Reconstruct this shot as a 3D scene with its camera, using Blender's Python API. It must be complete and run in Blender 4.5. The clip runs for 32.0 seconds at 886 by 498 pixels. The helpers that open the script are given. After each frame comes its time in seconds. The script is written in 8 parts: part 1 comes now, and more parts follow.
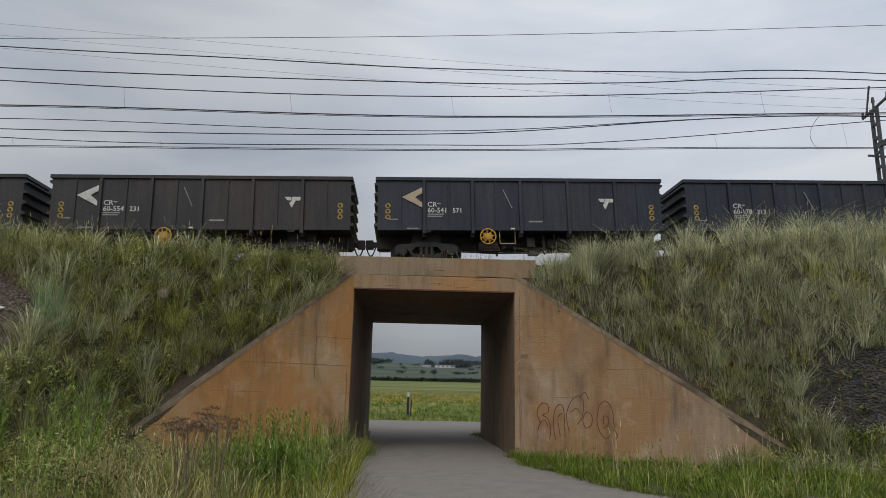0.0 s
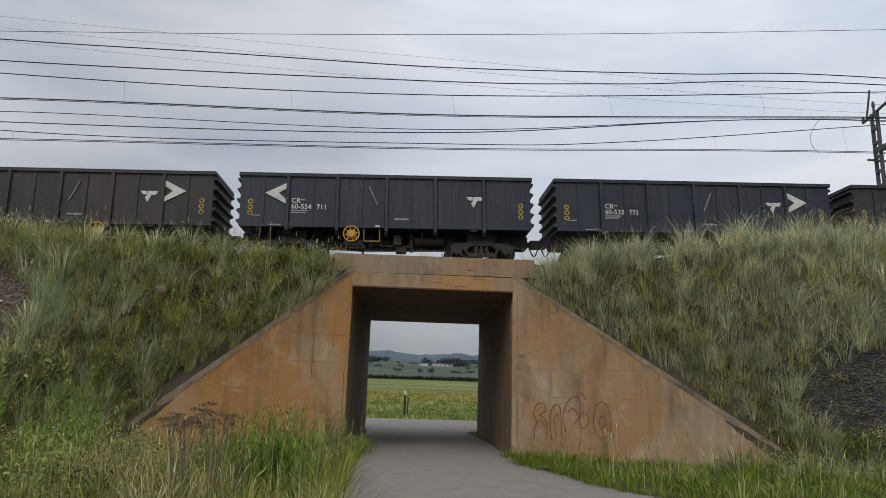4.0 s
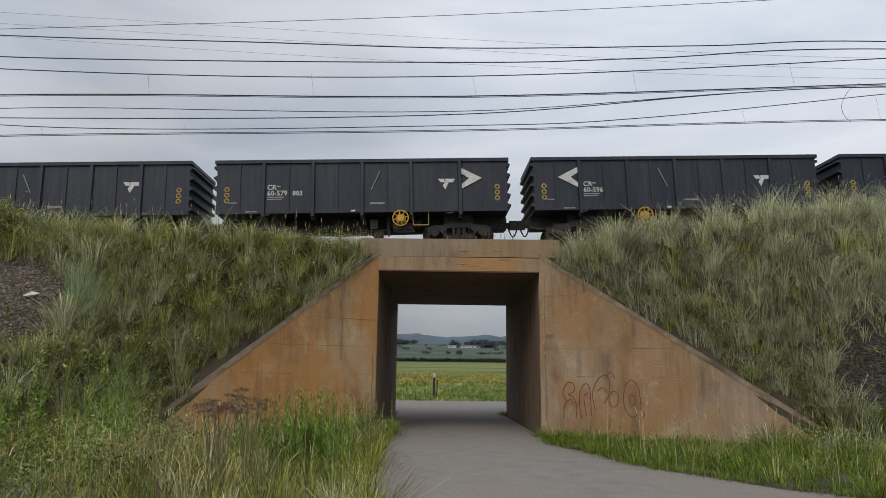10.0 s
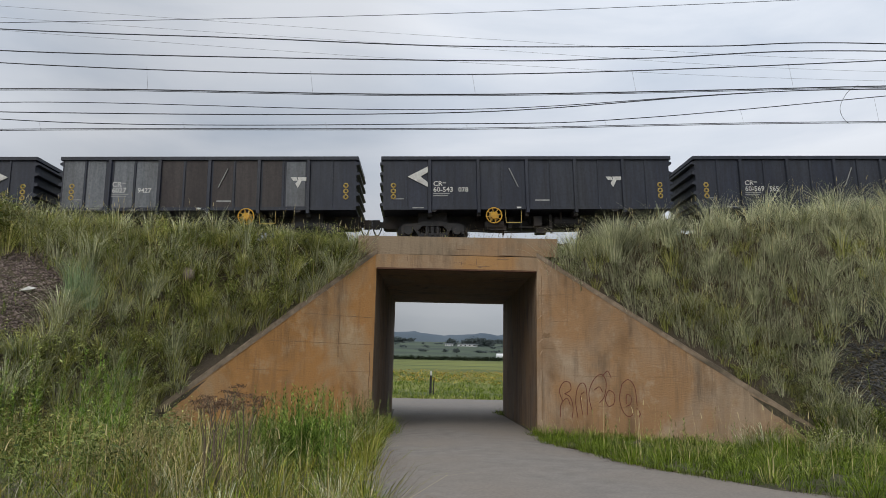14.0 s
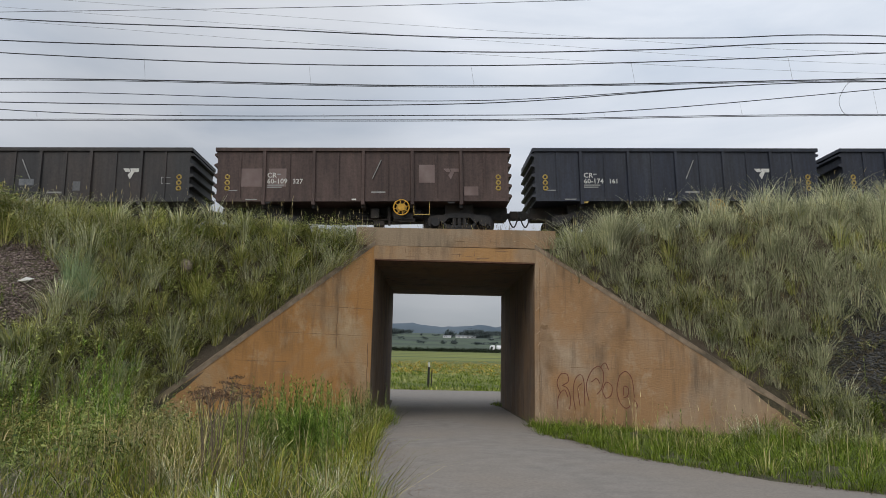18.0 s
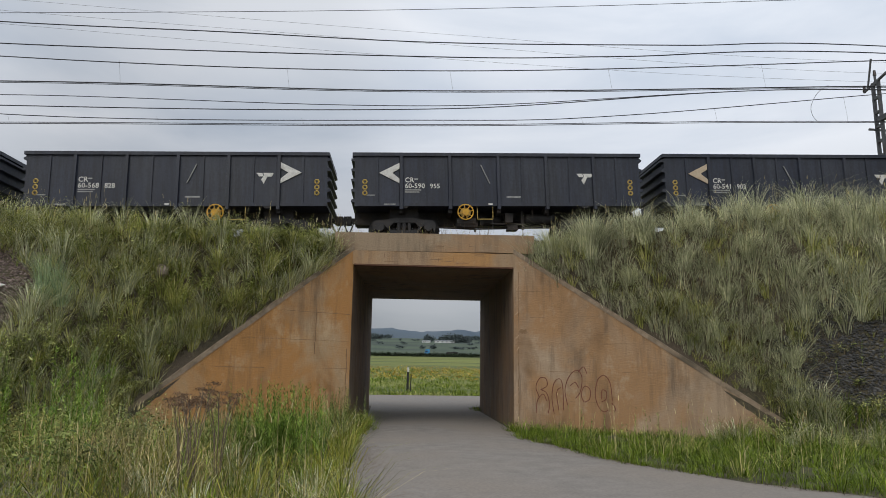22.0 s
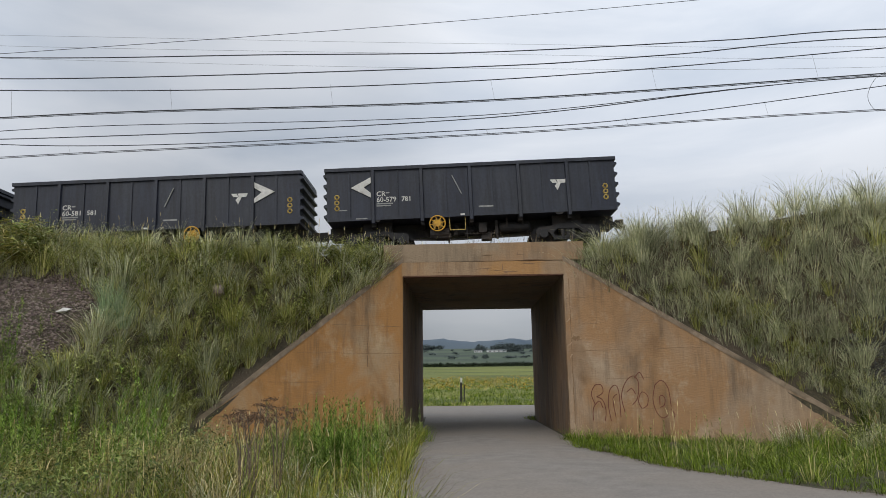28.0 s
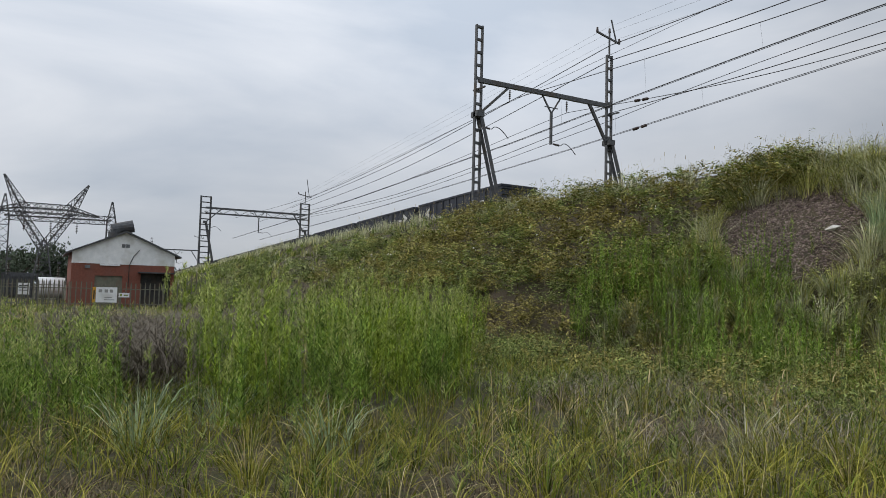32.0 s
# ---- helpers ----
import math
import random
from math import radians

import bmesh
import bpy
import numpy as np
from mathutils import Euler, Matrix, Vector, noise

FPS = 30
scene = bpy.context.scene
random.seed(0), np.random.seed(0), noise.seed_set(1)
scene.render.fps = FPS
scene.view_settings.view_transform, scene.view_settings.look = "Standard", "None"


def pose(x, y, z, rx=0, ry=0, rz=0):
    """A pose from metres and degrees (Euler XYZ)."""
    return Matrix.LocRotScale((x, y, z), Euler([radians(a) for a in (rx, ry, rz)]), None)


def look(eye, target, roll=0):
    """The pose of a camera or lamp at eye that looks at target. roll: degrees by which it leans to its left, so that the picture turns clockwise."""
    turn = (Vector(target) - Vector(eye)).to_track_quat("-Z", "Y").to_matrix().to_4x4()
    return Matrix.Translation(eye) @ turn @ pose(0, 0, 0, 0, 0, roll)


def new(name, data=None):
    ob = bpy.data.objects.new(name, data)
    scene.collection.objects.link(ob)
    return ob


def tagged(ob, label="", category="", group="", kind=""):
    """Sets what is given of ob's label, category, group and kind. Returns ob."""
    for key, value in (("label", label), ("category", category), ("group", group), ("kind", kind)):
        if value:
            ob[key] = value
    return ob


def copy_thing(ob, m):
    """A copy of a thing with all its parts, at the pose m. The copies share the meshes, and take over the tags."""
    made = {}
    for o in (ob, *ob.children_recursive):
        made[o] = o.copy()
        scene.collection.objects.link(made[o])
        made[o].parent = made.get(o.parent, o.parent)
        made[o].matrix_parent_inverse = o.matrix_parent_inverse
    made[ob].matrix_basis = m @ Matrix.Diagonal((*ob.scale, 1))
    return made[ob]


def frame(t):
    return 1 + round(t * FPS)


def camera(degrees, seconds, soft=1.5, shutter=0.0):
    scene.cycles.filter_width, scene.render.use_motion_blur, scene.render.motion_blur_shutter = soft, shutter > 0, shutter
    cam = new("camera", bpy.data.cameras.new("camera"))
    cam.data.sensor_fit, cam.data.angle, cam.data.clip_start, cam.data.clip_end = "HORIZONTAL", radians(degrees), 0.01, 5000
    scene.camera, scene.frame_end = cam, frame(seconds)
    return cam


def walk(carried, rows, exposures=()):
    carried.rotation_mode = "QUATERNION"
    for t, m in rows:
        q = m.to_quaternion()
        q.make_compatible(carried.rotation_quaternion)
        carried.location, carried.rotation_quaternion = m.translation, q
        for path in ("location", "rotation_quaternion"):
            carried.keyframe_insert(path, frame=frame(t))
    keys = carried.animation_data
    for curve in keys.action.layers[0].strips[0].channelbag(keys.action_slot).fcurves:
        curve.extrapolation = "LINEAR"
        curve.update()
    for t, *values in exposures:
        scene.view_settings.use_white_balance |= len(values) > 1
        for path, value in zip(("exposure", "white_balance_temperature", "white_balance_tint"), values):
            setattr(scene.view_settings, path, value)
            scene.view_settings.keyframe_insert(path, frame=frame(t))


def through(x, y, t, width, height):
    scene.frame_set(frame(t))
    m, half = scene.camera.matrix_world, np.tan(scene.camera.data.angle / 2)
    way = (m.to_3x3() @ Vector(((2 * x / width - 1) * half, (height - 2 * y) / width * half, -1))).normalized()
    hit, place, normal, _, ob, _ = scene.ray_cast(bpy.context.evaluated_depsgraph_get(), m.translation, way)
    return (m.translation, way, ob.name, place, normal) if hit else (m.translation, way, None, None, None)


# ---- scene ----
cam = camera(66.0, 32.0, soft=0.65)
PATH = [
    (0, pose(0, 0, 1.65, 102.23, -1.05, -3.53)),
    (0.5, pose(0, 0, 1.65, 102.47, -0.62, -3.46)),
    (1, pose(0, 0, 1.65, 102.10, -0.48, -3.17)),
    (1.5, pose(0, 0, 1.65, 101.88, -0.57, -2.76)),
    (2, pose(0, 0, 1.65, 102.12, -0.95, -1.79)),
    (2.5, pose(0, 0, 1.65, 102.06, -0.94, -1.23)),
    (3, pose(0, 0, 1.65, 102.01, -0.53, -2.06)),
    (3.5, pose(0, 0, 1.65, 101.88, -0.73, -2.72)),
    (4, pose(0, 0, 1.65, 102.13, -1.74, -3.78)),
    (4.5, pose(0, 0, 1.65, 101.87, -0.97, -4.17)),
    (6.5, pose(0, 0, 1.65, 101.89, -0.57, -3.50)),
    (7, pose(0, 0, 1.65, 101.76, -0.65, -3.31)),
    (7.5, pose(0, 0, 1.65, 101.42, -0.69, -3.03)),
    (8, pose(0, 0, 1.65, 101.13, -1.31, -3.03)),
    (8.5, pose(0, 0, 1.65, 101.39, -1.04, -3.34)),
    (9, pose(0, 0, 1.65, 101.73, -0.69, -2.62)),
    (9.5, pose(0, 0, 1.65, 101.38, -0.68, -1.96)),
    (10, pose(0, 0, 1.65, 100.61, -0.64, -1.41)),
    (10.5, pose(0, 0, 1.65, 100.28, -0.75, -1.04)),
    (11, pose(0, 0, 1.65, 100.24, -0.64, -1.23)),
    (11.5, pose(0, 0, 1.65, 100.05, -0.77, -1.49)),
    (12, pose(0, 0, 1.65, 100.19, -0.53, -1.44)),
    (12.5, pose(0, 0, 1.65, 100.11, -1.20, -1.64)),
    (13, pose(0, 0, 1.65, 99.87, -0.90, -2.08)),
    (13.5, pose(0, 0, 1.65, 100.28, -1.27, -2.04)),
    (14, pose(0, 0, 1.65, 100.46, -1.09, -1.68)),
    (14.5, pose(0, 0, 1.65, 100.51, -1.12, -1.27)),
    (16.5, pose(0, 0, 1.65, 100.57, -1.03, -1.61)),
    (17, pose(0, 0, 1.65, 99.98, -1.39, -2.17)),
    (17.5, pose(0, 0, 1.65, 99.88, -1.28, -2.35)),
    (18, pose(0, 0, 1.65, 99.77, -1.20, -1.85)),
    (18.5, pose(0, 0, 1.65, 99.62, -0.86, -1.00)),
    (19, pose(0, 0, 1.65, 99.16, -0.44, -0.16)),
    (19.5, pose(0, 0, 1.65, 98.76, -0.85, -0.66)),
    (20, pose(0, 0, 1.65, 98.95, -0.73, -1.41)),
    (20.5, pose(0, 0, 1.65, 99.57, -0.55, -1.87)),
    (21, pose(0, 0, 1.65, 99.84, -0.73, -2.76)),
    (21.5, pose(0, 0, 1.65, 99.92, -0.82, -3.19)),
    (22, pose(0, 0, 1.65, 100.20, -0.84, -3.57)),
    (22.5, pose(0, 0, 1.65, 100.27, -0.80, -3.73)),
    (23, pose(0, 0, 1.65, 100.43, -0.68, -3.54)),
    (23.5, pose(0, 0, 1.65, 100.62, -1.01, -3.96)),
    (24, pose(0, 0, 1.65, 100.54, -0.94, -3.91)),
    (24.5, pose(0, 0, 1.65, 100.75, -0.80, -3.92)),
    (25, pose(0, 0, 1.65, 100.87, -1.03, -3.77)),
    (25.5, pose(0, 0, 1.65, 101.05, -0.79, -3.16)),
    (27.5, pose(0, 0, 1.65, 101.16, 0.16, -0.88)),
    (28, pose(0, 0, 1.65, 101.03, 0.71, 0.81)),
    (28.5, pose(0, 0, 1.65, 101.01, 0.27, 3.93)),
    (29, pose(0, 0, 1.65, 100.48, 0.04, 10.53)),
    (29.5, pose(0, 0, 1.65, 99.50, -0.39, 22.47)),
    (30, pose(0, 0, 1.65, 98.12, -1.12, 33.39)),
    (30.5, pose(0, 0, 1.65, 96.91, -1.57, 41.42)),
    (31, pose(0, 0, 1.65, 95.89, -1.26, 47.90)),
    (31.5, pose(0, 0, 1.65, 94.72, -1.65, 53.97)),
    (32, pose(0, 0, 1.65, 93.72, -1.44, 59.59)),
]
# the clip's camera brightens its picture a little on the way
EXPOSURES = ((0, -0.2), (2, -0.14), (4, -0.04), (9, -0.03), (13, 0.08), (19, 0.08), (28, 0.12), (32, 0.1))
walk(cam, PATH, EXPOSURES)

# ---- light ----
world = bpy.data.worlds.new("overcast_sky")
scene.world = world
world.use_nodes = True
wn, wl = world.node_tree.nodes, world.node_tree.links
wn.clear()


def wnode(kind, **values):
    n = wn.new(kind)
    for key, value in values.items():
        n.inputs[key].default_value = value
    return n


w_out = wn.new("ShaderNodeOutputWorld")
w_bg = wnode("ShaderNodeBackground", Strength=1.0)
w_sky = wn.new("ShaderNodeTexSky")
w_sky.sky_type = "NISHITA"
w_sky.sun_disc = False
w_sky.sun_elevation, w_sky.sun_rotation = radians(42), radians(208)
w_dim = wn.new("ShaderNodeVectorMath")
w_dim.operation = "SCALE"
w_dim.inputs["Scale"].default_value = 0.08
wl.new(w_sky.outputs["Color"], w_dim.inputs[0])
w_co = wn.new("ShaderNodeTexCoord")
w_map = wn.new("ShaderNodeMapping")
w_map.inputs["Scale"].default_value = (1.0, 1.0, 3.6)
wl.new(w_co.outputs["Generated"], w_map.inputs["Vector"])
w_noise = wnode("ShaderNodeTexNoise", Scale=1.7, Detail=6.0, Roughness=0.52, Distortion=0.35)
wl.new(w_map.outputs["Vector"], w_noise.inputs["Vector"])
w_ramp = wn.new("ShaderNodeValToRGB")
w_ramp.color_ramp.elements[0].position, w_ramp.color_ramp.elements[0].color = 0.34, (0.405, 0.455, 0.53, 1)
w_ramp.color_ramp.elements[1].position, w_ramp.color_ramp.elements[1].color = 0.62, (0.61, 0.635, 0.68, 1)
wl.new(w_noise.outputs["Fac"], w_ramp.inputs["Fac"])
# an overcast sky grows brighter towards the zenith
w_sep = wn.new("ShaderNodeSeparateXYZ")
wl.new(w_co.outputs["Generated"], w_sep.inputs["Vector"])
w_up = wn.new("ShaderNodeMapRange")
for key, value in (("From Min", 0.0), ("From Max", 1.0), ("To Min", 0.84), ("To Max", 1.7)):
    w_up.inputs[key].default_value = value
wl.new(w_sep.outputs["Z"], w_up.inputs["Value"])
w_gain = wn.new("ShaderNodeVectorMath")
w_gain.operation = "SCALE"
wl.new(w_ramp.outputs["Color"], w_gain.inputs[0])
wl.new(w_up.outputs["Result"], w_gain.inputs["Scale"])
# the cloud is heavier low over the far hills to the north
w_low = wn.new("ShaderNodeMapRange")
for key, value in (("From Min", 0.06), ("From Max", 0.3), ("To Min", 0.38), ("To Max", 0.0)):
    w_low.inputs[key].default_value = value
wl.new(w_sep.outputs["Z"], w_low.inputs["Value"])
w_north = wn.new("ShaderNodeMapRange")
for key, value in (("From Min", -0.3), ("From Max", 0.9)):
    w_north.inputs[key].default_value = value
wl.new(w_sep.outputs["Y"], w_north.inputs["Value"])
w_heavy = wn.new("ShaderNodeMath")
w_heavy.operation = "MULTIPLY"
wl.new(w_low.outputs["Result"], w_heavy.inputs[0])
wl.new(w_north.outputs["Result"], w_heavy.inputs[1])
w_left = wn.new("ShaderNodeMath")
w_left.operation = "SUBTRACT"
w_left.inputs[0].default_value = 1.0
wl.new(w_heavy.outputs["Value"], w_left.inputs[1])
w_thin = wn.new("ShaderNodeVectorMath")
w_thin.operation = "SCALE"
wl.new(w_gain.outputs["Vector"], w_thin.inputs[0])
wl.new(w_left.outputs["Value"], w_thin.inputs["Scale"])
# the cloud is thinner to the west and east than between them
w_west = wn.new("ShaderNodeMapRange")
w_west.inputs["From Min"].default_value, w_west.inputs["From Max"].default_value = -1.0, 1.0
wl.new(w_sep.outputs["X"], w_west.inputs["Value"])
w_bank = wn.new("ShaderNodeValToRGB")
w_bank.color_ramp.interpolation = "EASE"
bank = w_bank.color_ramp.elements
bank[0].position, bank[1].position = 0.0, 1.0
bank.new(0.106)
bank.new(0.195)
bank.new(0.3)
bank.new(0.434)
bank.new(0.53)
bank.new(0.7)
for e, v in zip(bank, (0.95, 1.0, 0.87, 0.69, 0.75, 0.92, 1.0, 0.98)):
    e.color = (v, v, v, 1)
wl.new(w_west.outputs["Result"], w_bank.inputs["Fac"])
w_span = wn.new("ShaderNodeMath")
w_span.operation = "MULTIPLY"
w_span.inputs[1].default_value = 1.2
wl.new(w_bank.outputs["Color"], w_span.inputs[0])
w_lit = wn.new("ShaderNodeVectorMath")
w_lit.operation = "SCALE"
wl.new(w_thin.outputs["Vector"], w_lit.inputs[0])
wl.new(w_span.outputs["Value"], w_lit.inputs["Scale"])
w_mix = wn.new("ShaderNodeMix")
w_mix.data_type = "RGBA"
w_mix.inputs["Factor"].default_value = 0.93
wl.new(w_dim.outputs["Vector"], w_mix.inputs["A"])
wl.new(w_lit.outputs["Vector"], w_mix.inputs["B"])
wl.new(w_mix.outputs["Result"], w_bg.inputs["Color"])
wl.new(w_bg.outputs["Background"], w_out.inputs["Surface"])

sun = new("sun", bpy.data.lights.new("sun", "SUN"))
sun.data.energy, sun.data.angle, sun.data.color = 1.2, radians(40), (1.0, 0.96, 0.9)
sun.matrix_basis = look((-22, -42, 42), (0, 0, 0))


# ---- materials ----
def surf(name, dark, light, scale=6.0, rough=0.8, bump=0.3, stain=None, stain_scale=0.6, stain_at=0.55, stretch=(1, 1, 1),
         metal=0.0, island=0.0, detail=8.0, bump_scale=None, depth=0.02, translucent=0.0, speck=0.0, streak=0.0):
    """A surface of two tones with grain, stains of a third tone at a larger scale, and fine relief."""
    m = bpy.data.materials.new(name)
    m.use_nodes = True
    nodes, links = m.node_tree.nodes, m.node_tree.links
    bsdf = nodes["Principled BSDF"]
    co = nodes.new("ShaderNodeTexCoord")
    mp = nodes.new("ShaderNodeMapping")
    mp.inputs["Scale"].default_value = stretch
    links.new(co.outputs["Object"], mp.inputs["Vector"])
    grain = nodes.new("ShaderNodeTexNoise")
    grain.inputs["Scale"].default_value, grain.inputs["Detail"].default_value = scale, detail
    grain.inputs["Roughness"].default_value = 0.62
    links.new(mp.outputs["Vector"], grain.inputs["Vector"])
    ramp = nodes.new("ShaderNodeValToRGB")
    ramp.color_ramp.elements[0].position, ramp.color_ramp.elements[0].color = 0.32, (*dark, 1)
    ramp.color_ramp.elements[1].position, ramp.color_ramp.elements[1].color = 0.68, (*light, 1)
    links.new(grain.outputs["Fac"], ramp.inputs["Fac"])
    colour = ramp.outputs["Color"]
    if stain:
        big = nodes.new("ShaderNodeTexNoise")
        big.inputs["Scale"].default_value, big.inputs["Detail"].default_value = stain_scale, 5.0
        links.new(mp.outputs["Vector"], big.inputs["Vector"])
        edge = nodes.new("ShaderNodeMapRange")
        edge.inputs["From Min"].default_value, edge.inputs["From Max"].default_value = stain_at - 0.08, stain_at + 0.12
        links.new(big.outputs["Fac"], edge.inputs["Value"])
        mix = nodes.new("ShaderNodeMix")
        mix.data_type = "RGBA"
        mix.inputs["B"].default_value = (*stain, 1)
        links.new(edge.outputs["Result"], mix.inputs["Factor"])
        links.new(colour, mix.inputs["A"])
        colour = mix.outputs["Result"]
    for amount, size, squash in ((speck, scale * 9, (1, 1, 1)), (streak, 7.0, (1, 1, 0.07))):
        if amount:
            at = nodes.new("ShaderNodeMapping")
            at.inputs["Scale"].default_value = squash
            links.new(co.outputs["Object"], at.inputs["Vector"])
            spot = nodes.new("ShaderNodeTexNoise")
            spot.inputs["Scale"].default_value, spot.inputs["Detail"].default_value, spot.inputs["Roughness"].default_value = size, 5.0, 0.7
            links.new(at.outputs["Vector"], spot.inputs["Vector"])
            tone = nodes.new("ShaderNodeMapRange")
            for key, value in (("From Min", 0.36), ("From Max", 0.6), ("To Min", 1 - amount), ("To Max", 1 + amount * 0.35)):
                tone.inputs[key].default_value = value
            links.new(spot.outputs["Fac"], tone.inputs["Value"])
            times = nodes.new("ShaderNodeVectorMath")
            times.operation = "SCALE"
            links.new(colour, times.inputs[0])
            links.new(tone.outputs["Result"], times.inputs["Scale"])
            colour = times.outputs["Vector"]
    if island:
        geo = nodes.new("ShaderNodeNewGeometry")
        span = nodes.new("ShaderNodeMapRange")
        span.inputs["To Min"].default_value, span.inputs["To Max"].default_value = 1 - island, 1 + island
        links.new(geo.outputs["Random Per Island"], span.inputs["Value"])
        hsv = nodes.new("ShaderNodeHueSaturation")
        links.new(span.outputs["Result"], hsv.inputs["Value"])
        turn = nodes.new("ShaderNodeMapRange")
        turn.inputs["To Min"].default_value, turn.inputs["To Max"].default_value = 0.5 - 0.05 * island, 0.5 + 0.05 * island
        links.new(geo.outputs["Random Per Island"], turn.inputs["Value"])
        links.new(turn.outputs["Result"], hsv.inputs["Hue"])
        links.new(colour, hsv.inputs["Color"])
        colour = hsv.outputs["Color"]
    links.new(colour, bsdf.inputs["Base Color"])
    bsdf.inputs["Roughness"].default_value, bsdf.inputs["Metallic"].default_value = rough, metal
    if bump:
        fine = nodes.new("ShaderNodeTexNoise")
        fine.inputs["Scale"].default_value, fine.inputs["Detail"].default_value = bump_scale or scale * 4, 6.0
        links.new(mp.outputs["Vector"], fine.inputs["Vector"])
        rel = nodes.new("ShaderNodeBump")
        rel.inputs["Strength"].default_value, rel.inputs["Distance"].default_value = bump, depth
        links.new(fine.outputs["Fac"], rel.inputs["Height"])
        links.new(rel.outputs["Normal"], bsdf.inputs["Normal"])
    if translucent:
        tr = nodes.new("ShaderNodeBsdfTranslucent")
        links.new(colour, tr.inputs["Color"])
        both = nodes.new("ShaderNodeMixShader")
        both.inputs["Fac"].default_value = translucent
        links.new(bsdf.outputs["BSDF"], both.inputs[1])
        links.new(tr.outputs["BSDF"], both.inputs[2])
        links.new(both.outputs["Shader"], nodes["Material Output"].inputs["Surface"])
    return m


def stained(name, tan, orange, pale, soot, seed, much=0.5):
    """Old concrete: rust-orange washes, pale limy patches, sooty runs down the face and pitting."""
    m = bpy.data.materials.new(name)
    m.use_nodes = True
    nodes, links = m.node_tree.nodes, m.node_tree.links
    bsdf = nodes["Principled BSDF"]
    co = nodes.new("ShaderNodeTexCoord")

    def field(scale, squash, lo, hi, detail=6.0, rough=0.6, warp=0.0):
        at = nodes.new("ShaderNodeMapping")
        at.inputs["Scale"].default_value, at.inputs["Location"].default_value = squash, (seed, seed * 2, seed * 3)
        links.new(co.outputs["Object"], at.inputs["Vector"])
        n = nodes.new("ShaderNodeTexNoise")
        for key, value in (("Scale", scale), ("Detail", detail), ("Roughness", rough), ("Distortion", warp)):
            n.inputs[key].default_value = value
        links.new(at.outputs["Vector"], n.inputs["Vector"])
        f = nodes.new("ShaderNodeMapRange")
        f.inputs["From Min"].default_value, f.inputs["From Max"].default_value = lo, hi
        links.new(n.outputs["Fac"], f.inputs["Value"])
        return f.outputs["Result"]

    def over(a, b, fac, amount=1.0):
        by = nodes.new("ShaderNodeMath")
        by.operation = "MULTIPLY"
        by.inputs[1].default_value = amount
        links.new(fac, by.inputs[0])
        x = nodes.new("ShaderNodeMix")
        x.data_type = "RGBA"
        links.new(by.outputs["Value"], x.inputs["Factor"])
        if isinstance(a, tuple):
            x.inputs["A"].default_value = (*a, 1)
        else:
            links.new(a, x.inputs["A"])
        x.inputs["B"].default_value = (*b, 1)
        return x.outputs["Result"]

    colour = over(tan, orange, field(0.4, (1, 1, 0.7), 0.42, 0.56, warp=0.5))
    colour = over(colour, pale, field(1.5, (1, 1, 0.8), 0.54, 0.72, 8.0, 0.7), 0.75)
    colour = over(colour, tuple(0.55 * v for v in orange), field(0.9, (1, 1, 0.55), 0.55, 0.75, warp=0.6), 0.8)
    runs = nodes.new("ShaderNodeMath")
    runs.operation = "MULTIPLY"
    links.new(field(3.2, (1, 1, 0.09), 0.48, 0.64, 7.0, 0.7), runs.inputs[0])
    links.new(field(0.45, (1, 1, 1), 0.4, 0.6), runs.inputs[1])
    colour = over(colour, soot, runs.outputs["Value"], 0.7)
    colour = over(colour, soot, field(0.6, (1, 1, 0.7), 0.56, 0.78, warp=0.8), much)
    colour = over(colour, tuple(0.6 * v for v in tan), field(16.0, (1, 1, 1.5), 0.56, 0.72, 4.0, 0.7), 0.55)
    links.new(colour, bsdf.inputs["Base Color"])
    bsdf.inputs["Roughness"].default_value = 0.92
    rel = nodes.new("ShaderNodeBump")
    rel.inputs["Strength"].default_value, rel.inputs["Distance"].default_value = 0.5, 0.02
    links.new(field(11.0, (1, 1, 2.2), 0.2, 0.8, 8.0, 0.68), rel.inputs["Height"])
    links.new(rel.outputs["Normal"], bsdf.inputs["Normal"])
    return m


M_concrete = stained("orange_stained_concrete", (0.42, 0.29, 0.165), (0.42, 0.21, 0.07), (0.52, 0.39, 0.24), (0.14, 0.088, 0.052), 3.7, 0.5)
M_concrete_tan = stained("tan_stained_concrete", (0.36, 0.26, 0.17), (0.33, 0.19, 0.09), (0.45, 0.345, 0.235), (0.11, 0.078, 0.052), 8.1, 0.6)
M_parapet = stained("weathered_parapet_concrete", (0.29, 0.215, 0.14), (0.33, 0.205, 0.11), (0.4, 0.315, 0.215), (0.11, 0.082, 0.056), 5.2, 0.75)
M_lintel = stained("rust_stained_lintel_concrete", (0.33, 0.225, 0.135), (0.39, 0.215, 0.085), (0.43, 0.32, 0.195), (0.14, 0.09, 0.055), 1.4, 0.6)
# the tunnel's shade is put into these tones; soot stains lie over them
M_tunnel = stained("shade_darkened_tunnel_concrete", (0.17, 0.12, 0.08), (0.19, 0.115, 0.06), (0.24, 0.18, 0.13), (0.035, 0.028, 0.024), 6.6, 0.8)
M_coping = surf("mossy_coping_concrete", (0.17, 0.125, 0.085), (0.33, 0.25, 0.175), 4.0, 0.95, 0.4, (0.11, 0.088, 0.06), 1.5, 0.55)
M_road = surf("worn_asphalt", (0.175, 0.155, 0.135), (0.235, 0.212, 0.188), 2.2, 0.9, 0.4, (0.215, 0.185, 0.155), 0.28, 0.5, bump_scale=70, depth=0.006, speck=0.16)
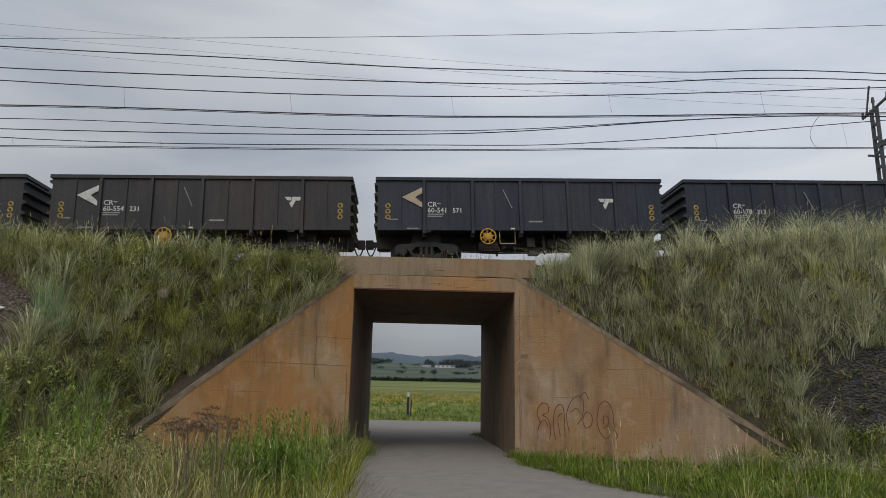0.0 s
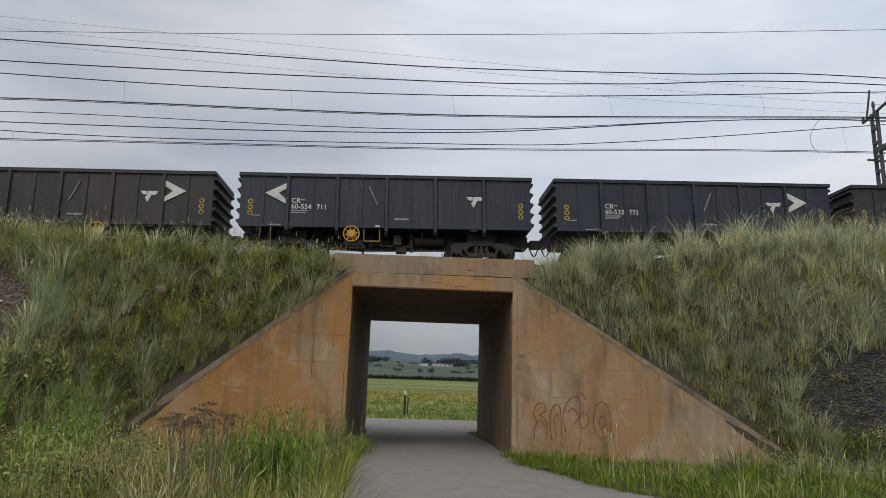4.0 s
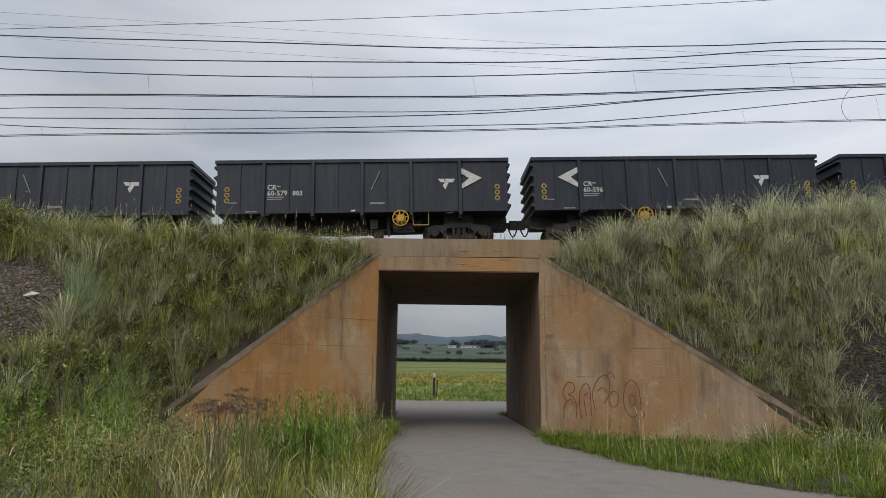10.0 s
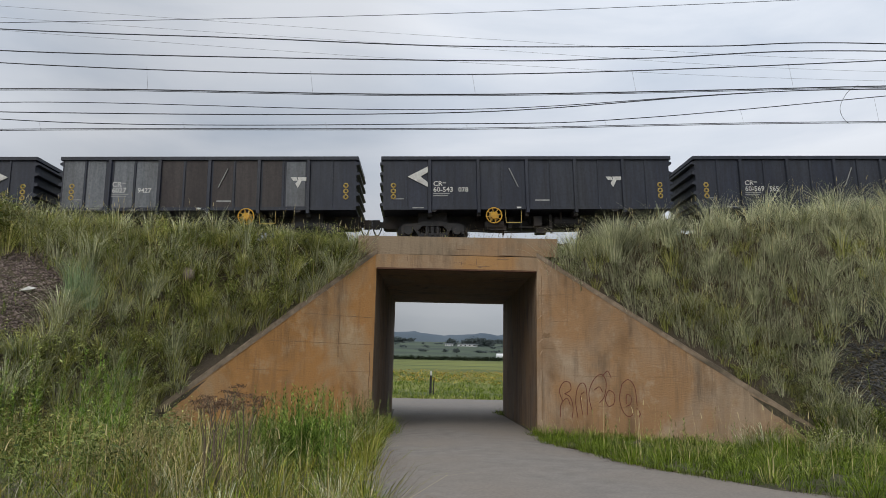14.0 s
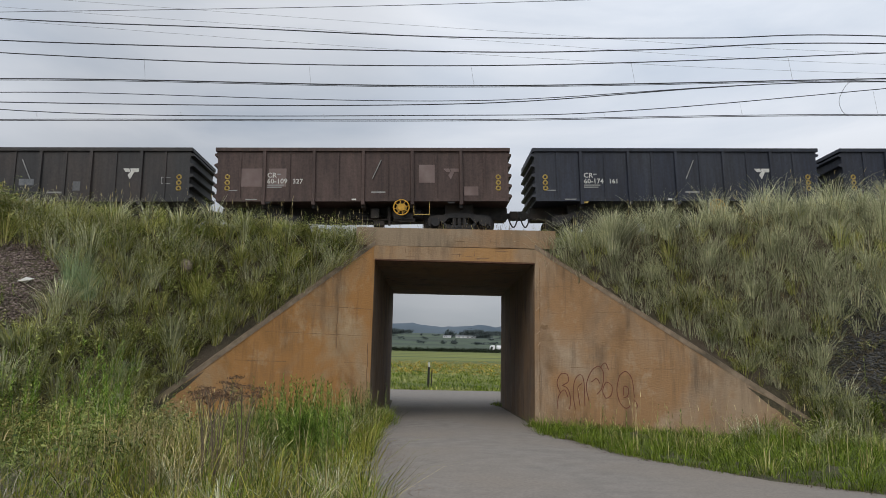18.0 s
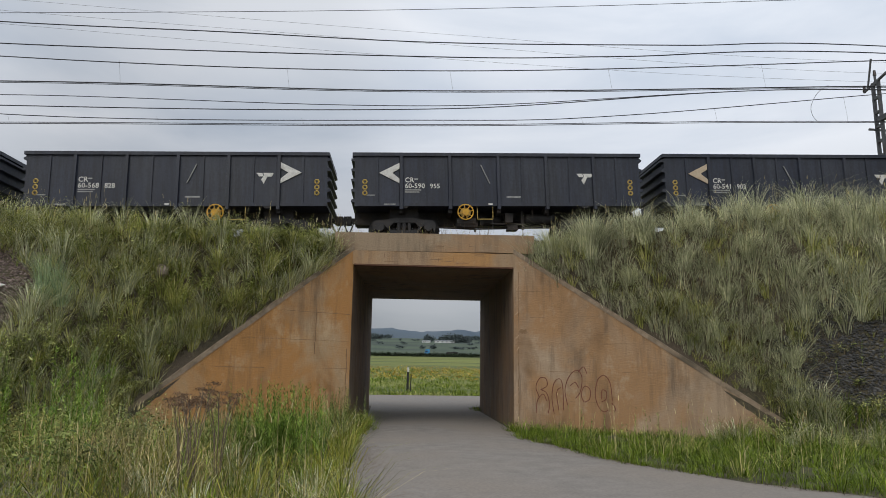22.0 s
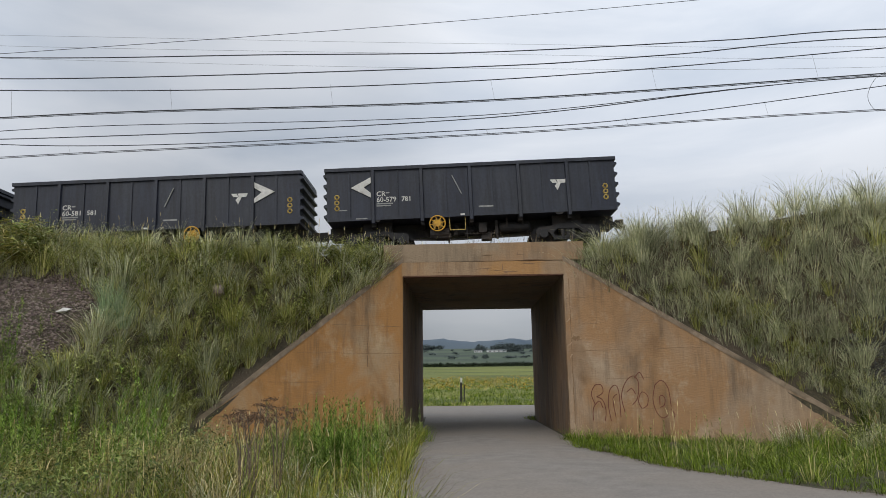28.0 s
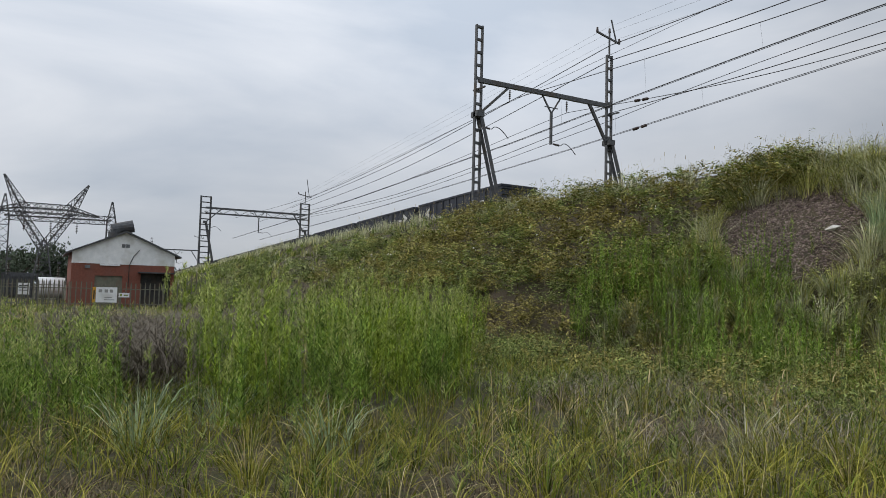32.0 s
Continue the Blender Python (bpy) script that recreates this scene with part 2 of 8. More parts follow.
M_gravelly = surf("gravel_verge", (0.16, 0.14, 0.12), (0.36, 0.32, 0.28), 22.0, 0.95, 0.6, (0.22, 0.17, 0.12), 1.0, 0.5)
M_soil = surf("soil_and_thatch", (0.045, 0.039, 0.025), (0.12, 0.1, 0.06), 5.0, 1.0, 0.6, (0.1, 0.078, 0.054), 0.5, 0.52, bump_scale=30, depth=0.06, speck=0.4)
M_ballast = surf("grey_ballast", (0.09, 0.08, 0.075), (0.27, 0.245, 0.23), 16.0, 0.95, 0.9, (0.14, 0.11, 0.09), 1.0, 0.5, depth=0.05)
M_wagon = surf("dark_grey_wagon_paint", (0.0115, 0.0145, 0.026), (0.0215, 0.0265, 0.044), 1.1, 0.55, 0.15, (0.027, 0.03, 0.039), 0.7, 0.55, (1, 1, 0.35), speck=0.25, streak=0.4)
M_wagon_b = surf("sooty_brown_grey_wagon_paint", (0.017, 0.0165, 0.0175), (0.03, 0.029, 0.03), 1.3, 0.6, 0.15, (0.042, 0.031, 0.026), 0.7, 0.55, (1, 1, 0.35), speck=0.25, streak=0.3)
M_rusty = surf("faded_brown_wagon_paint", (0.075, 0.046, 0.038), (0.11, 0.07, 0.058), 1.1, 0.7, 0.1, (0.06, 0.036, 0.03), 0.7, 0.5, (1, 1, 0.35), speck=0.25, streak=0.3)
M_pale = surf("pale_grey_paint_patch", (0.12, 0.13, 0.14), (0.2, 0.21, 0.22), 1.4, 0.7, 0.1, (0.1, 0.1, 0.1), 0.7, 0.55, (1, 1, 0.35), speck=0.2, streak=0.25)
M_brownish = surf("dull_dark_brown_paint", (0.026, 0.019, 0.017), (0.042, 0.031, 0.028), 1.2, 0.65, 0.1, (0.05, 0.04, 0.036), 0.7, 0.55, (1, 1, 0.35), speck=0.25, streak=0.3)
M_pink = surf("faded_pinkish_patch", (0.16, 0.11, 0.1), (0.22, 0.17, 0.155), 1.6, 0.75, 0.1, (0.12, 0.08, 0.07), 0.9, 0.55)
M_under = surf("grimy_black_steel", (0.012, 0.012, 0.012), (0.035, 0.032, 0.03), 5.0, 0.75, 0.3, (0.045, 0.034, 0.026), 1.4, 0.55)
M_bogie = surf("dusty_cast_steel", (0.009, 0.009, 0.01), (0.026, 0.025, 0.025), 4.0, 0.7, 0.3, (0.034, 0.028, 0.024), 1.5, 0.58)
M_white = surf("off_white_paint", (0.5, 0.49, 0.45), (0.7, 0.69, 0.64), 7.0, 0.7, 0.1, (0.38, 0.36, 0.33), 2.5, 0.6)
M_cream = surf("dull_orange_white_paint", (0.42, 0.33, 0.22), (0.55, 0.45, 0.32), 7.0, 0.7, 0.1, (0.4, 0.3, 0.2), 2.5, 0.6)
M_faint = surf("faded_lettering_paint", (0.22, 0.22, 0.21), (0.34, 0.34, 0.32), 8.0, 0.75, 0.0)
M_yellow = surf("yellow_paint", (0.5, 0.26, 0.015), (0.65, 0.36, 0.03), 6.0, 0.6, 0.1, (0.3, 0.15, 0.02), 3.0, 0.62)
M_dull_yellow = surf("dull_yellow_ring_paint", (0.36, 0.25, 0.06), (0.5, 0.36, 0.1), 6.0, 0.7, 0.1)
M_mast = surf("galvanised_grey_steel", (0.052, 0.055, 0.059), (0.105, 0.108, 0.112), 5.0, 0.6, 0.2, (0.075, 0.062, 0.05), 1.5, 0.58, metal=0.3)
M_wire = surf("dark_copper_wire", (0.02, 0.02, 0.022), (0.035, 0.035, 0.038), 4.0, 0.6, 0.0)
M_thin = surf("thin_grey_wire", (0.12, 0.12, 0.125), (0.17, 0.17, 0.18), 4.0, 0.6, 0.0)
M_porcelain = surf("brown_porcelain", (0.03, 0.018, 0.014), (0.05, 0.03, 0.022), 8.0, 0.25, 0.0)
M_brick = surf("red_face_brick", (0.15, 0.05, 0.033), (0.23, 0.08, 0.05), 7.0, 0.85, 0.3, (0.18, 0.072, 0.05), 1.5, 0.55)
M_plaster = surf("white_plaster", (0.66, 0.67, 0.66), (0.8, 0.8, 0.79), 2.0, 0.85, 0.15, (0.55, 0.54, 0.5), 0.8, 0.6)
M_roof = surf("dark_roof_sheet", (0.04, 0.042, 0.045), (0.08, 0.082, 0.085), 2.0, 0.6, 0.2)
M_fence = surf("olive_steel_palisade", (0.1, 0.1, 0.07), (0.17, 0.165, 0.12), 4.0, 0.65, 0.2, (0.13, 0.09, 0.06), 2.0, 0.58)
M_graffiti = surf("rust_red_spray_paint", (0.12, 0.035, 0.02), (0.17, 0.055, 0.035), 9.0, 0.8, 0.0)
M_rail = surf("rail_steel", (0.09, 0.06, 0.045), (0.16, 0.11, 0.08), 5.0, 0.6, 0.2, metal=0.4)
M_sleeper = surf("concrete_sleeper", (0.25, 0.24, 0.22), (0.36, 0.35, 0.33), 5.0, 0.9, 0.3)


def field_material():
    """Open ground: thatch before the bank; beyond it verge, flowery meadow, mown strips and hill pasture."""
    m = surf("farm_ground", (0.036, 0.034, 0.018), (0.08, 0.074, 0.036), 5.0, 1.0, 0.5, (0.09, 0.075, 0.045), 0.5, 0.55, bump_scale=30, depth=0.05)
    nodes, links = m.node_tree.nodes, m.node_tree.links
    bsdf = nodes["Principled BSDF"]
    near = bsdf.inputs["Base Color"].links[0].from_socket
    co = nodes.new("ShaderNodeTexCoord")
    sep = nodes.new("ShaderNodeSeparateXYZ")
    links.new(co.outputs["Object"], sep.inputs["Vector"])
    stretch = nodes.new("ShaderNodeMapping")
    stretch.inputs["Scale"].default_value = (0.02, 0.16, 1.0)
    links.new(co.outputs["Object"], stretch.inputs["Vector"])
    strips = nodes.new("ShaderNodeTexNoise")
    strips.inputs["Scale"].default_value, strips.inputs["Detail"].default_value = 1.0, 7.0
    links.new(stretch.outputs["Vector"], strips.inputs["Vector"])
    far = nodes.new("ShaderNodeValToRGB")
    far.color_ramp.elements[0].position, far.color_ramp.elements[0].color = 0.36, (0.06, 0.083, 0.014, 1)
    far.color_ramp.elements[1].position, far.color_ramp.elements[1].color = 0.62, (0.175, 0.19, 0.034, 1)
    links.new(strips.outputs["Fac"], far.inputs["Fac"])
    patch = nodes.new("ShaderNodeTexNoise")
    patch.inputs["Scale"].default_value, patch.inputs["Detail"].default_value = 0.012, 5.0
    links.new(co.outputs["Object"], patch.inputs["Vector"])
    hill = nodes.new("ShaderNodeValToRGB")
    hill.color_ramp.elements[0].position, hill.color_ramp.elements[0].color = 0.4, (0.022, 0.038, 0.026, 1)
    hill.color_ramp.elements[1].position, hill.color_ramp.elements[1].color = 0.6, (0.055, 0.08, 0.042, 1)
    links.new(patch.outputs["Fac"], hill.inputs["Fac"])

    def blend(lo, hi, a, b):
        r = nodes.new("ShaderNodeMapRange")
        r.inputs["From Min"].default_value, r.inputs["From Max"].default_value = lo, hi
        links.new(sep.outputs["Y"], r.inputs["Value"])
        x = nodes.new("ShaderNodeMix")
        x.data_type = "RGBA"
        links.new(r.outputs["Result"], x.inputs["Factor"])
        links.new(a, x.inputs["A"])
        links.new(b, x.inputs["B"])
        return x.outputs["Result"]

    links.new(blend(215, 240, blend(40, 50, near, far.outputs["Color"]), hill.outputs["Color"]), bsdf.inputs["Base Color"])
    return m


M_field = field_material()


# ---- mesh helpers ----
class Shape:
    """Collects vertices and faces of one mesh."""

    def __init__(self):
        self.v, self.f = [], []

    def add(self, verts, faces):
        n = len(self.v)
        self.v += [tuple(p) for p in verts]
        self.f += [tuple(i + n for i in face) for face in faces]
        return self

    def box(self, x0, x1, y0, y1, z0, z1, m=None):
        pts = [Vector((x, y, z)) for z in (z0, z1) for y in (y0, y1) for x in (x0, x1)]
        if m is not None:
            pts = [m @ p for p in pts]
        return self.add(pts, [(0, 2, 3, 1), (4, 5, 7, 6), (0, 1, 5, 4), (2, 6, 7, 3), (0, 4, 6, 2), (1, 3, 7, 5)])

    def bar(self, a, b, w, h=None, up=(0, 0, 1)):
        """A square bar from a to b."""
        a, b = Vector(a), Vector(b)
        d = (b - a).normalized()
        s = d.cross(Vector(up))
        if s.length < 1e-4:
            s = d.cross(Vector((0, 1, 0)))
        s.normalize()
        u = s.cross(d)
        s, u = s * w / 2, u * (h or w) / 2
        return self.add([a - s - u, a + s - u, a + s + u, a - s + u, b - s - u, b + s - u, b + s + u, b - s + u],
                        [(0, 3, 2, 1), (4, 5, 6, 7), (0, 1, 5, 4), (1, 2, 6, 5), (2, 3, 7, 6), (3, 0, 4, 7)])

    def tube(self, a, b, r0, r1=None, n=10, caps=True):
        """A round bar or a cone from a to b."""
        a, b, r1 = Vector(a), Vector(b), r0 if r1 is None else r1
        d = (b - a).normalized()
        s = d.orthogonal().normalized()
        u = d.cross(s)
        ring = [(math.cos(2 * math.pi * i / n), math.sin(2 * math.pi * i / n)) for i in range(n)]
        pts = [a + (s * c + u * q) * r0 for c, q in ring] + [b + (s * c + u * q) * r1 for c, q in ring]
        faces = [(i, (i + 1) % n, n + (i + 1) % n, n + i) for i in range(n)]
        if caps:
            faces += [tuple(range(n - 1, -1, -1)), tuple(range(n, 2 * n))]
        return self.add(pts, faces)

    def path(self, pts, r, n=6):
        for a, b in zip(pts, pts[1:]):
            self.tube(a, b, r, n=n)
        return self

    def ring(self, centre, axis, big, small, n=20, k=6):
        """A torus."""
        c, d = Vector(centre), Vector(axis).normalized()
        s = d.orthogonal().normalized()
        u = d.cross(s)
        pts, faces = [], []
        for i in range(n):
            a = 2 * math.pi * i / n
            out = s * math.cos(a) + u * math.sin(a)
            for j in range(k):
                b = 2 * math.pi * j / k
                pts.append(c + out * (big + small * math.cos(b)) + d * small * math.sin(b))
                faces.append((i * k + j, i * k + (j + 1) % k, ((i + 1) % n) * k + (j + 1) % k, ((i + 1) % n) * k + j))
        return self.add(pts, faces)

    def prism(self, outline, y0, y1):
        """An outline in x and z, drawn out from y0 to y1."""
        n = len(outline)
        pts = [(x, y0, z) for x, z in outline] + [(x, y1, z) for x, z in outline]
        faces = [tuple(range(n)), tuple(range(2 * n - 1, n - 1, -1))] + [(i, n + i, n + (i + 1) % n, (i + 1) % n) for i in range(n)]
        return self.add(pts, faces)

    def mesh(self, name, material, smooth=False):
        me = bpy.data.meshes.new(name)
        me.from_pydata(self.v, [], self.f)
        me.materials.append(material)
        if smooth:
            me.polygons.foreach_set("use_smooth", [True] * len(me.polygons))
        me.update()
        return me


def part(name, shape, material, parent, label="", smooth=False):
    """One mesh object under a thing or a part."""
    ob = new(name, shape if isinstance(shape, bpy.types.Mesh) else shape.mesh(name, material, smooth))
    ob.parent = parent
    return tagged(ob, label)


def thing(name, m, label, category, group="", kind=""):
    ob = new(name)
    ob.matrix_basis = m
    return tagged(ob, label, category, group, kind)


def solid(name, shape, material, label="", category="", group="", kind="", smooth=False):
    return tagged(new(name, shape.mesh(name, material, smooth)), label, category, group, kind)


def array_mesh(name, verts, tris, material):
    """A mesh from arrays of points and triangles."""
    me = bpy.data.meshes.new(name)
    verts, tris = np.asarray(verts, np.float32), np.asarray(tris, np.int32)
    me.vertices.add(len(verts))
    me.vertices.foreach_set("co", verts.ravel())
    me.loops.add(tris.size)
    me.loops.foreach_set("vertex_index", tris.ravel())
    me.polygons.add(len(tris))
    me.polygons.foreach_set("loop_start", np.arange(0, tris.size, 3, dtype=np.int32))
    me.update(calc_edges=True)
    me.materials.append(material)
    return me


def grid_mesh(name, pts, material, smooth=True):
    """A sheet from an array of rows of points."""
    rows, cols = pts.shape[:2]
    i = np.arange((rows - 1) * (cols - 1))
    a = i // (cols - 1) * cols + i % (cols - 1)
    tris = np.concatenate([np.c_[a, a + 1, a + cols + 1], np.c_[a, a + cols + 1, a + cols]])
    me = array_mesh(name, pts.reshape(-1, 3), tris, material)
    if smooth:
        me.polygons.foreach_set("use_smooth", np.ones(len(tris), bool))
    return me


# ---- the lie of the land ----
GRADE = 0.03


def rail_z(x):
    return 6.55 + GRADE * (x + 1)


L_TOE = ((-160, 8, 0.0), (-40, 8, 0.0), (-20, 9.2, 0.0), (-13, 11.8, 0.0), (-9, 15.2, 0.05), (-6.8, 17.4, 0.3), (-1.5, 20.9, 5.2))
L_CREST = ((-160, 18, 2.2), (-100, 17, 3.6), (-52, 16.2, 4.95), (-34, 17.2, 5.42), (-19, 18.6, 5.75), (-13.5, 19.0, 5.75), (-10.5, 19.2, 5.55), (-7.5, 19.6, 5.5), (-4, 20.2, 5.45), (-1.5, 21.1, 5.3))
R_TOE = ((3.45, 20.9, 5.2), (9.85, 17.4, 0.35), (12, 15.8, 0.05), (17, 13.5, 0.0), (30, 12.0, 0.0), (60, 12, 0.0))
R_CREST = ((3.45, 21.1, 5.25), (5.6, 20.0, 5.5), (8.2, 19.6, 6.0), (11.6, 19.4, 6.5), (15, 19.3, 6.8), (25, 19.2, 7.0), (60, 19.2, 7.8))


def along(line, x):
    line = np.array(line)
    return np.interp(x, line[:, 0], line[:, 1]), np.interp(x, line[:, 0], line[:, 2])


def hum(x, y, s, seed=0.0):
    """Gentle unevenness of the ground."""
    return (np.sin(x * s + seed) * np.cos(y * s * 1.3 + seed * 2) + 0.6 * np.sin(x * s * 2.3 + y * s * 1.7 + seed * 3) + 0.4 * np.cos(x * s * 4.1 - y * s * 3.3 + seed)) / 2


def slope(toe, crest, x, v):
    """A point of the bank: x along the line, v from 0 at the toe to 1 at the crest."""
    ty, tz = along(toe, x)
    cy, cz = along(crest, x)
    y, z = ty + (cy - ty) * v, tz + (cz - tz) * (v ** 0.93)
    inner = np.clip(v * (1 - v) * 4, 0, 1) * np.clip((cz - tz) / 4, 0, 1)
    return np.stack([x + 0 * v, y, z + inner * 0.16 * hum(x, y, 0.9)], -1)


def land_z(x, y):
    """Height of the open ground: level before the bank, a field that rises beyond it."""
    far = np.interp(y, (-4000, 47, 200, 230, 300, 330, 700, 1500, 4000), (0, 0.0, 5.85, 7.0, 7.7, 8.2, 30, 72, 190))
    return far + 0.05 * hum(x, y, 0.5, 1.0) * (np.abs(y) < 47) * ((y < 19) | (y > 34)) * np.clip((np.abs(x - 1.2) - 2.5) / 2, 0, 1)


def axis_steps(lo, hi, fine_lo, fine_hi, fine):
    """Ground coordinates, close together in the middle and wide apart far off."""
    mid = np.arange(fine_lo, fine_hi + fine / 2, fine)
    up = fine_hi + np.geomspace(fine, hi - fine_hi, 40)
    down = fine_lo - np.geomspace(fine, fine_lo - lo, 40)[::-1]
    return np.concatenate([down, mid, up])


gx, gy = np.meshgrid(axis_steps(-4000, 4000, -60, 30, 1.0), axis_steps(-4000, 4000, -12, 60, 0.8))
ground = tagged(new("ground", grid_mesh("ground", np.stack([gx, gy, land_z(gx, gy)], -1), M_field)), "grassy ground and rising farm field", "ground", kind="structure")

for tag, toe, crest, xs in (("west", L_TOE, L_CREST, np.concatenate([np.linspace(-160, -60, 40), np.linspace(-59, -1.5, 90)])),
                            ("east", R_TOE, R_CREST, np.linspace(3.45, 60, 80))):
    vx, vv = np.meshgrid(xs, np.linspace(0, 1, 24))
    pts = slope(toe, crest, vx, vv)
    # shoulder and track bed behind the crest, and the far bank
    bed = rail_z(xs) - 0.62
    back = [np.stack([xs, 0 * xs + 21.5, np.minimum(along(crest, xs)[1] + 0.02, bed + 0.1)], -1), np.stack([xs, 0 * xs + 22.6, bed - 0.35], -1), np.stack([xs, 0 * xs + 24.4, bed], -1),
            np.stack([xs, 0 * xs + 30.2, bed], -1), np.stack([xs, 0 * xs + 30.6, bed - 0.3], -1), np.stack([xs, 0 * xs + 40.0, 0 * xs - 0.1], -1)]
    out = np.clip((xs - 1.0) * 10, -0.7, 0.7)
    for row, far in zip(back[2:], (1.0, 1.0, 1.2, 4.0)):
        row[:, 0] += out * far
    below = pts[0].copy()
    below[:, 1] -= 0.25
    below[:, 2] = -0.4
    below[:, 1] = np.where(pts[0][:, 2] > 0.2, pts[0][:, 1] + 0.3, below[:, 1])
    pts = np.concatenate([below[None], pts, np.stack(back)], 0)
    tagged(new("embankment", grid_mesh("embankment", pts, M_soil)), "railway embankment bank of soil, gravel and thatch", "embankment", kind="structure")

# ---- the underpass ----
M_rust_edge = surf("rusty_drip_edge", (0.07, 0.03, 0.018), (0.13, 0.06, 0.035), 9.0, 0.95, 0.3)
M_crack = surf("dark_spalled_cracks", (0.16, 0.095, 0.052), (0.26, 0.165, 0.1), 6.0, 0.95, 0.3)
PX0, PX1, FX0, FX1 = -1.49, 3.43, -1.3, 3.54
PY, FY, SOFFIT, DECK = 20.9, 30.5, 4.84, 5.85
underpass = thing("railway_underpass", pose(0, 0, 0), "concrete box underpass with splayed wing walls stained orange", "underpass", kind="structure")
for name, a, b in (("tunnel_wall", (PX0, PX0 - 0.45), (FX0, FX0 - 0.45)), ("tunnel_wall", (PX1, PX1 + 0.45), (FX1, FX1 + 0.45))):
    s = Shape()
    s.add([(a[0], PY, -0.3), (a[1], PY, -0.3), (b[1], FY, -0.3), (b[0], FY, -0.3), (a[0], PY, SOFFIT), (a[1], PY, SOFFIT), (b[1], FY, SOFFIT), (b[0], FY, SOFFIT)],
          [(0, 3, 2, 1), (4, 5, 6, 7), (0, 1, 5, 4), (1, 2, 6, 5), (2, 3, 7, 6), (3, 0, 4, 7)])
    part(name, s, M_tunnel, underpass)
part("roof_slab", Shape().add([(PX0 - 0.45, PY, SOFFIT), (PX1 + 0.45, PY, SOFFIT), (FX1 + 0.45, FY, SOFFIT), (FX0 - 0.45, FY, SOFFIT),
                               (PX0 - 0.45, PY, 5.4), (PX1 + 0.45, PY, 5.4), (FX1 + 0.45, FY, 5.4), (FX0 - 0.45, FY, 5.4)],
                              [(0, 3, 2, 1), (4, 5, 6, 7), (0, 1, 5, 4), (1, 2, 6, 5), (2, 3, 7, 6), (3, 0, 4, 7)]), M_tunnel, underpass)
part("lintel", Shape().box(PX0 - 0.05, PX1 + 0.05, PY - 0.22, PY, SOFFIT - 0.002, 5.27), M_lintel, underpass, "rust-stained concrete lintel")
s = Shape()
s.add([(-2.08, PY - 0.215, 5.27), (4.08, PY - 0.215, 5.3), (4.08, PY - 0.215, 5.87), (-2.08, PY - 0.215, 5.83), (-2.08, PY + 0.12, 5.27), (4.08, PY + 0.12, 5.3), (4.08, PY + 0.12, 5.87), (-2.08, PY + 0.12, 5.83)],
      [(0, 1, 2, 3), (7, 6, 5, 4), (0, 4, 5, 1), (1, 5, 6, 2), (2, 6, 7, 3), (3, 7, 4, 0)])
part("parapet", s, M_parapet, underpass, "low weathered concrete parapet")
part("drip_edge", Shape().box(PX0 + 0.01, PX1 - 0.01, PY - 0.235, PY - 0.05, SOFFIT - 0.03, SOFFIT + 0.015), M_rust_edge, underpass, "rusty dark lower edge of the lintel")
for k in range(18):
    x, z = random.uniform(PX0 + 0.1, PX1 - 0.5), random.choice((random.uniform(4.9, 5.25), random.uniform(4.95, 5.8)))
    length, tall = random.uniform(0.1, 0.6), random.uniform(0.008, 0.018)
    if random.random() < 0.35:
        length, tall = 0.02, random.uniform(0.08, 0.22)
    part("crack", Shape().prism([(x, z), (x + length * 0.4, z - tall * 0.4), (x + length, z + tall * 0.1), (x + length * 0.7, z + tall), (x + length * 0.2, z + tall * 0.8)], PY - 0.2245, PY - 0.2), M_crack, underpass)
part("parapet", Shape().box(-2.0, 4.2, FY - 0.1, FY + 0.2, 4.84, 5.9), M_parapet, underpass)
for inner, outer, ze in ((PX0, -6.9, 0.3), (PX1, 9.95, 0.38)):
    sgn = 1 if outer > inner else -1
    a, b = Vector((inner, PY - 0.2, 0)), Vector((outer, 17.4, 0))
    n = Vector((-(b - a).y, (b - a).x, 0)).normalized() * (0.35 if sgn > 0 else -0.35)
    s = Shape()
    zt = 5.3
    s.add([a + Vector((0, 0, -0.3)), b + Vector((0, 0, -0.3)), b + Vector((0, 0, ze)), a + Vector((0, 0, zt)),
           a + n + Vector((0, 0, -0.3)), b + n + Vector((0, 0, -0.3)), b + n + Vector((0, 0, ze)), a + n + Vector((0, 0, zt))],
          [(0, 1, 2, 3), (7, 6, 5, 4), (0, 4, 5, 1), (1, 5, 6, 2), (2, 6, 7, 3), (3, 7, 4, 0)])
    part("wing_wall", s, M_concrete_tan if sgn > 0 else M_concrete, underpass, "orange-stained concrete wing wall")
    c = Shape()
    d = (b - a).normalized()
    q = n.normalized()
    lo, hi = a + Vector((0, 0, zt)), b + Vector((0, 0, ze))
    c.add([lo - q * 0.015 - Vector((0, 0, 0.02)), hi - q * 0.015 - Vector((0, 0, 0.02)), hi - q * 0.015 + Vector((0, 0, 0.13)), lo - q * 0.015 + Vector((0, 0, 0.13)),
           lo + q * 0.42 - Vector((0, 0, 0.02)), hi + q * 0.42 - Vector((0, 0, 0.02)), hi + q * 0.42 + Vector((0, 0, 0.16)), lo + q * 0.42 + Vector((0, 0, 0.16))],
          [(0, 1, 2, 3), (7, 6, 5, 4), (0, 4, 5, 1), (1, 5, 6, 2), (2, 6, 7, 3), (3, 7, 4, 0)])
    part("coping", c, M_coping, underpass, "dark mossy coping of the wing wall")

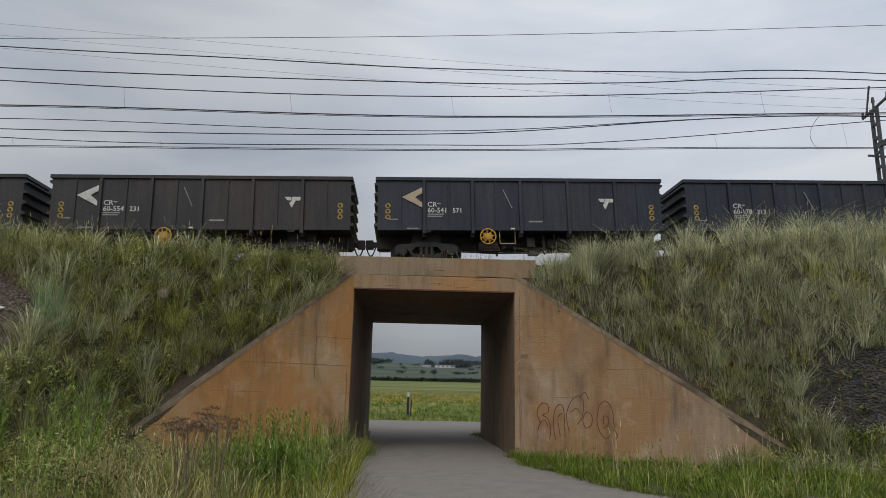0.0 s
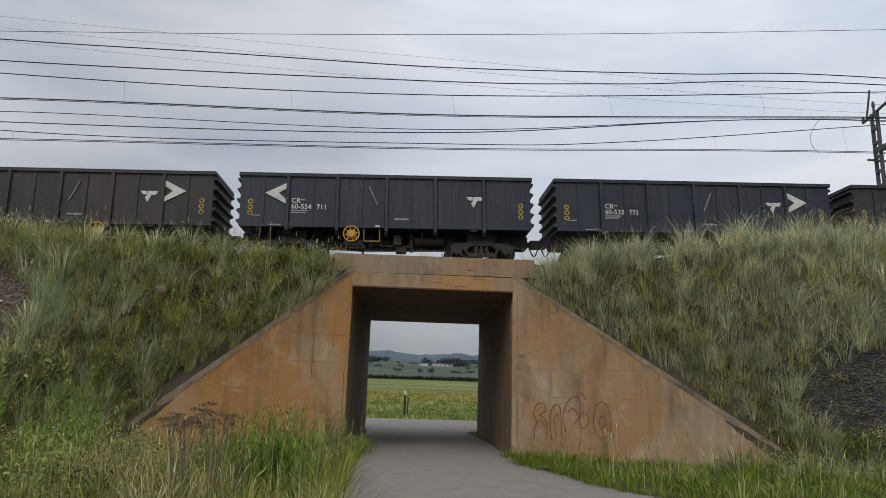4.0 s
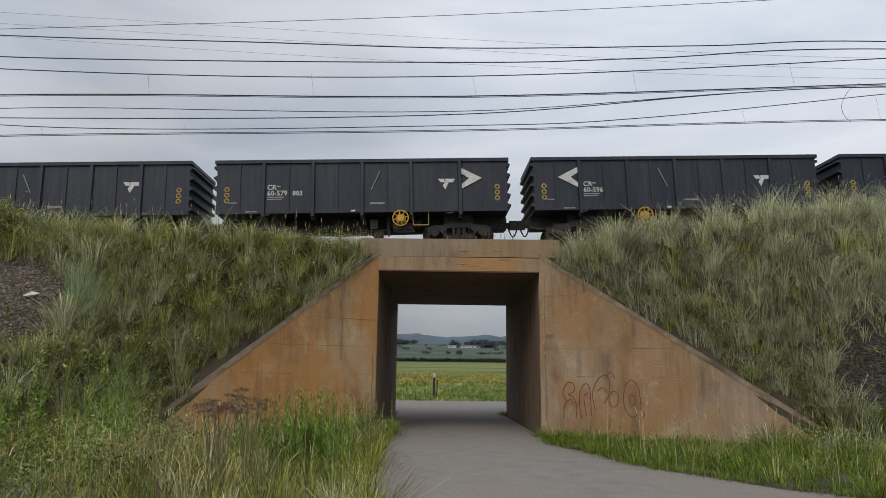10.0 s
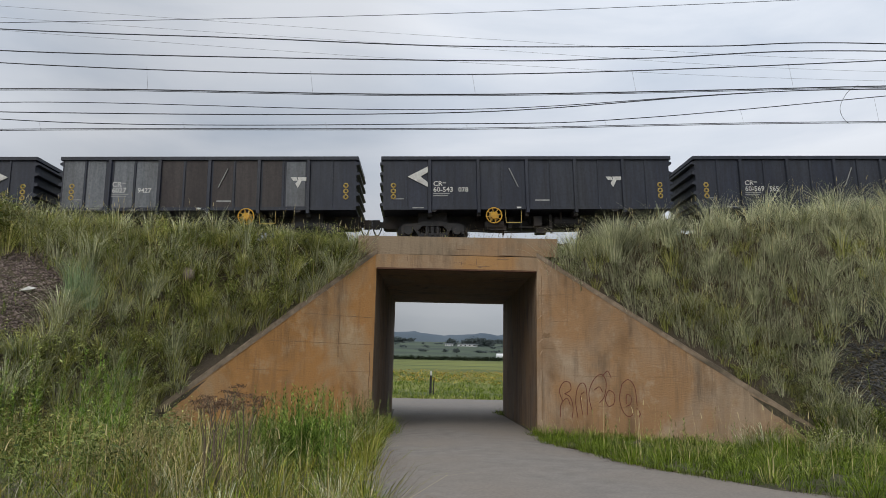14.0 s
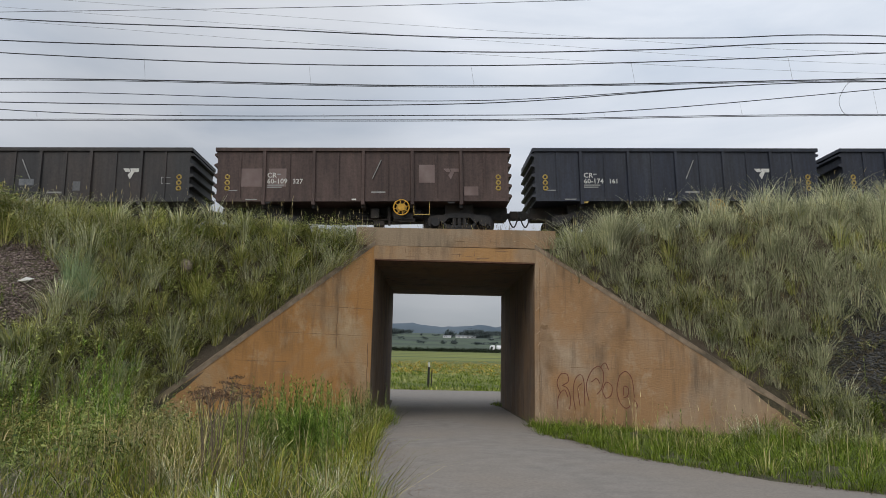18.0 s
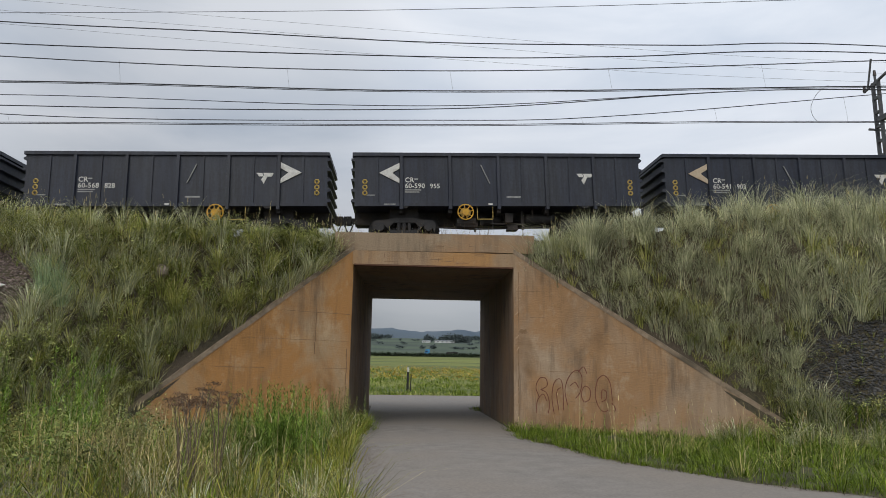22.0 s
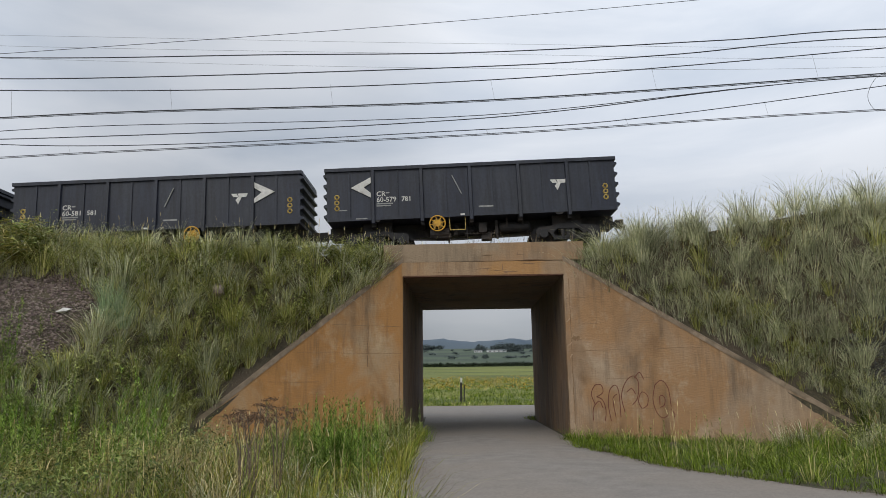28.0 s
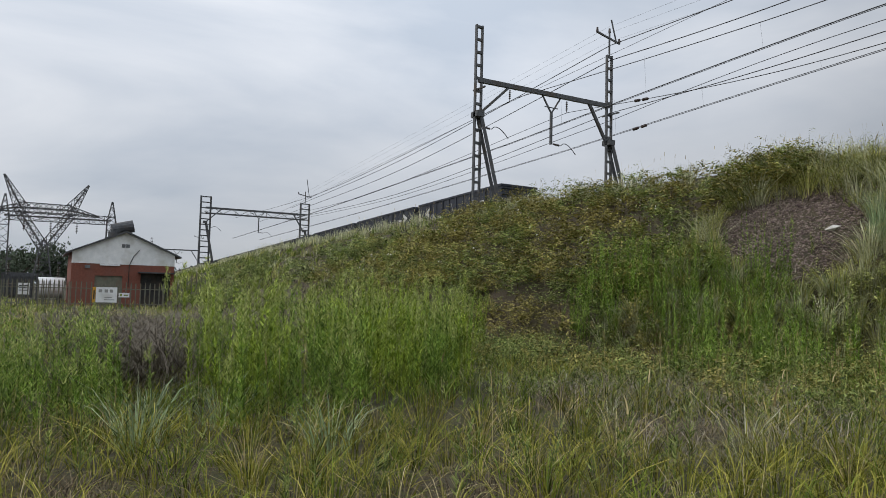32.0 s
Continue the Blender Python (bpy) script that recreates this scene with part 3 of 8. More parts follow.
# road: through the underpass, then curving away beside the camera
ROAD_L = ((60, -1.6), (33, -1.3), (20, -1.0), (14, -1.0), (9, -0.75), (4, 0.4), (0, 2.2), (-6, 6.5), (-20, 22))
ROAD_R = ((60, 3.6), (33, 3.5), (21, 3.3), (17.6, 3.2), (15.8, 3.7), (13.2, 4.25), (11, 5.5), (10, 6.3), (8, 8.8), (4, 15), (-6, 26))
ys = np.concatenate([np.linspace(-6, 20, 60), np.linspace(20.5, 34, 20)])
left = np.interp(ys, [p[0] for p in ROAD_L[::-1]], [p[1] for p in ROAD_L[::-1]])
right = np.interp(ys, [p[0] for p in ROAD_R[::-1]], [p[1] for p in ROAD_R[::-1]])
u = np.linspace(0, 1, 12)[:, None]
tagged(new("road", grid_mesh("road", np.stack([left + (right - left) * u, ys + 0 * u, 0.05 - 0.04 * (2 * u - 1) ** 2 + 0 * ys], -1), M_road)), "worn grey asphalt lane through the underpass", "road", kind="structure")
cross = Shape().add([(-60, 33.2, 0.02), (60, 33.2, 0.02), (60, 47.0, 0.06), (-60, 47.0, 0.06)], [(0, 1, 2, 3)])
solid("road", cross, M_road, "pale road crossing behind the underpass", "road", kind="structure")

# ---- the track ----
for yc in (26.4,):
    s = Shape()
    for dx in range(-170, 62, 8):
        x0, x1 = dx, dx + 8
        s.add([(x0, yc - 1.75, rail_z(x0) - 0.62), (x1, yc - 1.75, rail_z(x1) - 0.62), (x1, yc - 1.2, rail_z(x1) - 0.22), (x0, yc - 1.2, rail_z(x0) - 0.22),
               (x0, yc + 1.2, rail_z(x0) - 0.22), (x1, yc + 1.2, rail_z(x1) - 0.22), (x1, yc + 1.75, rail_z(x1) - 0.62), (x0, yc + 1.75, rail_z(x0) - 0.62)],
              [(0, 1, 2, 3), (3, 2, 5, 4), (4, 5, 6, 7)])
    solid("ballast_bed", s, M_ballast, "bed of grey crushed ballast", "ballast", kind="structure")
    for side in (-0.565, 0.565):
        s = Shape()
        s.bar((-170, yc + side, rail_z(-170) - 0.07), (62, yc + side, rail_z(62) - 0.07), 0.065, 0.14)
        s.bar((-170, yc + side, rail_z(-170) - 0.13), (62, yc + side, rail_z(62) - 0.13), 0.12, 0.02)
        solid("rail", s, M_rail, "worn steel running rail", "rail", "running rails", kind="structure")
s = Shape()
for k in range(-240, 85):
    x = k * 0.7
    for yc in (26.4,):
        s.box(x - 0.12, x + 0.12, yc - 1.1, yc + 1.1, rail_z(x) - 0.34, rail_z(x) - 0.142)
solid("sleepers", s, M_sleeper, "concrete sleepers under the track", "sleepers", kind="stuff")

# ---- the ore train ----
HALF, WIDE, TOP, LOW = 5.475, 1.4, 3.25, 1.2
PITCH = 11.97
POSTS = [-HALF + 2 * HALF * (0.16 + 0.169 * k) for k in range(5)]
RIBS = [-HALF + 2 * HALF * f for f in (0.078, 0.245, 0.412, 0.582, 0.75, 0.917)]


def wheelset_shape():
    s = Shape()
    s.tube((0, -0.72, 0), (0, 0.72, 0), 0.075, n=8)
    for side in (-1, 1):
        y = side * 0.565
        s.tube((0, y - 0.05, 0), (0, y + 0.05, 0), 0.43, n=24)
        s.tube((0, y - side * 0.05, 0), (0, y - side * 0.08, 0), 0.455, n=24)
        s.tube((0, y - 0.075, 0), (0, y + 0.075, 0), 0.14, n=12)
    return s


def side_frame_shape(y):
    s = Shape()
    s.prism([(-1.18, 0.3), (-1.2, 0.6), (-1.06, 0.7), (-0.62, 0.74), (-0.34, 0.8), (0.34, 0.8), (0.62, 0.74), (1.06, 0.7), (1.2, 0.6), (1.18, 0.3), (1.1, 0.3), (1.08, 0.54), (0.8, 0.56), (0.62, 0.4), (0.4, 0.62), (-0.4, 0.62), (-0.62, 0.4), (-0.8, 0.56), (-1.08, 0.54), (-1.1, 0.3)], y - 0.07, y + 0.07)
    s.prism([(-0.66, 0.42), (-0.5, 0.2), (0.5, 0.2), (0.66, 0.42), (0.56, 0.46), (0.44, 0.28), (-0.44, 0.28), (-0.56, 0.46)], y - 0.05, y + 0.05)
    s.prism([(-0.6, 0.2), (-0.45, 0.34), (0.45, 0.34), (0.6, 0.2)], y - 0.06, y + 0.06)
    return s


WHEELSET = wheelset_shape().mesh("wheelset", M_bogie)


def build_wagon(paint):
    w = thing("ore_wagon", pose(0, 0, 0), "dark grey open-top bogie ore wagon of ribbed steel", "railway wagon", "wagons of the ore train")
    body = part("body", Shape().box(-HALF, HALF, -WIDE + 0.06, WIDE - 0.06, LOW - 0.02, LOW + 0.08), paint, w)
    for side in (-1, 1):
        y0, y1 = sorted((side * (WIDE - 0.06), side * WIDE))
        part("side_panel", Shape().box(-HALF, HALF, y0, y1, LOW, TOP - 0.1), paint, body)
        y0, y1 = sorted((side * (WIDE - 0.04), side * (WIDE + 0.07)))
        part("top_rail", Shape().box(-HALF - 0.08, HALF + 0.08, y0, y1, TOP - 0.13, TOP), paint, body)
        y0, y1 = sorted((side * (WIDE + 0.002), side * (WIDE + 0.045)))
        part("side_sill", Shape().box(-HALF, HALF, y0, y1, LOW - 0.03, LOW + 0.09), paint, body)
        for x in POSTS:
            s = Shape()
            ya, yb, yc = side * WIDE, side * (WIDE + 0.1), side * (WIDE + 0.045)
            for z0, z1, d0, d1 in ((LOW - 0.16, LOW + 0.1, yb, yb), (LOW + 0.1, TOP - 0.132, yb, yc + side * 0.025)):
                s.add([(x - 0.08, ya, z0), (x + 0.08, ya, z0), (x + 0.055, d0, z0), (x - 0.055, d0, z0), (x - 0.08, ya, z1), (x + 0.08, ya, z1), (x + 0.055, d1, z1), (x - 0.055, d1, z1)],
                      [(0, 3, 2, 1), (4, 5, 6, 7), (0, 1, 5, 4), (1, 2, 6, 5), (2, 3, 7, 6), (3, 0, 4, 7)])
            part("post", s, paint, body)
        for x in RIBS:
            y0, y1 = sorted((side * WIDE, side * (WIDE + 0.035)))
            part("rib", Shape().box(x - 0.035, x + 0.035, y0, y1, LOW + 0.09, TOP - 0.132), paint, body)
    for end in (-1, 1):
        x0, x1 = sorted((end * (HALF - 0.05), end * HALF))
        part("end_panel", Shape().box(x0, x1, -WIDE + 0.06, WIDE - 0.06, LOW + 0.08, TOP - 0.1), paint, body)
        x0, x1 = sorted((end * (HALF - 0.02), end * (HALF + 0.09)))
        part("end_rail", Shape().box(x0, x1, -WIDE + 0.04, WIDE - 0.04, TOP - 0.13, TOP), paint, body)
        for k in range(5):
            z = LOW + 0.12 + k * 0.4
            s = Shape()
            xa, xb = end * HALF, end * (HALF + 0.13)
            s.add([(xa, -WIDE, z), (xb, -WIDE + 0.02, z + 0.04), (xb, -WIDE + 0.02, z + 0.11), (xa, -WIDE, z + 0.15), (xa, WIDE, z), (xb, WIDE - 0.02, z + 0.04), (xb, WIDE - 0.02, z + 0.11), (xa, WIDE, z + 0.15)],
                  [(0, 1, 2, 3), (7, 6, 5, 4), (0, 4, 5, 1), (1, 5, 6, 2), (2, 6, 7, 3), (3, 7, 4, 0)])
            part("end_rib", s, paint, body)
        c = part("coupler", Shape().box(*sorted((end * (HALF - 0.3), end * (HALF + 0.32))), -0.09, 0.09, 0.8, 1.0).box(*sorted((end * (HALF + 0.2), end * (HALF + 0.5))), -0.17, 0.14, 0.74, 1.06), M_under, w)
        part("draft_box", Shape().box(*sorted((end * (HALF - 0.35), end * (HALF + 0.06))), -0.3, 0.3, 0.72, 1.16), M_under, w)
        hose = [(end * (HALF + 0.08 + 0.4 * i / 8), -0.42, 0.78 - 0.42 * math.sin(math.pi * i / 8)) for i in range(9)]
        part("brake_hose", Shape().path(hose, 0.028), M_under, w)
    frame_s = Shape().box(-HALF, HALF, -0.32, 0.32, 0.68, LOW - 0.022)
    for x in POSTS:
        frame_s.box(x - 0.07, x + 0.07, -WIDE + 0.1, -0.32, 0.95, LOW - 0.022).box(x - 0.07, x + 0.07, 0.32, WIDE - 0.1, 0.95, LOW - 0.022)
    part("underframe", frame_s, M_under, w)
    for bx in (-3.62, 3.62):
        for ax in (-0.92, 0.92):
            ws = part("wheelset", WHEELSET, M_bogie, w)
            ws.matrix_basis = pose(bx + ax, 0, 0.43)
        b = part("bogie", Shape().box(bx - 0.2, bx + 0.2, -0.95, 0.95, 0.42, 0.76).box(bx - 0.3, bx + 0.3, -0.5, 0.5, 0.76, 0.8), M_bogie, w)
        for side in (-1, 1):
            m = side_frame_shape(side * 0.98).mesh("side_frame", M_bogie)
            sf = part("side_frame", m, M_bogie, b)
            sf.location = (bx, 0, 0)
            for ax in (-0.92, 0.92):
                part("axle_box", Shape().tube((bx + ax, side * 0.9, 0.43), (bx + ax, side * 1.12, 0.43), 0.15, n=12).box(bx + ax - 0.17, bx + ax + 0.17, min(side * 0.9, side * 1.06), max(side * 0.9, side * 1.06), 0.36, 0.62), M_bogie, b)
            for sx in (-0.2, 0.0, 0.2):
                part("spring", Shape().tube((bx + sx, side * 1.0, 0.26), (bx + sx, side * 1.0, 0.6), 0.075, n=8), M_bogie, b)
    r = part("air_reservoir", Shape().tube((1.1, -0.75, 0.82), (2.15, -0.75, 0.82), 0.19, n=16).tube((1.02, -0.75, 0.82), (1.1, -0.75, 0.82), 0.1, 0.19, n=16).tube((2.15, -0.75, 0.82), (2.23, -0.75, 0.82), 0.19, 0.1, n=16), M_bogie, w)
    for x in (1.3, 1.9):
        part("bracket", Shape().box(x, x + 0.06, -0.97, -0.5, 0.8, 1.15), M_under, w)
    part("brake_cylinder", Shape().tube((-0.55, -0.5, 0.8), (0.1, -0.5, 0.8), 0.17, n=14).tube((0.1, -0.5, 0.8), (0.9, -0.5, 0.8), 0.03, n=6).box(-0.7, -0.55, -0.75, -0.3, 0.6, 1.0), M_under, w)
    part("brake_rod", Shape().bar((-2.4, -0.3, 0.66), (2.4, -0.3, 0.66), 0.045).bar((-0.3, -0.9, 0.6), (0.9, -0.9, 0.58), 0.05).bar((0.9, -0.9, 0.58), (0.9, -0.9, 1.1), 0.045), M_under, w)
    part("brake_rigging", Shape().bar((-2.5, -0.75, 0.5), (-0.9, -0.75, 0.42), 0.06).bar((-0.9, -0.8, 0.3), (-0.9, -0.8, 0.95), 0.07).bar((-0.9, -0.75, 0.42), (2.5, -0.6, 0.5), 0.05).bar((0.95, -0.85, 0.36), (0.95, -0.85, 1.1), 0.08).bar((-0.2, -0.8, 0.4), (-0.2, -0.8, 1.0), 0.05).box(0.35, 0.75, -0.9, -0.5, 0.36, 0.6), M_under, w)
    for bx in (-3.62, 3.62):
        for ax in (-0.42, 0.42):
            part("brake_beam", Shape().box(bx + ax - 0.05, bx + ax + 0.05, -0.85, 0.85, 0.3, 0.42).box(bx + ax - 0.09, bx + ax + 0.09, -0.7, -0.5, 0.22, 0.62), M_under, w)
        part("bolster_cap", Shape().box(bx - 0.55, bx + 0.55, -0.9, 0.9, 0.8, LOW - 0.03), M_under, w)
    part("valve", Shape().box(0.25, 0.55, -1.05, -0.75, 0.62, 0.98), M_under, w)
    return w


def place_marks(w, style, head, number, tail, paint_mark, texts=True):
    """Painted marks and the hand brake, which differ from wagon to wagon."""
    y = -WIDE - 0.004
    face = lambda f: -HALF + 2 * HALF * f
    chev = [(0, 0.5), (1, 1), (0.98, 0.73), (0.6, 0.5), (0.94, 0.22), (0.96, 0)]
    if style in "<>":
        x0 = face(0.084) if style == "<" else face(0.838)
        pts = [(x0 + 0.82 * (p if style == "<" else 1 - p), 2.04 + 0.84 * q) for p, q in chev]
        part("arrow_mark", Shape().prism(pts, y - 0.04, y + 0.002), paint_mark, w, "white painted chevron")
    lx = face({"<": 0.775, ">": 0.76}.get(style, 0.775))
    for piece in ([(0, 1), (0.34, 1), (0.43, 0.68), (0.16, 0.68)], [(0.4, 1), (1, 1), (0.9, 0.66), (0.64, 0.66), (0.43, 0), (0.28, 0.4), (0.46, 0.75)]):
        part("logo_mark", Shape().prism([(lx + 0.64 * a, 2.03 + 0.42 * b) for a, b in piece], y - 0.012, y + 0.002), M_white if style != "r" else M_pink, w, "plain white emblem")
    for f in (0.035, 0.965):
        for z in (1.68, 1.9, 2.12):
            part("ring_mark", Shape().ring((face(f), y, z), (0, 1, 0), 0.078, 0.03, 8, 4), M_dull_yellow, w, "dull yellow painted ring")
    cx = face({"<": 0.172, ">": 0.172}.get(style, 0.17))
    if texts:
        for text, x, z, h in ((head, cx, 2.1, 0.2), (number, cx, 1.87, 0.2), (tail, cx + 0.95, 1.87, 0.19)):
            if text:
                ob = part("lettering", letters(text), M_white, w, "white stencilled lettering")
                ob.matrix_basis = Matrix.Translation((x, y - 0.003, z)) @ Euler((radians(90), 0, 0)).to_matrix().to_4x4() @ Matrix.Diagonal((h * 1.35, h * 1.35, 1, 1))
    part("small_print", Shape().box(cx + 0.36, cx + 0.5, y - 0.003, y + 0.002, 2.2, 2.25), M_faint, w)
    if style in "pw":
        fx = face(0.905)
        for x0, x1, z0, z1 in ((0, 0.02, 1.86, 2.12), (0.02, 0.34, 2.1, 2.12), (0.02, 0.34, 1.86, 1.88)):
            part("line_mark", Shape().box(fx + x0, fx + x1, y - 0.003, y + 0.002, z0, z1), M_faint, w)
    for f in (0.17, 0.8):
        part("lug", Shape().prism([(face(f) - 0.16, LOW - 0.04), (face(f) + 0.16, LOW - 0.04), (face(f) + 0.1, LOW - 0.11), (face(f) - 0.1, LOW - 0.11)], -WIDE - 0.03, -WIDE + 0.05), M_dull_yellow if style in "pq" else M_under, w)
    for k, (dz, ln) in enumerate(((1.78, 0.62), (1.7, 0.55))):
        part("small_print", Shape().box(cx, cx + ln, y - 0.003, y + 0.002, dz, dz + 0.045), M_faint, w, "bar of small faded print")
    part("small_print", Shape().box(face(0.525), face(0.575), y - 0.003, y + 0.002, 1.5, 1.56), M_faint, w)
    part("small_print", Shape().box(face(0.46), face(0.475), -WIDE - 0.05, -WIDE - 0.046, 1.21, 1.27), M_white, w)
    part("small_print", Shape().box(face(0.035), face(0.07), y - 0.003, y + 0.002, 1.58, 1.62), M_faint, w)
    part("small_print", Shape().box(face(0.1), face(0.14), -WIDE - 0.05, -WIDE - 0.046, 1.22, 1.26), M_faint, w)
    a, b = (face(0.437), 2.78), (face(0.467), 2.05)
    if style in ">gqr":
        a, b = (face(0.56), 2.78), (face(0.53), 2.05)
    part("lever_rod", Shape().bar((a[0], y - 0.03, a[1]), (b[0], y - 0.03, b[1]), 0.03), M_faint, w, "pale diagonal lever rod")
    bx = face(0.38) if style in "<pw" else face(0.63)
    wheel = part("hand_brake_wheel", Shape().ring((bx, -WIDE - 0.12, 0.92), (0, 1, 0), 0.29, 0.024, 24, 6), M_yellow, w, "yellow hand brake wheel")
    s = Shape().tube((bx, -WIDE - 0.14, 0.92), (bx, -WIDE - 0.02, 0.92), 0.13, n=14)
    for k in range(8):
        c, q = math.cos(k * math.pi / 4 + 0.2), math.sin(k * math.pi / 4 + 0.2)
        s.bar((bx + 0.06 * c, -WIDE - 0.12, 0.92 + 0.06 * q), (bx + 0.28 * c, -WIDE - 0.12, 0.92 + 0.28 * q), 0.03)
    part("spokes", s, M_yellow, wheel)
    part("backing_plate", Shape().tube((bx, -WIDE - 0.02, 0.92), (bx, -WIDE + 0.0, 0.92), 0.2, n=16), M_dull_yellow, wheel)
    part("gear_case", Shape().tube((bx - 0.3, -0.95, 0.62), (bx + 0.42, -0.95, 0.62), 0.2, n=12).box(bx - 0.1, bx + 0.5, -1.1, -0.8, 0.45, 0.6), M_under, w)
    part("catch_rod", Shape().bar((bx + 0.45, -WIDE + 0.05, 1.2), (bx + 0.47, -WIDE + 0.05, 0.68), 0.025).bar((bx + 0.47, -WIDE + 0.05, 0.68), (bx + 1.05, -WIDE + 0.05, 0.68), 0.03).bar((bx + 1.05, -WIDE + 0.05, 0.68), (bx + 1.05, -WIDE + 0.05, 1.2), 0.02), M_dull_yellow, w, "yellowed brake catch rod")
    part("brake_bracket", Shape().box(bx - 0.05, bx + 0.05, -WIDE - 0.02, -0.4, 0.7, 1.14), M_under, w)


LETTERS = {}


def letters(text):
    """A mesh of a word in the built-in font, made once."""
    if text not in LETTERS:
        cu = bpy.data.curves.new("lettering", "FONT")
        cu.body, cu.size, cu.extrude, cu.offset = text, 1.0, 0.0, 0.014
        cu.resolution_u = 2
        ob = bpy.data.objects.new("lettering", cu)
        scene.collection.objects.link(ob)
        me = bpy.data.meshes.new_from_object(ob.evaluated_get(bpy.context.evaluated_depsgraph_get()))
        bpy.data.objects.remove(ob)
        me.materials.clear()
        me.materials.append(M_white)
        LETTERS[text] = me
    return LETTERS[text]


# order of the train from its front: style of marks and lettering
WAGONS = [("p", "CR", "", ""), ("<", "CR", "60-554", "231"), ("<", "CR", "60-541", "571"), ("p", "CR", "60-178", "213"), (">", "CR", "60-546", "123"),
          ("<", "CR", "60-554", "711"), (">", "CR", "60-533", "773"), (">", "CR", "60-576", "057"), ("p", "CR", "60-120", "193"), ("<", "CR", "60-566", "302"),
          (">", "CR", "60-579", "803"), ("<", "CR", "60-596", ""), (">", "CR", "60-534", "745"), ("g", "CR", "6027", "9427"), ("<", "CR", "60-543", "078"),
          (">", "CR", "60-569", "565"), ("w", "CR", "60-165", "146"), ("r", "CR", "60-109", "327"), ("q", "CR", "60-174", "161"), (">", "CR", "60-569", "360"),
          (">", "CR", "60-568", "828"), ("<", "CR", "60-590", "955"), ("<", "CR", "60-541", "903"), (">", "CR", "60-577", "878"), (">", "CR", "60-575", "611"),
          (">", "CR", "60-581", "581"), ("<", "CR", "60-579", "781")]
BROWNISH = (0, 1, 4, 7, 8, 16)
paints = {"grey": M_wagon, "brown": M_wagon_b, "rust": M_rusty, "pale": M_pale}
templates = {}
wagons = []
for k, (style, head, number, tail) in enumerate(WAGONS):
    key = "rust" if style == "r" else "brown" if k in BROWNISH else "grey"
    if key not in templates:
        templates[key] = build_wagon(paints[key])
        wagons.append(templates[key])
    else:
        wagons.append(None)
for k, (style, head, number, tail) in enumerate(WAGONS):
    if wagons[k] is None:
        key = "brown" if k in BROWNISH else "grey"
        wagons[k] = copy_thing(templates[key], pose(0, 0, 0))
for k, (style, head, number, tail) in enumerate(WAGONS):
    w = wagons[k]
    w["label"] = {"<": "dark grey ore wagon with a chevron at its leading end", ">": "dark grey ore wagon with a chevron at its trailing end", "p": "plain dark grey open-top ore wagon with ribbed sides", "q": "plain blue-grey open-top ore wagon with ribbed sides", "w": "dark grey ore wagon with faded pale smudges",
                  "g": "ore wagon repainted in pale grey and black patches", "r": "faded brown ore wagon with pale pinkish patches"}[style]
    place_marks(w, style, head, number, tail, M_cream if k in (2, 22) else M_white, True)
    if style in "grw":
        y0, y1 = -WIDE - 0.006, -WIDE + 0.002
        tone = {"g": M_pale, "r": M_pink, "w": M_pale}[style]
        spans = ((0.005, 0.078, 1.3, 3.1), (0.085, 0.145, 1.3, 3.1), (0.175, 0.24, 1.3, 3.1), (0.25, 0.33, 1.3, 3.1), (0.76, 0.825, 1.32, 3.05)) if style == "g" else ((0.085, 0.11, 1.72, 2.05), (0.43, 0.48, 1.8, 2.05), (0.61, 0.635, 1.6, 1.95)) if style == "w" else ((0.075, 0.155, 1.75, 2.45), (0.175, 0.235, 1.75, 2.45), (0.69, 0.745, 1.9, 2.6), (0.845, 0.895, 1.4, 1.75))
        if style == "g":
            for a, b in ((0.335, 0.41), (0.418, 0.49), (0.51, 0.578), (0.588, 0.66), (0.68, 0.745)):
                part("paint_patch", Shape().box(-HALF + 2 * HALF * a, -HALF + 2 * HALF * b, y0 + 0.0005, y1, 1.3, 3.1), M_brownish, w, "dull brown repainted panel")
        for a, b, z0, z1 in spans:
            part("paint_patch", Shape().box(-HALF + 2 * HALF * a, -HALF + 2 * HALF * b, y0 + 0.0005, y1, z0, z1), tone, w, "patch of newer paint")

# how far the train has gone at each time
TRAIN = ((0, 0.0), (1, 10.12), (2, 20.3), (4, 41.0), (6.5, 66.5), (9, 92.34), (11, 113.0), (13, 133.8), (16, 165.2), (19, 196.8), (21, 217.7), (23, 238.8), (25.5, 264.9), (28, 290.9), (30, 311.8), (32, 332.7))


def wagon_pose(k, gone):
    x = -1.0 + HALF + PITCH * (k - 2) - gone
    return pose(x, 26.4, rail_z(x), 0, -math.degrees(math.atan(GRADE)), 0)


# ---- masts and wires ----
def lattice_mast(p, x, y, z0, z1, w=0.4, d=0.18, bar=0.08):
    """Two channel uprights with batten plates."""
    for s in (-1, 1):
        part("upright", Shape().box(x - d / 2, x + d / 2, y + s * w / 2 - bar / 2, y + s * w / 2 + bar / 2, z0, z1), M_mast, p)
    n = int((z1 - z0) / 0.75)
    for k in range(n + 1):
        z = z0 + 0.1 + (z1 - z0 - 0.2) * k / n
        part("batten", Shape().box(x - d / 2 + 0.02, x + d / 2 - 0.02, y - w / 2 + bar / 2, y + w / 2 - bar / 2, z - 0.07, z + 0.07), M_mast, p)


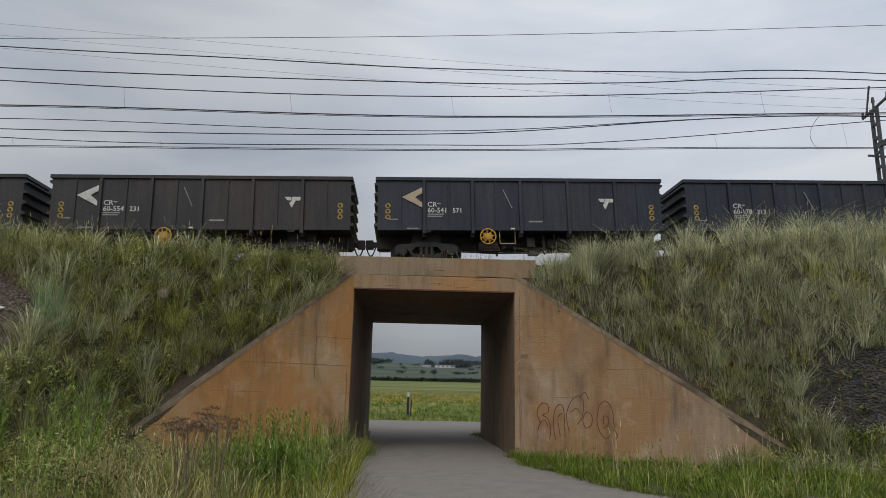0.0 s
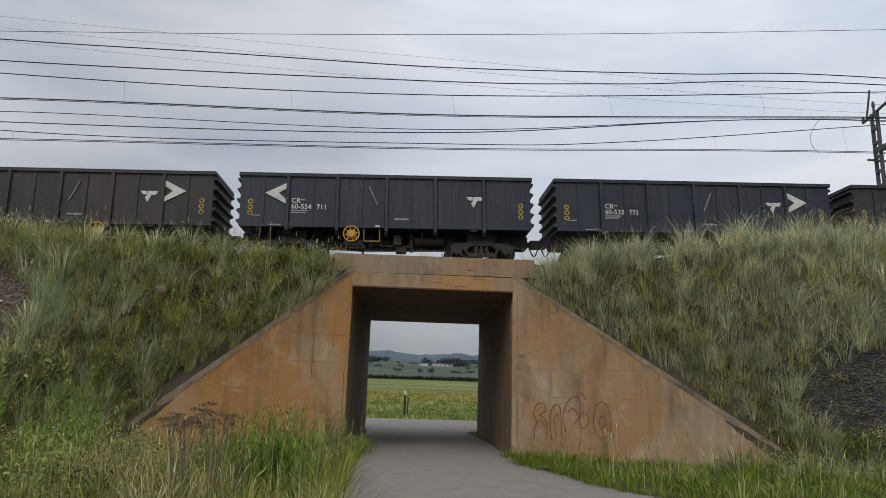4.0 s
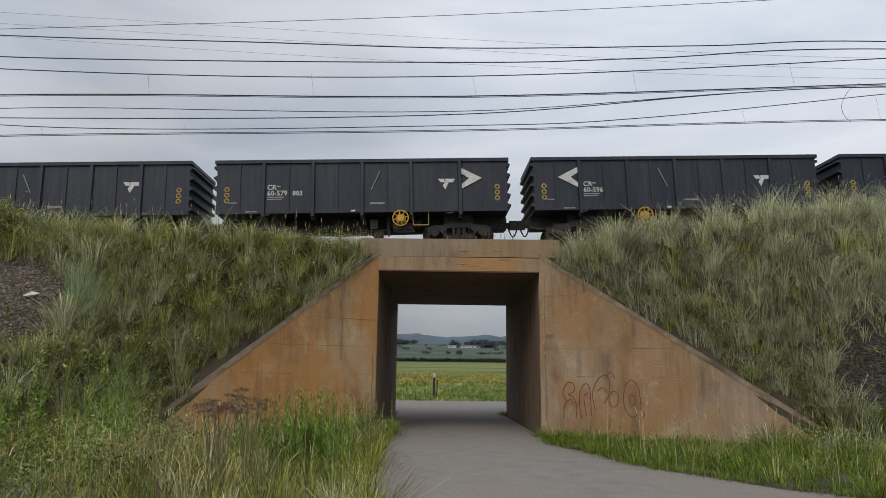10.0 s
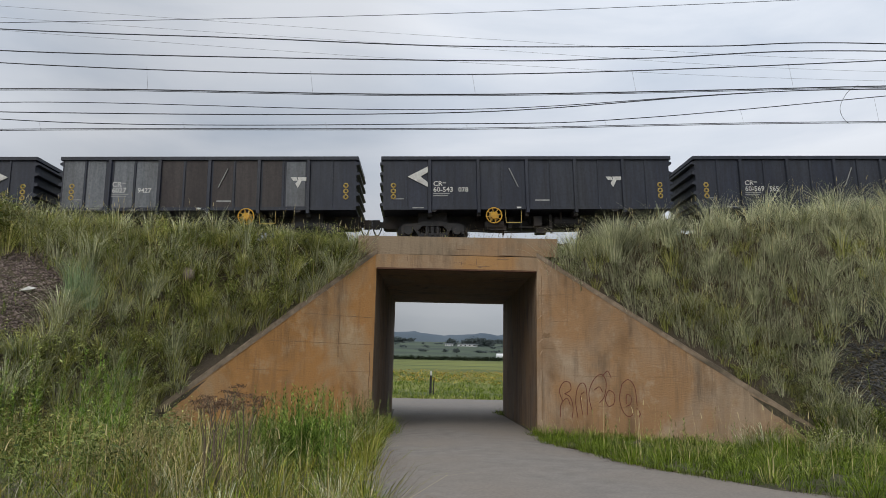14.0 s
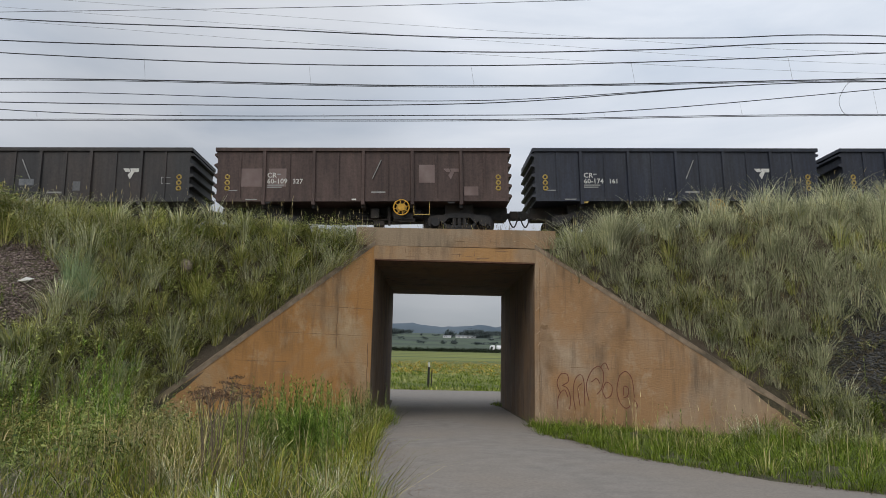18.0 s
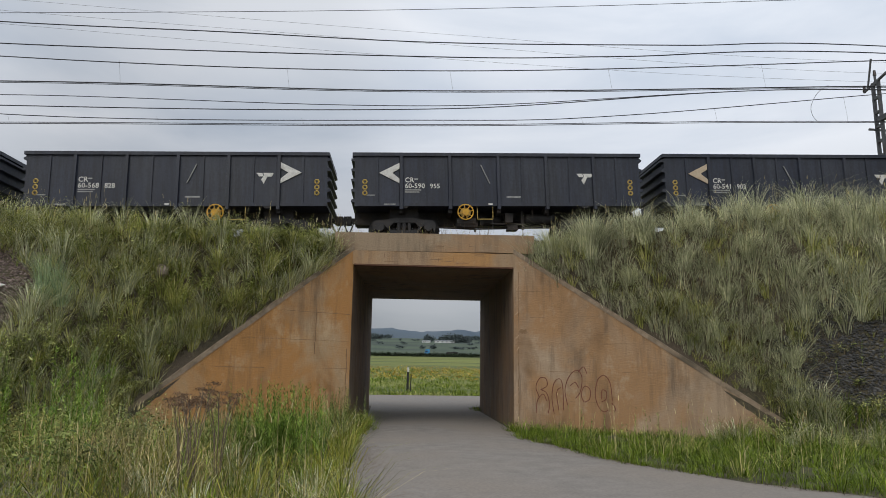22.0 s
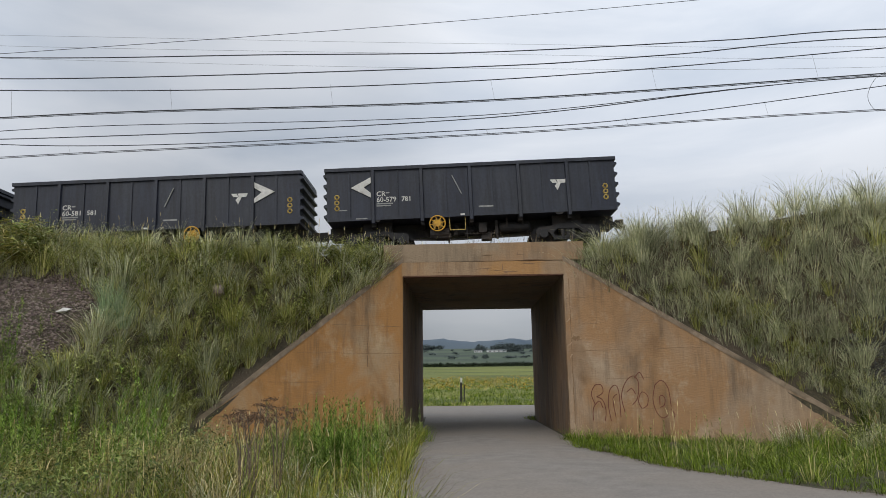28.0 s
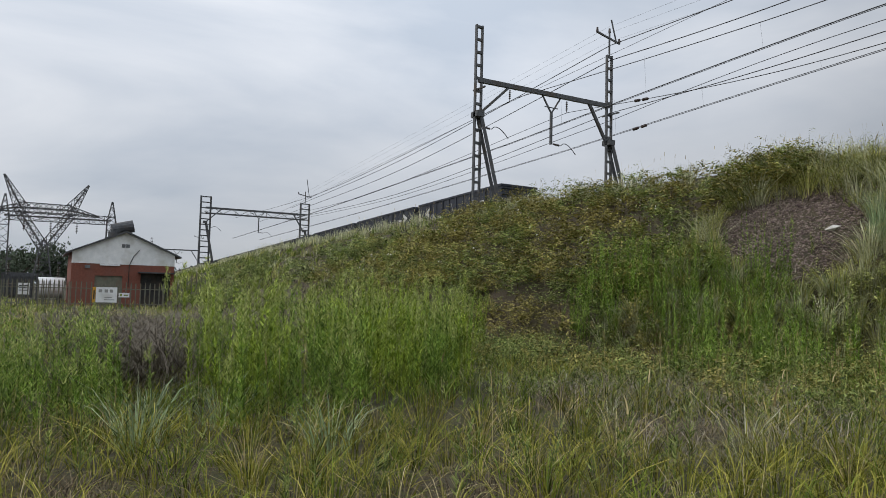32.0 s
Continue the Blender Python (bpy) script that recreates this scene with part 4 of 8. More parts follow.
def insulator(p, a, b, r=0.07):
    a, b = Vector(a), Vector(b)
    s = Shape().tube(a, b, 0.02, n=6)
    for k in range(5):
        c = a.lerp(b, 0.2 + 0.15 * k)
        s.tube(c - (b - a).normalized() * 0.025, c + (b - a).normalized() * 0.025, r, r * 0.7, n=10)
    part("insulator", s, M_porcelain, p)


def portal(x, y1, y2, base, beam, top1, top2, horn, w=0.4, bar=0.08, arm=1.35):
    p = thing("catenary_portal", pose(0, 0, 0), "grey lattice-steel catenary portal spanning two tracks", "catenary mast", "catenary portals")
    lattice_mast(p, x, y1, base - 1.5, top1, w, 0.18, bar)
    lattice_mast(p, x, y2, base - 1.5, top2, w, 0.18, bar)
    part("beam", Shape().bar((x, y1, beam), (x, y2, beam + 0.1), 0.2, 0.26), M_mast, p)
    if w > 1:
        part("lower_chord", Shape().bar((x, y1, beam - 0.75), (x, y2, beam - 0.65), 0.16, 0.2), M_mast, p)
        n = 12
        for k in range(n):
            ya, yb = y1 + (y2 - y1) * k / n, y1 + (y2 - y1) * (k + 1) / n
            part("lacing_bar", Shape().bar((x, ya, beam - (0.0 if k % 2 else 0.7)), (x, yb, beam - (0.7 if k % 2 else 0.0)), 0.06), M_mast, p)
    part("knee_brace", Shape().bar((x, y1 + 0.15, beam - 1.9), (x, y1 + 2.2, beam), 0.13), M_mast, p)
    part("knee_brace", Shape().bar((x, y2 - 0.15, beam - 2.4), (x, y2 - 1.7, beam + 0.05), 0.16), M_mast, p)
    for yy, zz in ((y1, beam - 2.0), (y2, beam - 2.3)):
        part("collar", Shape().box(x - 0.34, x + 0.34, yy - 0.24, yy + 0.24, zz - 0.16, zz + 0.16), M_mast, p)
        for s in (-0.2, 0.2):
            part("raking_strut", Shape().bar((x + s, yy + 0.1, zz), (x + 0.9 + s, yy + 1.5, base - 1.2), 0.19), M_mast, p)
        part("strut_tie", Shape().bar((x + 0.65, yy + 1.15, base + 1.3), (x, yy, base + 1.1), 0.12), M_mast, p)
    part("pole", Shape().tube((x, y2, top2), (x, y2, top2 + arm + 0.15), 0.06, n=8), M_mast, p)
    part("cross_arm", Shape().bar((x, y2 - 1.1, top2 + arm), (x, y2 + 0.9, top2 + arm - 0.4), 0.1), M_mast, p)
    part("arcing_horn", Shape().bar((x, y2 + 0.6, top2 + arm - 0.35), (x, y2 + 0.15, horn), 0.07), M_mast, p)
    for yy, zz in ((y2 - 1.05, top2 + arm), (y2, top2 + arm + 0.15), (y2 + 0.85, top2 + arm - 0.37)):
        part("pin_insulator", Shape().tube((x, yy, zz), (x, yy, zz + 0.28), 0.09, 0.06, n=8), M_porcelain, p)
    ym = (y1 + y2) / 2 + 0.3
    part("drop_arm", Shape().bar((x, ym, beam - 1.0), (x, ym, beam - 3.0), 0.13).bar((x, ym - 0.75, beam), (x, ym, beam - 1.1), 0.08).bar((x, ym + 0.75, beam), (x, ym, beam - 1.1), 0.08).bar((x, ym - 0.5, beam - 0.75), (x, ym + 0.5, beam - 0.75), 0.05), M_mast, p)
    for yy in (22.9, 27.2):
        insulator(p, (x, yy, beam - 0.12), (x, yy, beam - 0.85))
    part("bracket_arm", Shape().bar((x - 0.5, y1, beam - 0.5), (x + 0.7, y1, beam - 0.55), 0.09).bar((x - 0.6, y2, beam - 0.45), (x + 0.9, y2, beam - 0.5), 0.09), M_mast, p)
    for yy, zz, ye in ((y1 + 0.2, beam - 2.65, 22.4), (ym, beam - 2.95, 26.6)):
        insulator(p, (x, yy + 0.1, zz), (x, yy + 0.75, zz - 0.05))
        steady = [(x, yy + 0.75 + (1.2 * i / 6), zz - 0.05 + 0.22 * math.sin(math.pi * (i / 6) ** 0.7) - 0.4 * (i / 6) ** 2) for i in range(7)]
        part("steady_arm", Shape().path(steady, 0.025), M_mast, p)
    return p


portal(-31.9, 20.7, 30.7, 5.6, 13.78, 16.95, 17.2, 19.6)
portal(-97, 18.8, 32.9, 4.0, 12.6, 14.2, 14.4, 18.0, 1.3, 0.22)
portal(24.2, 20.7, 31.8, 7.3, 14.6, 16.0, 16.75, 18.1, arm=0.2)
portal(-165, 20.7, 30.9, 2.0, 10.0, 12.5, 12.0, 14.0)


def curve_through(pts, n=14):
    """Points on a smooth hanging line through the given places."""
    pts = [Vector(p) for p in pts]
    out = []
    for i in range(len(pts) - 1):
        p0, p1, p2, p3 = pts[max(i - 1, 0)], pts[i], pts[i + 1], pts[min(i + 2, len(pts) - 1)]
        for k in range(n):
            t = k / n
            out.append(0.5 * ((2 * p1) + (p2 - p0) * t + (2 * p0 - 5 * p1 + 4 * p2 - p3) * t * t + (3 * p1 - p0 - 3 * p2 + p3) * t ** 3))
    return out + [pts[-1]]


def wire(name, pts, r, material, label, straight=False):
    if straight:
        c = pts
    else:
        # a wire hangs freely from support to support
        cuts = [0] + [i for i, q in enumerate(pts) if -33 < q[0] < -31] + [len(pts) - 1]
        c = [q for a, b in zip(cuts, cuts[1:]) for q in curve_through(pts[a:b + 1])]
    return solid(name, Shape().path(c, r, 5), material, label, "wire", "overhead wires")


def z_at(line, x):
    return float(np.interp(x, [p[0] for p in line], [p[2] for p in line]))


near_mess = [(-97, 22.6, 11.4), (-62, 22.6, 11.0), (-31.2, 22.9, 12.95), (-14.06, 22.6, 12.01), (1.2, 22.6, 12.12), (17.78, 22.6, 13.26), (24.5, 22.6, 13.9), (60, 22.6, 13.2)]
near_cont = [(-97, 22.6, 8.6), (-62, 22.6, 9.3), (-31.2, 22.6, 10.3), (-14, 22.6, 11.1), (1.2, 22.6, 11.37), (17.7, 22.6, 12.24), (24.5, 22.6, 12.5), (60, 22.6, 13.0)]
far_mess = [(-97, 26.6, 11.4), (-62, 26.5, 10.9), (-31.9, 27.2, 12.9), (-16.06, 26.4, 11.34), (1.44, 26.4, 11.74), (8.91, 26.4, 12.23), (20.58, 26.4, 13.68), (24.5, 26.4, 14.1), (60, 26.4, 13.2)]
far_cont = [(-97, 26.4, 8.6), (-62, 26.4, 9.3), (-31.9, 27.0, 10.45), (-16, 26.4, 10.94), (1.45, 26.4, 11.5), (20.42, 26.4, 12.36), (60, 26.4, 13.4)]
wire("messenger_wire", near_mess, 0.019, M_wire, "dark messenger wire over the near track")
wire("contact_wire", near_cont, 0.022, M_wire, "thick dark contact wire over the near track")
wire("contact_wire", [(x, y + 0.04, z - 0.03) for x, y, z in near_cont], 0.012, M_wire, "second contact wire beside the first")
wire("messenger_wire", far_mess, 0.018, M_wire, "dark messenger wire over the far track")
wire("contact_wire", far_cont, 0.015, M_wire, "contact wire over the far track")
wire("contact_wire", [(x, y + 0.05, z + 0.07) for x, y, z in far_cont], 0.015, M_wire, "second contact wire over the far track")
wire("feeder_wire", [(-97, 30.9, 13.6), (-62, 30.7, 15.0), (-31.9, 30.8, 17.9), (-19.23, 30.5, 17.34), (-8.79, 30.5, 17.3), (1.59, 30.5, 17.23), (13.29, 30.5, 17.63), (24.2, 30.5, 18.07), (60, 30.5, 17.5)], 0.028, M_wire, "thick dark feeder wire on the masts")
wire("feeder_wire", [(-97, 30.9, 12.9), (-62, 30.7, 14.0), (-31.9, 30.8, 16.9), (-19.07, 30.5, 16.26), (1.61, 30.5, 16.49), (10.41, 30.5, 16.91), (24.04, 30.5, 17.69), (60, 30.5, 17.2)], 0.028, M_wire, "thick dark feeder wire on the masts")
wire("feeder_wire", [(-97, 30.9, 12.0), (-62, 30.6, 11.6), (-31.9, 30.7, 13.4), (-18.6, 30.5, 13.25), (1.65, 30.5, 13.87), (23.8, 30.5, 15.75), (60, 30.5, 15)], 0.024, M_wire, "dark feeder wire beside the masts")
wire("feeder_wire", [(-97, 30.9, 11.7), (-62, 30.6, 11.3), (-31.9, 30.7, 12.9), (-18.7, 30.5, 13.75), (1.65, 30.5, 14.02), (23.8, 30.5, 15.72), (60, 30.5, 15)], 0.019, M_wire, "dark feeder wire beside the masts")
wire("earth_wire", [(-97, 26, 11), (-31.9, 26, 14.6), (-16.45, 26, 15.37), (1.33, 26, 16.42), (20.82, 26, 17.98), (60, 26, 21.5)], 0.012, M_wire, "thin earth wire high over the tracks")
for k, (z0, z1, z2, z3) in enumerate(((19.0, 18.5, 17.68, 17.19), (18.6, 17.92, 17.14, 16.6), (18.0, 17.26, 16.4, 16.13))):
    wire("telephone_wire", [(-97, 30.5, z0 - 4.5), (-31.9, 30.5, z0), (-19.4, 30.5, z1), (1.59, 30.5, z2), (23.15, 30.5, z3), (60, 30.5, z3 + 1)], 0.006, M_thin, "thin pale telephone wire")
for mess, cont in ((near_mess, near_cont), (far_mess, far_cont)):
    for x in np.arange(-27, 58, 5.7):
        wire("dropper", [Vector((x, cont[3][1], z_at(mess, x))), Vector((x + 0.12, cont[3][1], z_at(cont, x)))], 0.004, M_thin, "thin dropper between messenger and contact wire", True)
loop = curve_through([(18.0, 26.4, 13.95), (17.87, 26.4, 13.87), (17.46, 26.4, 13.57), (17.13, 26.4, 12.96), (17.19, 26.4, 12.5), (17.45, 26.4, 12.22)], 4)
def on_wire(line, x):
    """The place on a hanging wire east of the first portal, at x."""
    c = curve_through([q for q in line if q[0] > -33])
    k = next(k for k in range(len(c) - 1) if c[k].x <= x < c[k + 1].x)
    return c[k].lerp(c[k + 1], (x - c[k].x) / (c[k + 1].x - c[k].x))


for line in (far_mess, far_cont):
    t_ins = thing("tension_insulator", pose(0, 0, 0), "dark ribbed insulator strung in an overhead wire", "insulator", "insulators in the wires")
    insulator(t_ins, on_wire(line, -26.0), on_wire(line, -25.5), 0.085)
    insulator(t_ins, on_wire(line, -25.4), on_wire(line, -24.9), 0.085)
wire("jumper_loop", [Vector(p) for p in loop], 0.009, M_wire, "looped jumper wire between feeder and contact wire", True)

# ---- plants ----
def plant(name, tones, rough=0.6, through=0.2, vary=0.55, patch=1.1):
    """Leaves or blades: each one takes a tone of its own, and whole patches are lighter or darker."""
    m = bpy.data.materials.new(name)
    m.use_nodes = True
    nodes, links = m.node_tree.nodes, m.node_tree.links
    bsdf = nodes["Principled BSDF"]
    geo = nodes.new("ShaderNodeNewGeometry")
    ramp = nodes.new("ShaderNodeValToRGB")
    tones = [tuple(0.6 * k for k in tones[0]), *tones[1:-1], tuple(min(1.15 * k, 0.85) for k in tones[-1])]
    el = ramp.color_ramp.elements
    el[0].position, el[0].color = 0.0, (*tones[0], 1)
    el[1].position, el[1].color = 1.0, (*tones[-1], 1)
    for k, tone in enumerate(tones[1:-1]):
        e = el.new((k + 1) / (len(tones) - 1))
        e.color = (*tone, 1)
    links.new(geo.outputs["Random Per Island"], ramp.inputs["Fac"])
    co = nodes.new("ShaderNodeTexCoord")
    big = nodes.new("ShaderNodeTexNoise")
    big.inputs["Scale"].default_value, big.inputs["Detail"].default_value, big.inputs["Roughness"].default_value = patch, 4.0, 0.65
    links.new(co.outputs["Object"], big.inputs["Vector"])
    span = nodes.new("ShaderNodeMapRange")
    for key, value in (("From Min", 0.33), ("From Max", 0.67), ("To Min", 1 - vary), ("To Max", 1 + vary)):
        span.inputs[key].default_value = value
    links.new(big.outputs["Fac"], span.inputs["Value"])
    hsv = nodes.new("ShaderNodeHueSaturation")
    links.new(span.outputs["Result"], hsv.inputs["Value"])
    links.new(ramp.outputs["Color"], hsv.inputs["Color"])
    links.new(hsv.outputs["Color"], bsdf.inputs["Base Color"])
    bsdf.inputs["Roughness"].default_value = rough
    bsdf.inputs["Specular IOR Level"].default_value = 0.15
    tr = nodes.new("ShaderNodeBsdfTranslucent")
    links.new(hsv.outputs["Color"], tr.inputs["Color"])
    both = nodes.new("ShaderNodeMixShader")
    both.inputs["Fac"].default_value = through
    links.new(bsdf.outputs["BSDF"], both.inputs[1])
    links.new(tr.outputs["BSDF"], both.inputs[2])
    links.new(both.outputs["Shader"], nodes["Material Output"].inputs["Surface"])
    return m


M_grass = plant("mid_green_grass", ((0.18, 0.2, 0.045), (0.38, 0.395, 0.1), (0.53, 0.52, 0.17), (0.65, 0.59, 0.28)), vary=0.45, patch=1.9)
M_meadow = plant("foreground_grass", ((0.075, 0.088, 0.01), (0.17, 0.185, 0.024), (0.285, 0.28, 0.042), (0.4, 0.355, 0.08)), vary=0.55, patch=1.6)
M_olive = plant("pale_olive_grass", ((0.25, 0.27, 0.145), (0.44, 0.46, 0.275), (0.6, 0.6, 0.39), (0.74, 0.71, 0.5)), vary=0.42, patch=1.7)
M_straw = plant("dry_straw_grass", ((0.24, 0.18, 0.07), (0.44, 0.355, 0.16), (0.66, 0.56, 0.31)), vary=0.45)
M_lush = plant("lush_green_grass", ((0.05, 0.085, 0.008), (0.125, 0.185, 0.018), (0.235, 0.3, 0.038)), vary=0.5, patch=1.6)
M_bluish = plant("blue_green_grass", ((0.23, 0.34, 0.17), (0.38, 0.49, 0.27), (0.52, 0.58, 0.37)), vary=0.3)
M_thatch = plant("dead_brown_thatch", ((0.05, 0.037, 0.022), (0.13, 0.098, 0.06), (0.27, 0.215, 0.14)), 0.9, 0.1, 0.5)
M_grey = plant("grey_dead_blades", ((0.13, 0.11, 0.085), (0.27, 0.235, 0.18), (0.42, 0.37, 0.29)), 0.9, 0.1, 0.4)
M_herb = plant("herb_leaves", ((0.11, 0.14, 0.03), (0.28, 0.315, 0.085), (0.45, 0.46, 0.165)), vary=0.55, patch=2.2)
M_leaf = plant("bramble_leaves", ((0.08, 0.11, 0.022), (0.22, 0.25, 0.055), (0.36, 0.36, 0.1), (0.3, 0.23, 0.09)), vary=0.5)
M_leaf_dark = plant("dark_green_leaves", ((0.065, 0.105, 0.026), (0.175, 0.225, 0.058), (0.33, 0.365, 0.115)), vary=0.45)
M_weed = plant("bright_feathery_weed_leaves", ((0.09, 0.15, 0.012), (0.235, 0.33, 0.034), (0.43, 0.5, 0.085)), vary=0.6, patch=3.0)
M_spire = plant("deep_green_weed_leaves", ((0.06, 0.125, 0.016), (0.165, 0.27, 0.04), (0.32, 0.41, 0.085)), vary=0.6, patch=3.0)
M_plume = plant("pale_weed_plumes", ((0.22, 0.28, 0.06), (0.35, 0.4, 0.11), (0.45, 0.48, 0.18)), vary=0.3)
M_bronze = plant("bronze_tinted_leaves", ((0.11, 0.105, 0.028), (0.26, 0.235, 0.06), (0.4, 0.34, 0.11)), vary=0.5)
M_twig = surf("grey_dead_twigs", (0.09, 0.074, 0.054), (0.2, 0.168, 0.128), 2.0, 0.9, 0.0, island=0.4)
M_stem = surf("dead_reddish_stems", (0.11, 0.078, 0.056), (0.2, 0.15, 0.11), 3.0, 0.9, 0.0, island=0.2)
M_rust_head = surf("reddish_brown_dry_flower_heads", (0.1, 0.055, 0.028), (0.18, 0.105, 0.06), 3.0, 0.9, 0.0, island=0.35)
M_flower = surf("yellow_meadow_flowers", (0.42, 0.25, 0.02), (0.52, 0.34, 0.035), 3.0, 0.7, 0.0, island=0.3)
M_petal = surf("white_bramble_petals", (0.6, 0.58, 0.55), (0.75, 0.73, 0.7), 3.0, 0.7, 0.0)
M_stone = surf("reddish_grey_gravel", (0.12, 0.086, 0.074), (0.26, 0.2, 0.176), 5.0, 0.95, 0.4, island=0.45)
M_darkstone = surf("dark_grey_gravel", (0.035, 0.035, 0.034), (0.095, 0.092, 0.088), 5.0, 0.95, 0.4, island=0.4)
rng = np.random.default_rng(7)


def blades(base, height, lean, width, droop=0.25, heading=None, steps=3):
    """Tapered, bent grass blades: points and triangles."""
    n = len(base)
    a = rng.uniform(0, 2 * np.pi, n) if heading is None else heading
    d = np.stack([np.cos(a), np.sin(a), 0 * a], -1)
    b = a + np.pi / 2 + rng.normal(0, 0.7, n)
    side = np.stack([np.cos(b), np.sin(b), 0 * b], -1) * (np.broadcast_to(width, n) / 2)[:, None]
    rows = []
    for k in range(steps):
        t = k / steps
        p = base + d * (lean * height * t ** 1.7)[:, None] + np.array((0, 0, 1.0)) * (height * (t - droop * t ** 3))[:, None]
        w = side * (1 - 0.55 * t)
        rows += [p - w, p + w]
    rows.append(base + d * (lean * height)[:, None] + np.array((0, 0, 1.0)) * (height * (1 - droop))[:, None])
    m = 2 * steps + 1
    pts = np.stack(rows, 1).reshape(-1, 3)
    tri = []
    for k in range(steps - 1):
        o = 2 * k
        tri += [(o, o + 1, o + 3), (o, o + 3, o + 2)]
    tri.append((2 * steps - 2, 2 * steps - 1, 2 * steps))
    tri = (np.arange(n)[:, None, None] * m + np.array(tri)[None]).reshape(-1, 3)
    return pts, tri


def tussocks(centres, count, radius, height, lean, width, droop=0.25, tilt=None, steps=2):
    """Clumps of blades that spread outwards; tilt leans them all down a slope."""
    n = len(centres)
    idx = np.repeat(np.arange(n), count)
    a = rng.uniform(0, 2 * np.pi, len(idx))
    r = radius * np.sqrt(rng.uniform(0, 1, len(idx)))
    size = rng.uniform(0.5, 1.3, n)[idx]
    base = centres[idx] + np.stack([np.cos(a) * r * size, np.sin(a) * r * size * (1 if tilt is None else 0.5), (0 if tilt is None else 0.85) * np.sin(a) * r * size - 0.05], -1)
    h = height * size * rng.uniform(0.55, 1.15, len(idx))
    ln = lean * rng.uniform(0.2, 1.5, len(idx)) * (0.4 + r / max(radius, 1e-6))
    if tilt is not None:
        vx, vy = np.cos(a) * ln + tilt[0], np.sin(a) * ln + tilt[1]
        a, ln = np.arctan2(vy, vx), np.hypot(vx, vy)
    return blades(base, h, ln, width * rng.uniform(0.6, 1.3, len(idx)), droop, a, steps)


def leaves(centre, size, length=1.6, tilt=0.5):
    """Small folded leaves, two triangles each, at any angle."""
    n = len(centre)
    a, e, roll = rng.uniform(0, 2 * np.pi, n), rng.normal(0.1, tilt, n), rng.normal(0, 0.1 + tilt, n)
    d = np.stack([np.cos(a) * np.cos(e), np.sin(a) * np.cos(e), np.sin(e)], -1)
    s = np.stack([-np.sin(a), np.cos(a), roll], -1)
    s /= np.linalg.norm(s, axis=1)[:, None]
    size = np.broadcast_to(size, n)[:, None]
    up = np.array((0, 0, 0.12)) * size
    p = np.stack([centre - d * size * length / 2, centre + s * size / 2 + up, centre + d * size * length / 2 - up, centre - s * size / 2 + up], 1).reshape(-1, 3)
    t = (np.arange(n)[:, None, None] * 4 + np.array(((0, 1, 2), (0, 2, 3)))[None]).reshape(-1, 3)
    return p, t


def join(pieces):
    pts, tris, n = [], [], 0
    for p, t in pieces:
        pts.append(p)
        tris.append(t + n)
        n += len(p)
    return np.concatenate(pts), np.concatenate(tris)


def stuff(name, pieces, material, label, category):
    p, t = join(pieces)
    return tagged(new(name, array_mesh(name, p, t, material)), label, category, kind="stuff")


def scatter(n, x0, x1, v0=0.0, v1=1.0, west=True):
    x, v = rng.uniform(x0, x1, n), rng.uniform(v0, v1, n)
    return slope(L_TOE, L_CREST, x, v) if west else slope(R_TOE, R_CREST, x, v)


def patchy(p, s, seed, cut):
    return p[hum(p[:, 0], p[:, 1] + p[:, 2], s, seed) > cut]


def clear_of(p, spots):
    keep = np.ones(len(p), bool)
    for x, y, z, r in spots:
        keep &= ((p[:, 0] - x) ** 2 + (p[:, 1] - y) ** 2 + (p[:, 2] - z) ** 2) > r * r
    return p[keep]


def on_ground(n, x0, x1, y0, y1):
    x, y = rng.uniform(x0, x1, n), rng.uniform(y0, y1, n)
    p = np.stack([x, y, land_z(x, y)], -1)
    ty = along(L_TOE, x)[0]
    ry = along(R_TOE, x)[0]
    lim = np.where(x < -6.8, ty, np.where(x > 9.9, ry, np.where(x < 1, np.interp(x, (-6.8, -1.5), (17.3, 20.6)), np.interp(x, (3.4, 9.9), (20.6, 17.3)))))
    lo = np.interp(y, [q[0] for q in ROAD_L[::-1]], [q[1] for q in ROAD_L[::-1]])
    hi = np.interp(y, [q[0] for q in ROAD_R[::-1]], [q[1] for q in ROAD_R[::-1]])
    return p[(y < lim) & ((x < lo + 0.05) | (x > hi - 0.05)) & (np.hypot(x, y) > 3.2)]


def spaced(p, gap):
    """Thin a set of places until none lies closer than gap to another."""
    kept, cells = [], {}
    for q in p:
        key = (int(q[0] // gap), int(q[1] // gap), int(q[2] // gap))
        near = [o for a in (-1, 0, 1) for b in (-1, 0, 1) for d in (-1, 0, 1) for o in cells.get((key[0] + a, key[1] + b, key[2] + d), ())]
        if all((q - o) @ (q - o) > gap * gap for o in near):
            kept.append(q)
            cells.setdefault(key, []).append(q)
    return np.array(kept)


def between(n, x0, x1, low, high):
    """Places on level ground from x0 to x1, between two lines (x, y)."""
    x = rng.uniform(x0, x1, n)
    lo, hi = (np.interp(x, [q[0] for q in line], [q[1] for q in line]) for line in (low, high))
    y = lo + (hi - lo) * rng.uniform(0, 1, n)
    return np.stack([x, y, land_z(x, y)], -1)


BARE = [(-10.7, 16.6, 3.6, 1.85), (-9.9, 17.1, 4.1, 1.0), (10.9, 16.2, 2.2, 1.5), (12.5, 15.8, 2.3, 1.6)]
WING_LINES = (((-1.49, 20.7), (-0.8537, -0.5207), (-0.5207, 0.8537), 6.34), ((3.43, 20.7), (0.892, -0.4516), (0.4516, 0.892), 7.31))


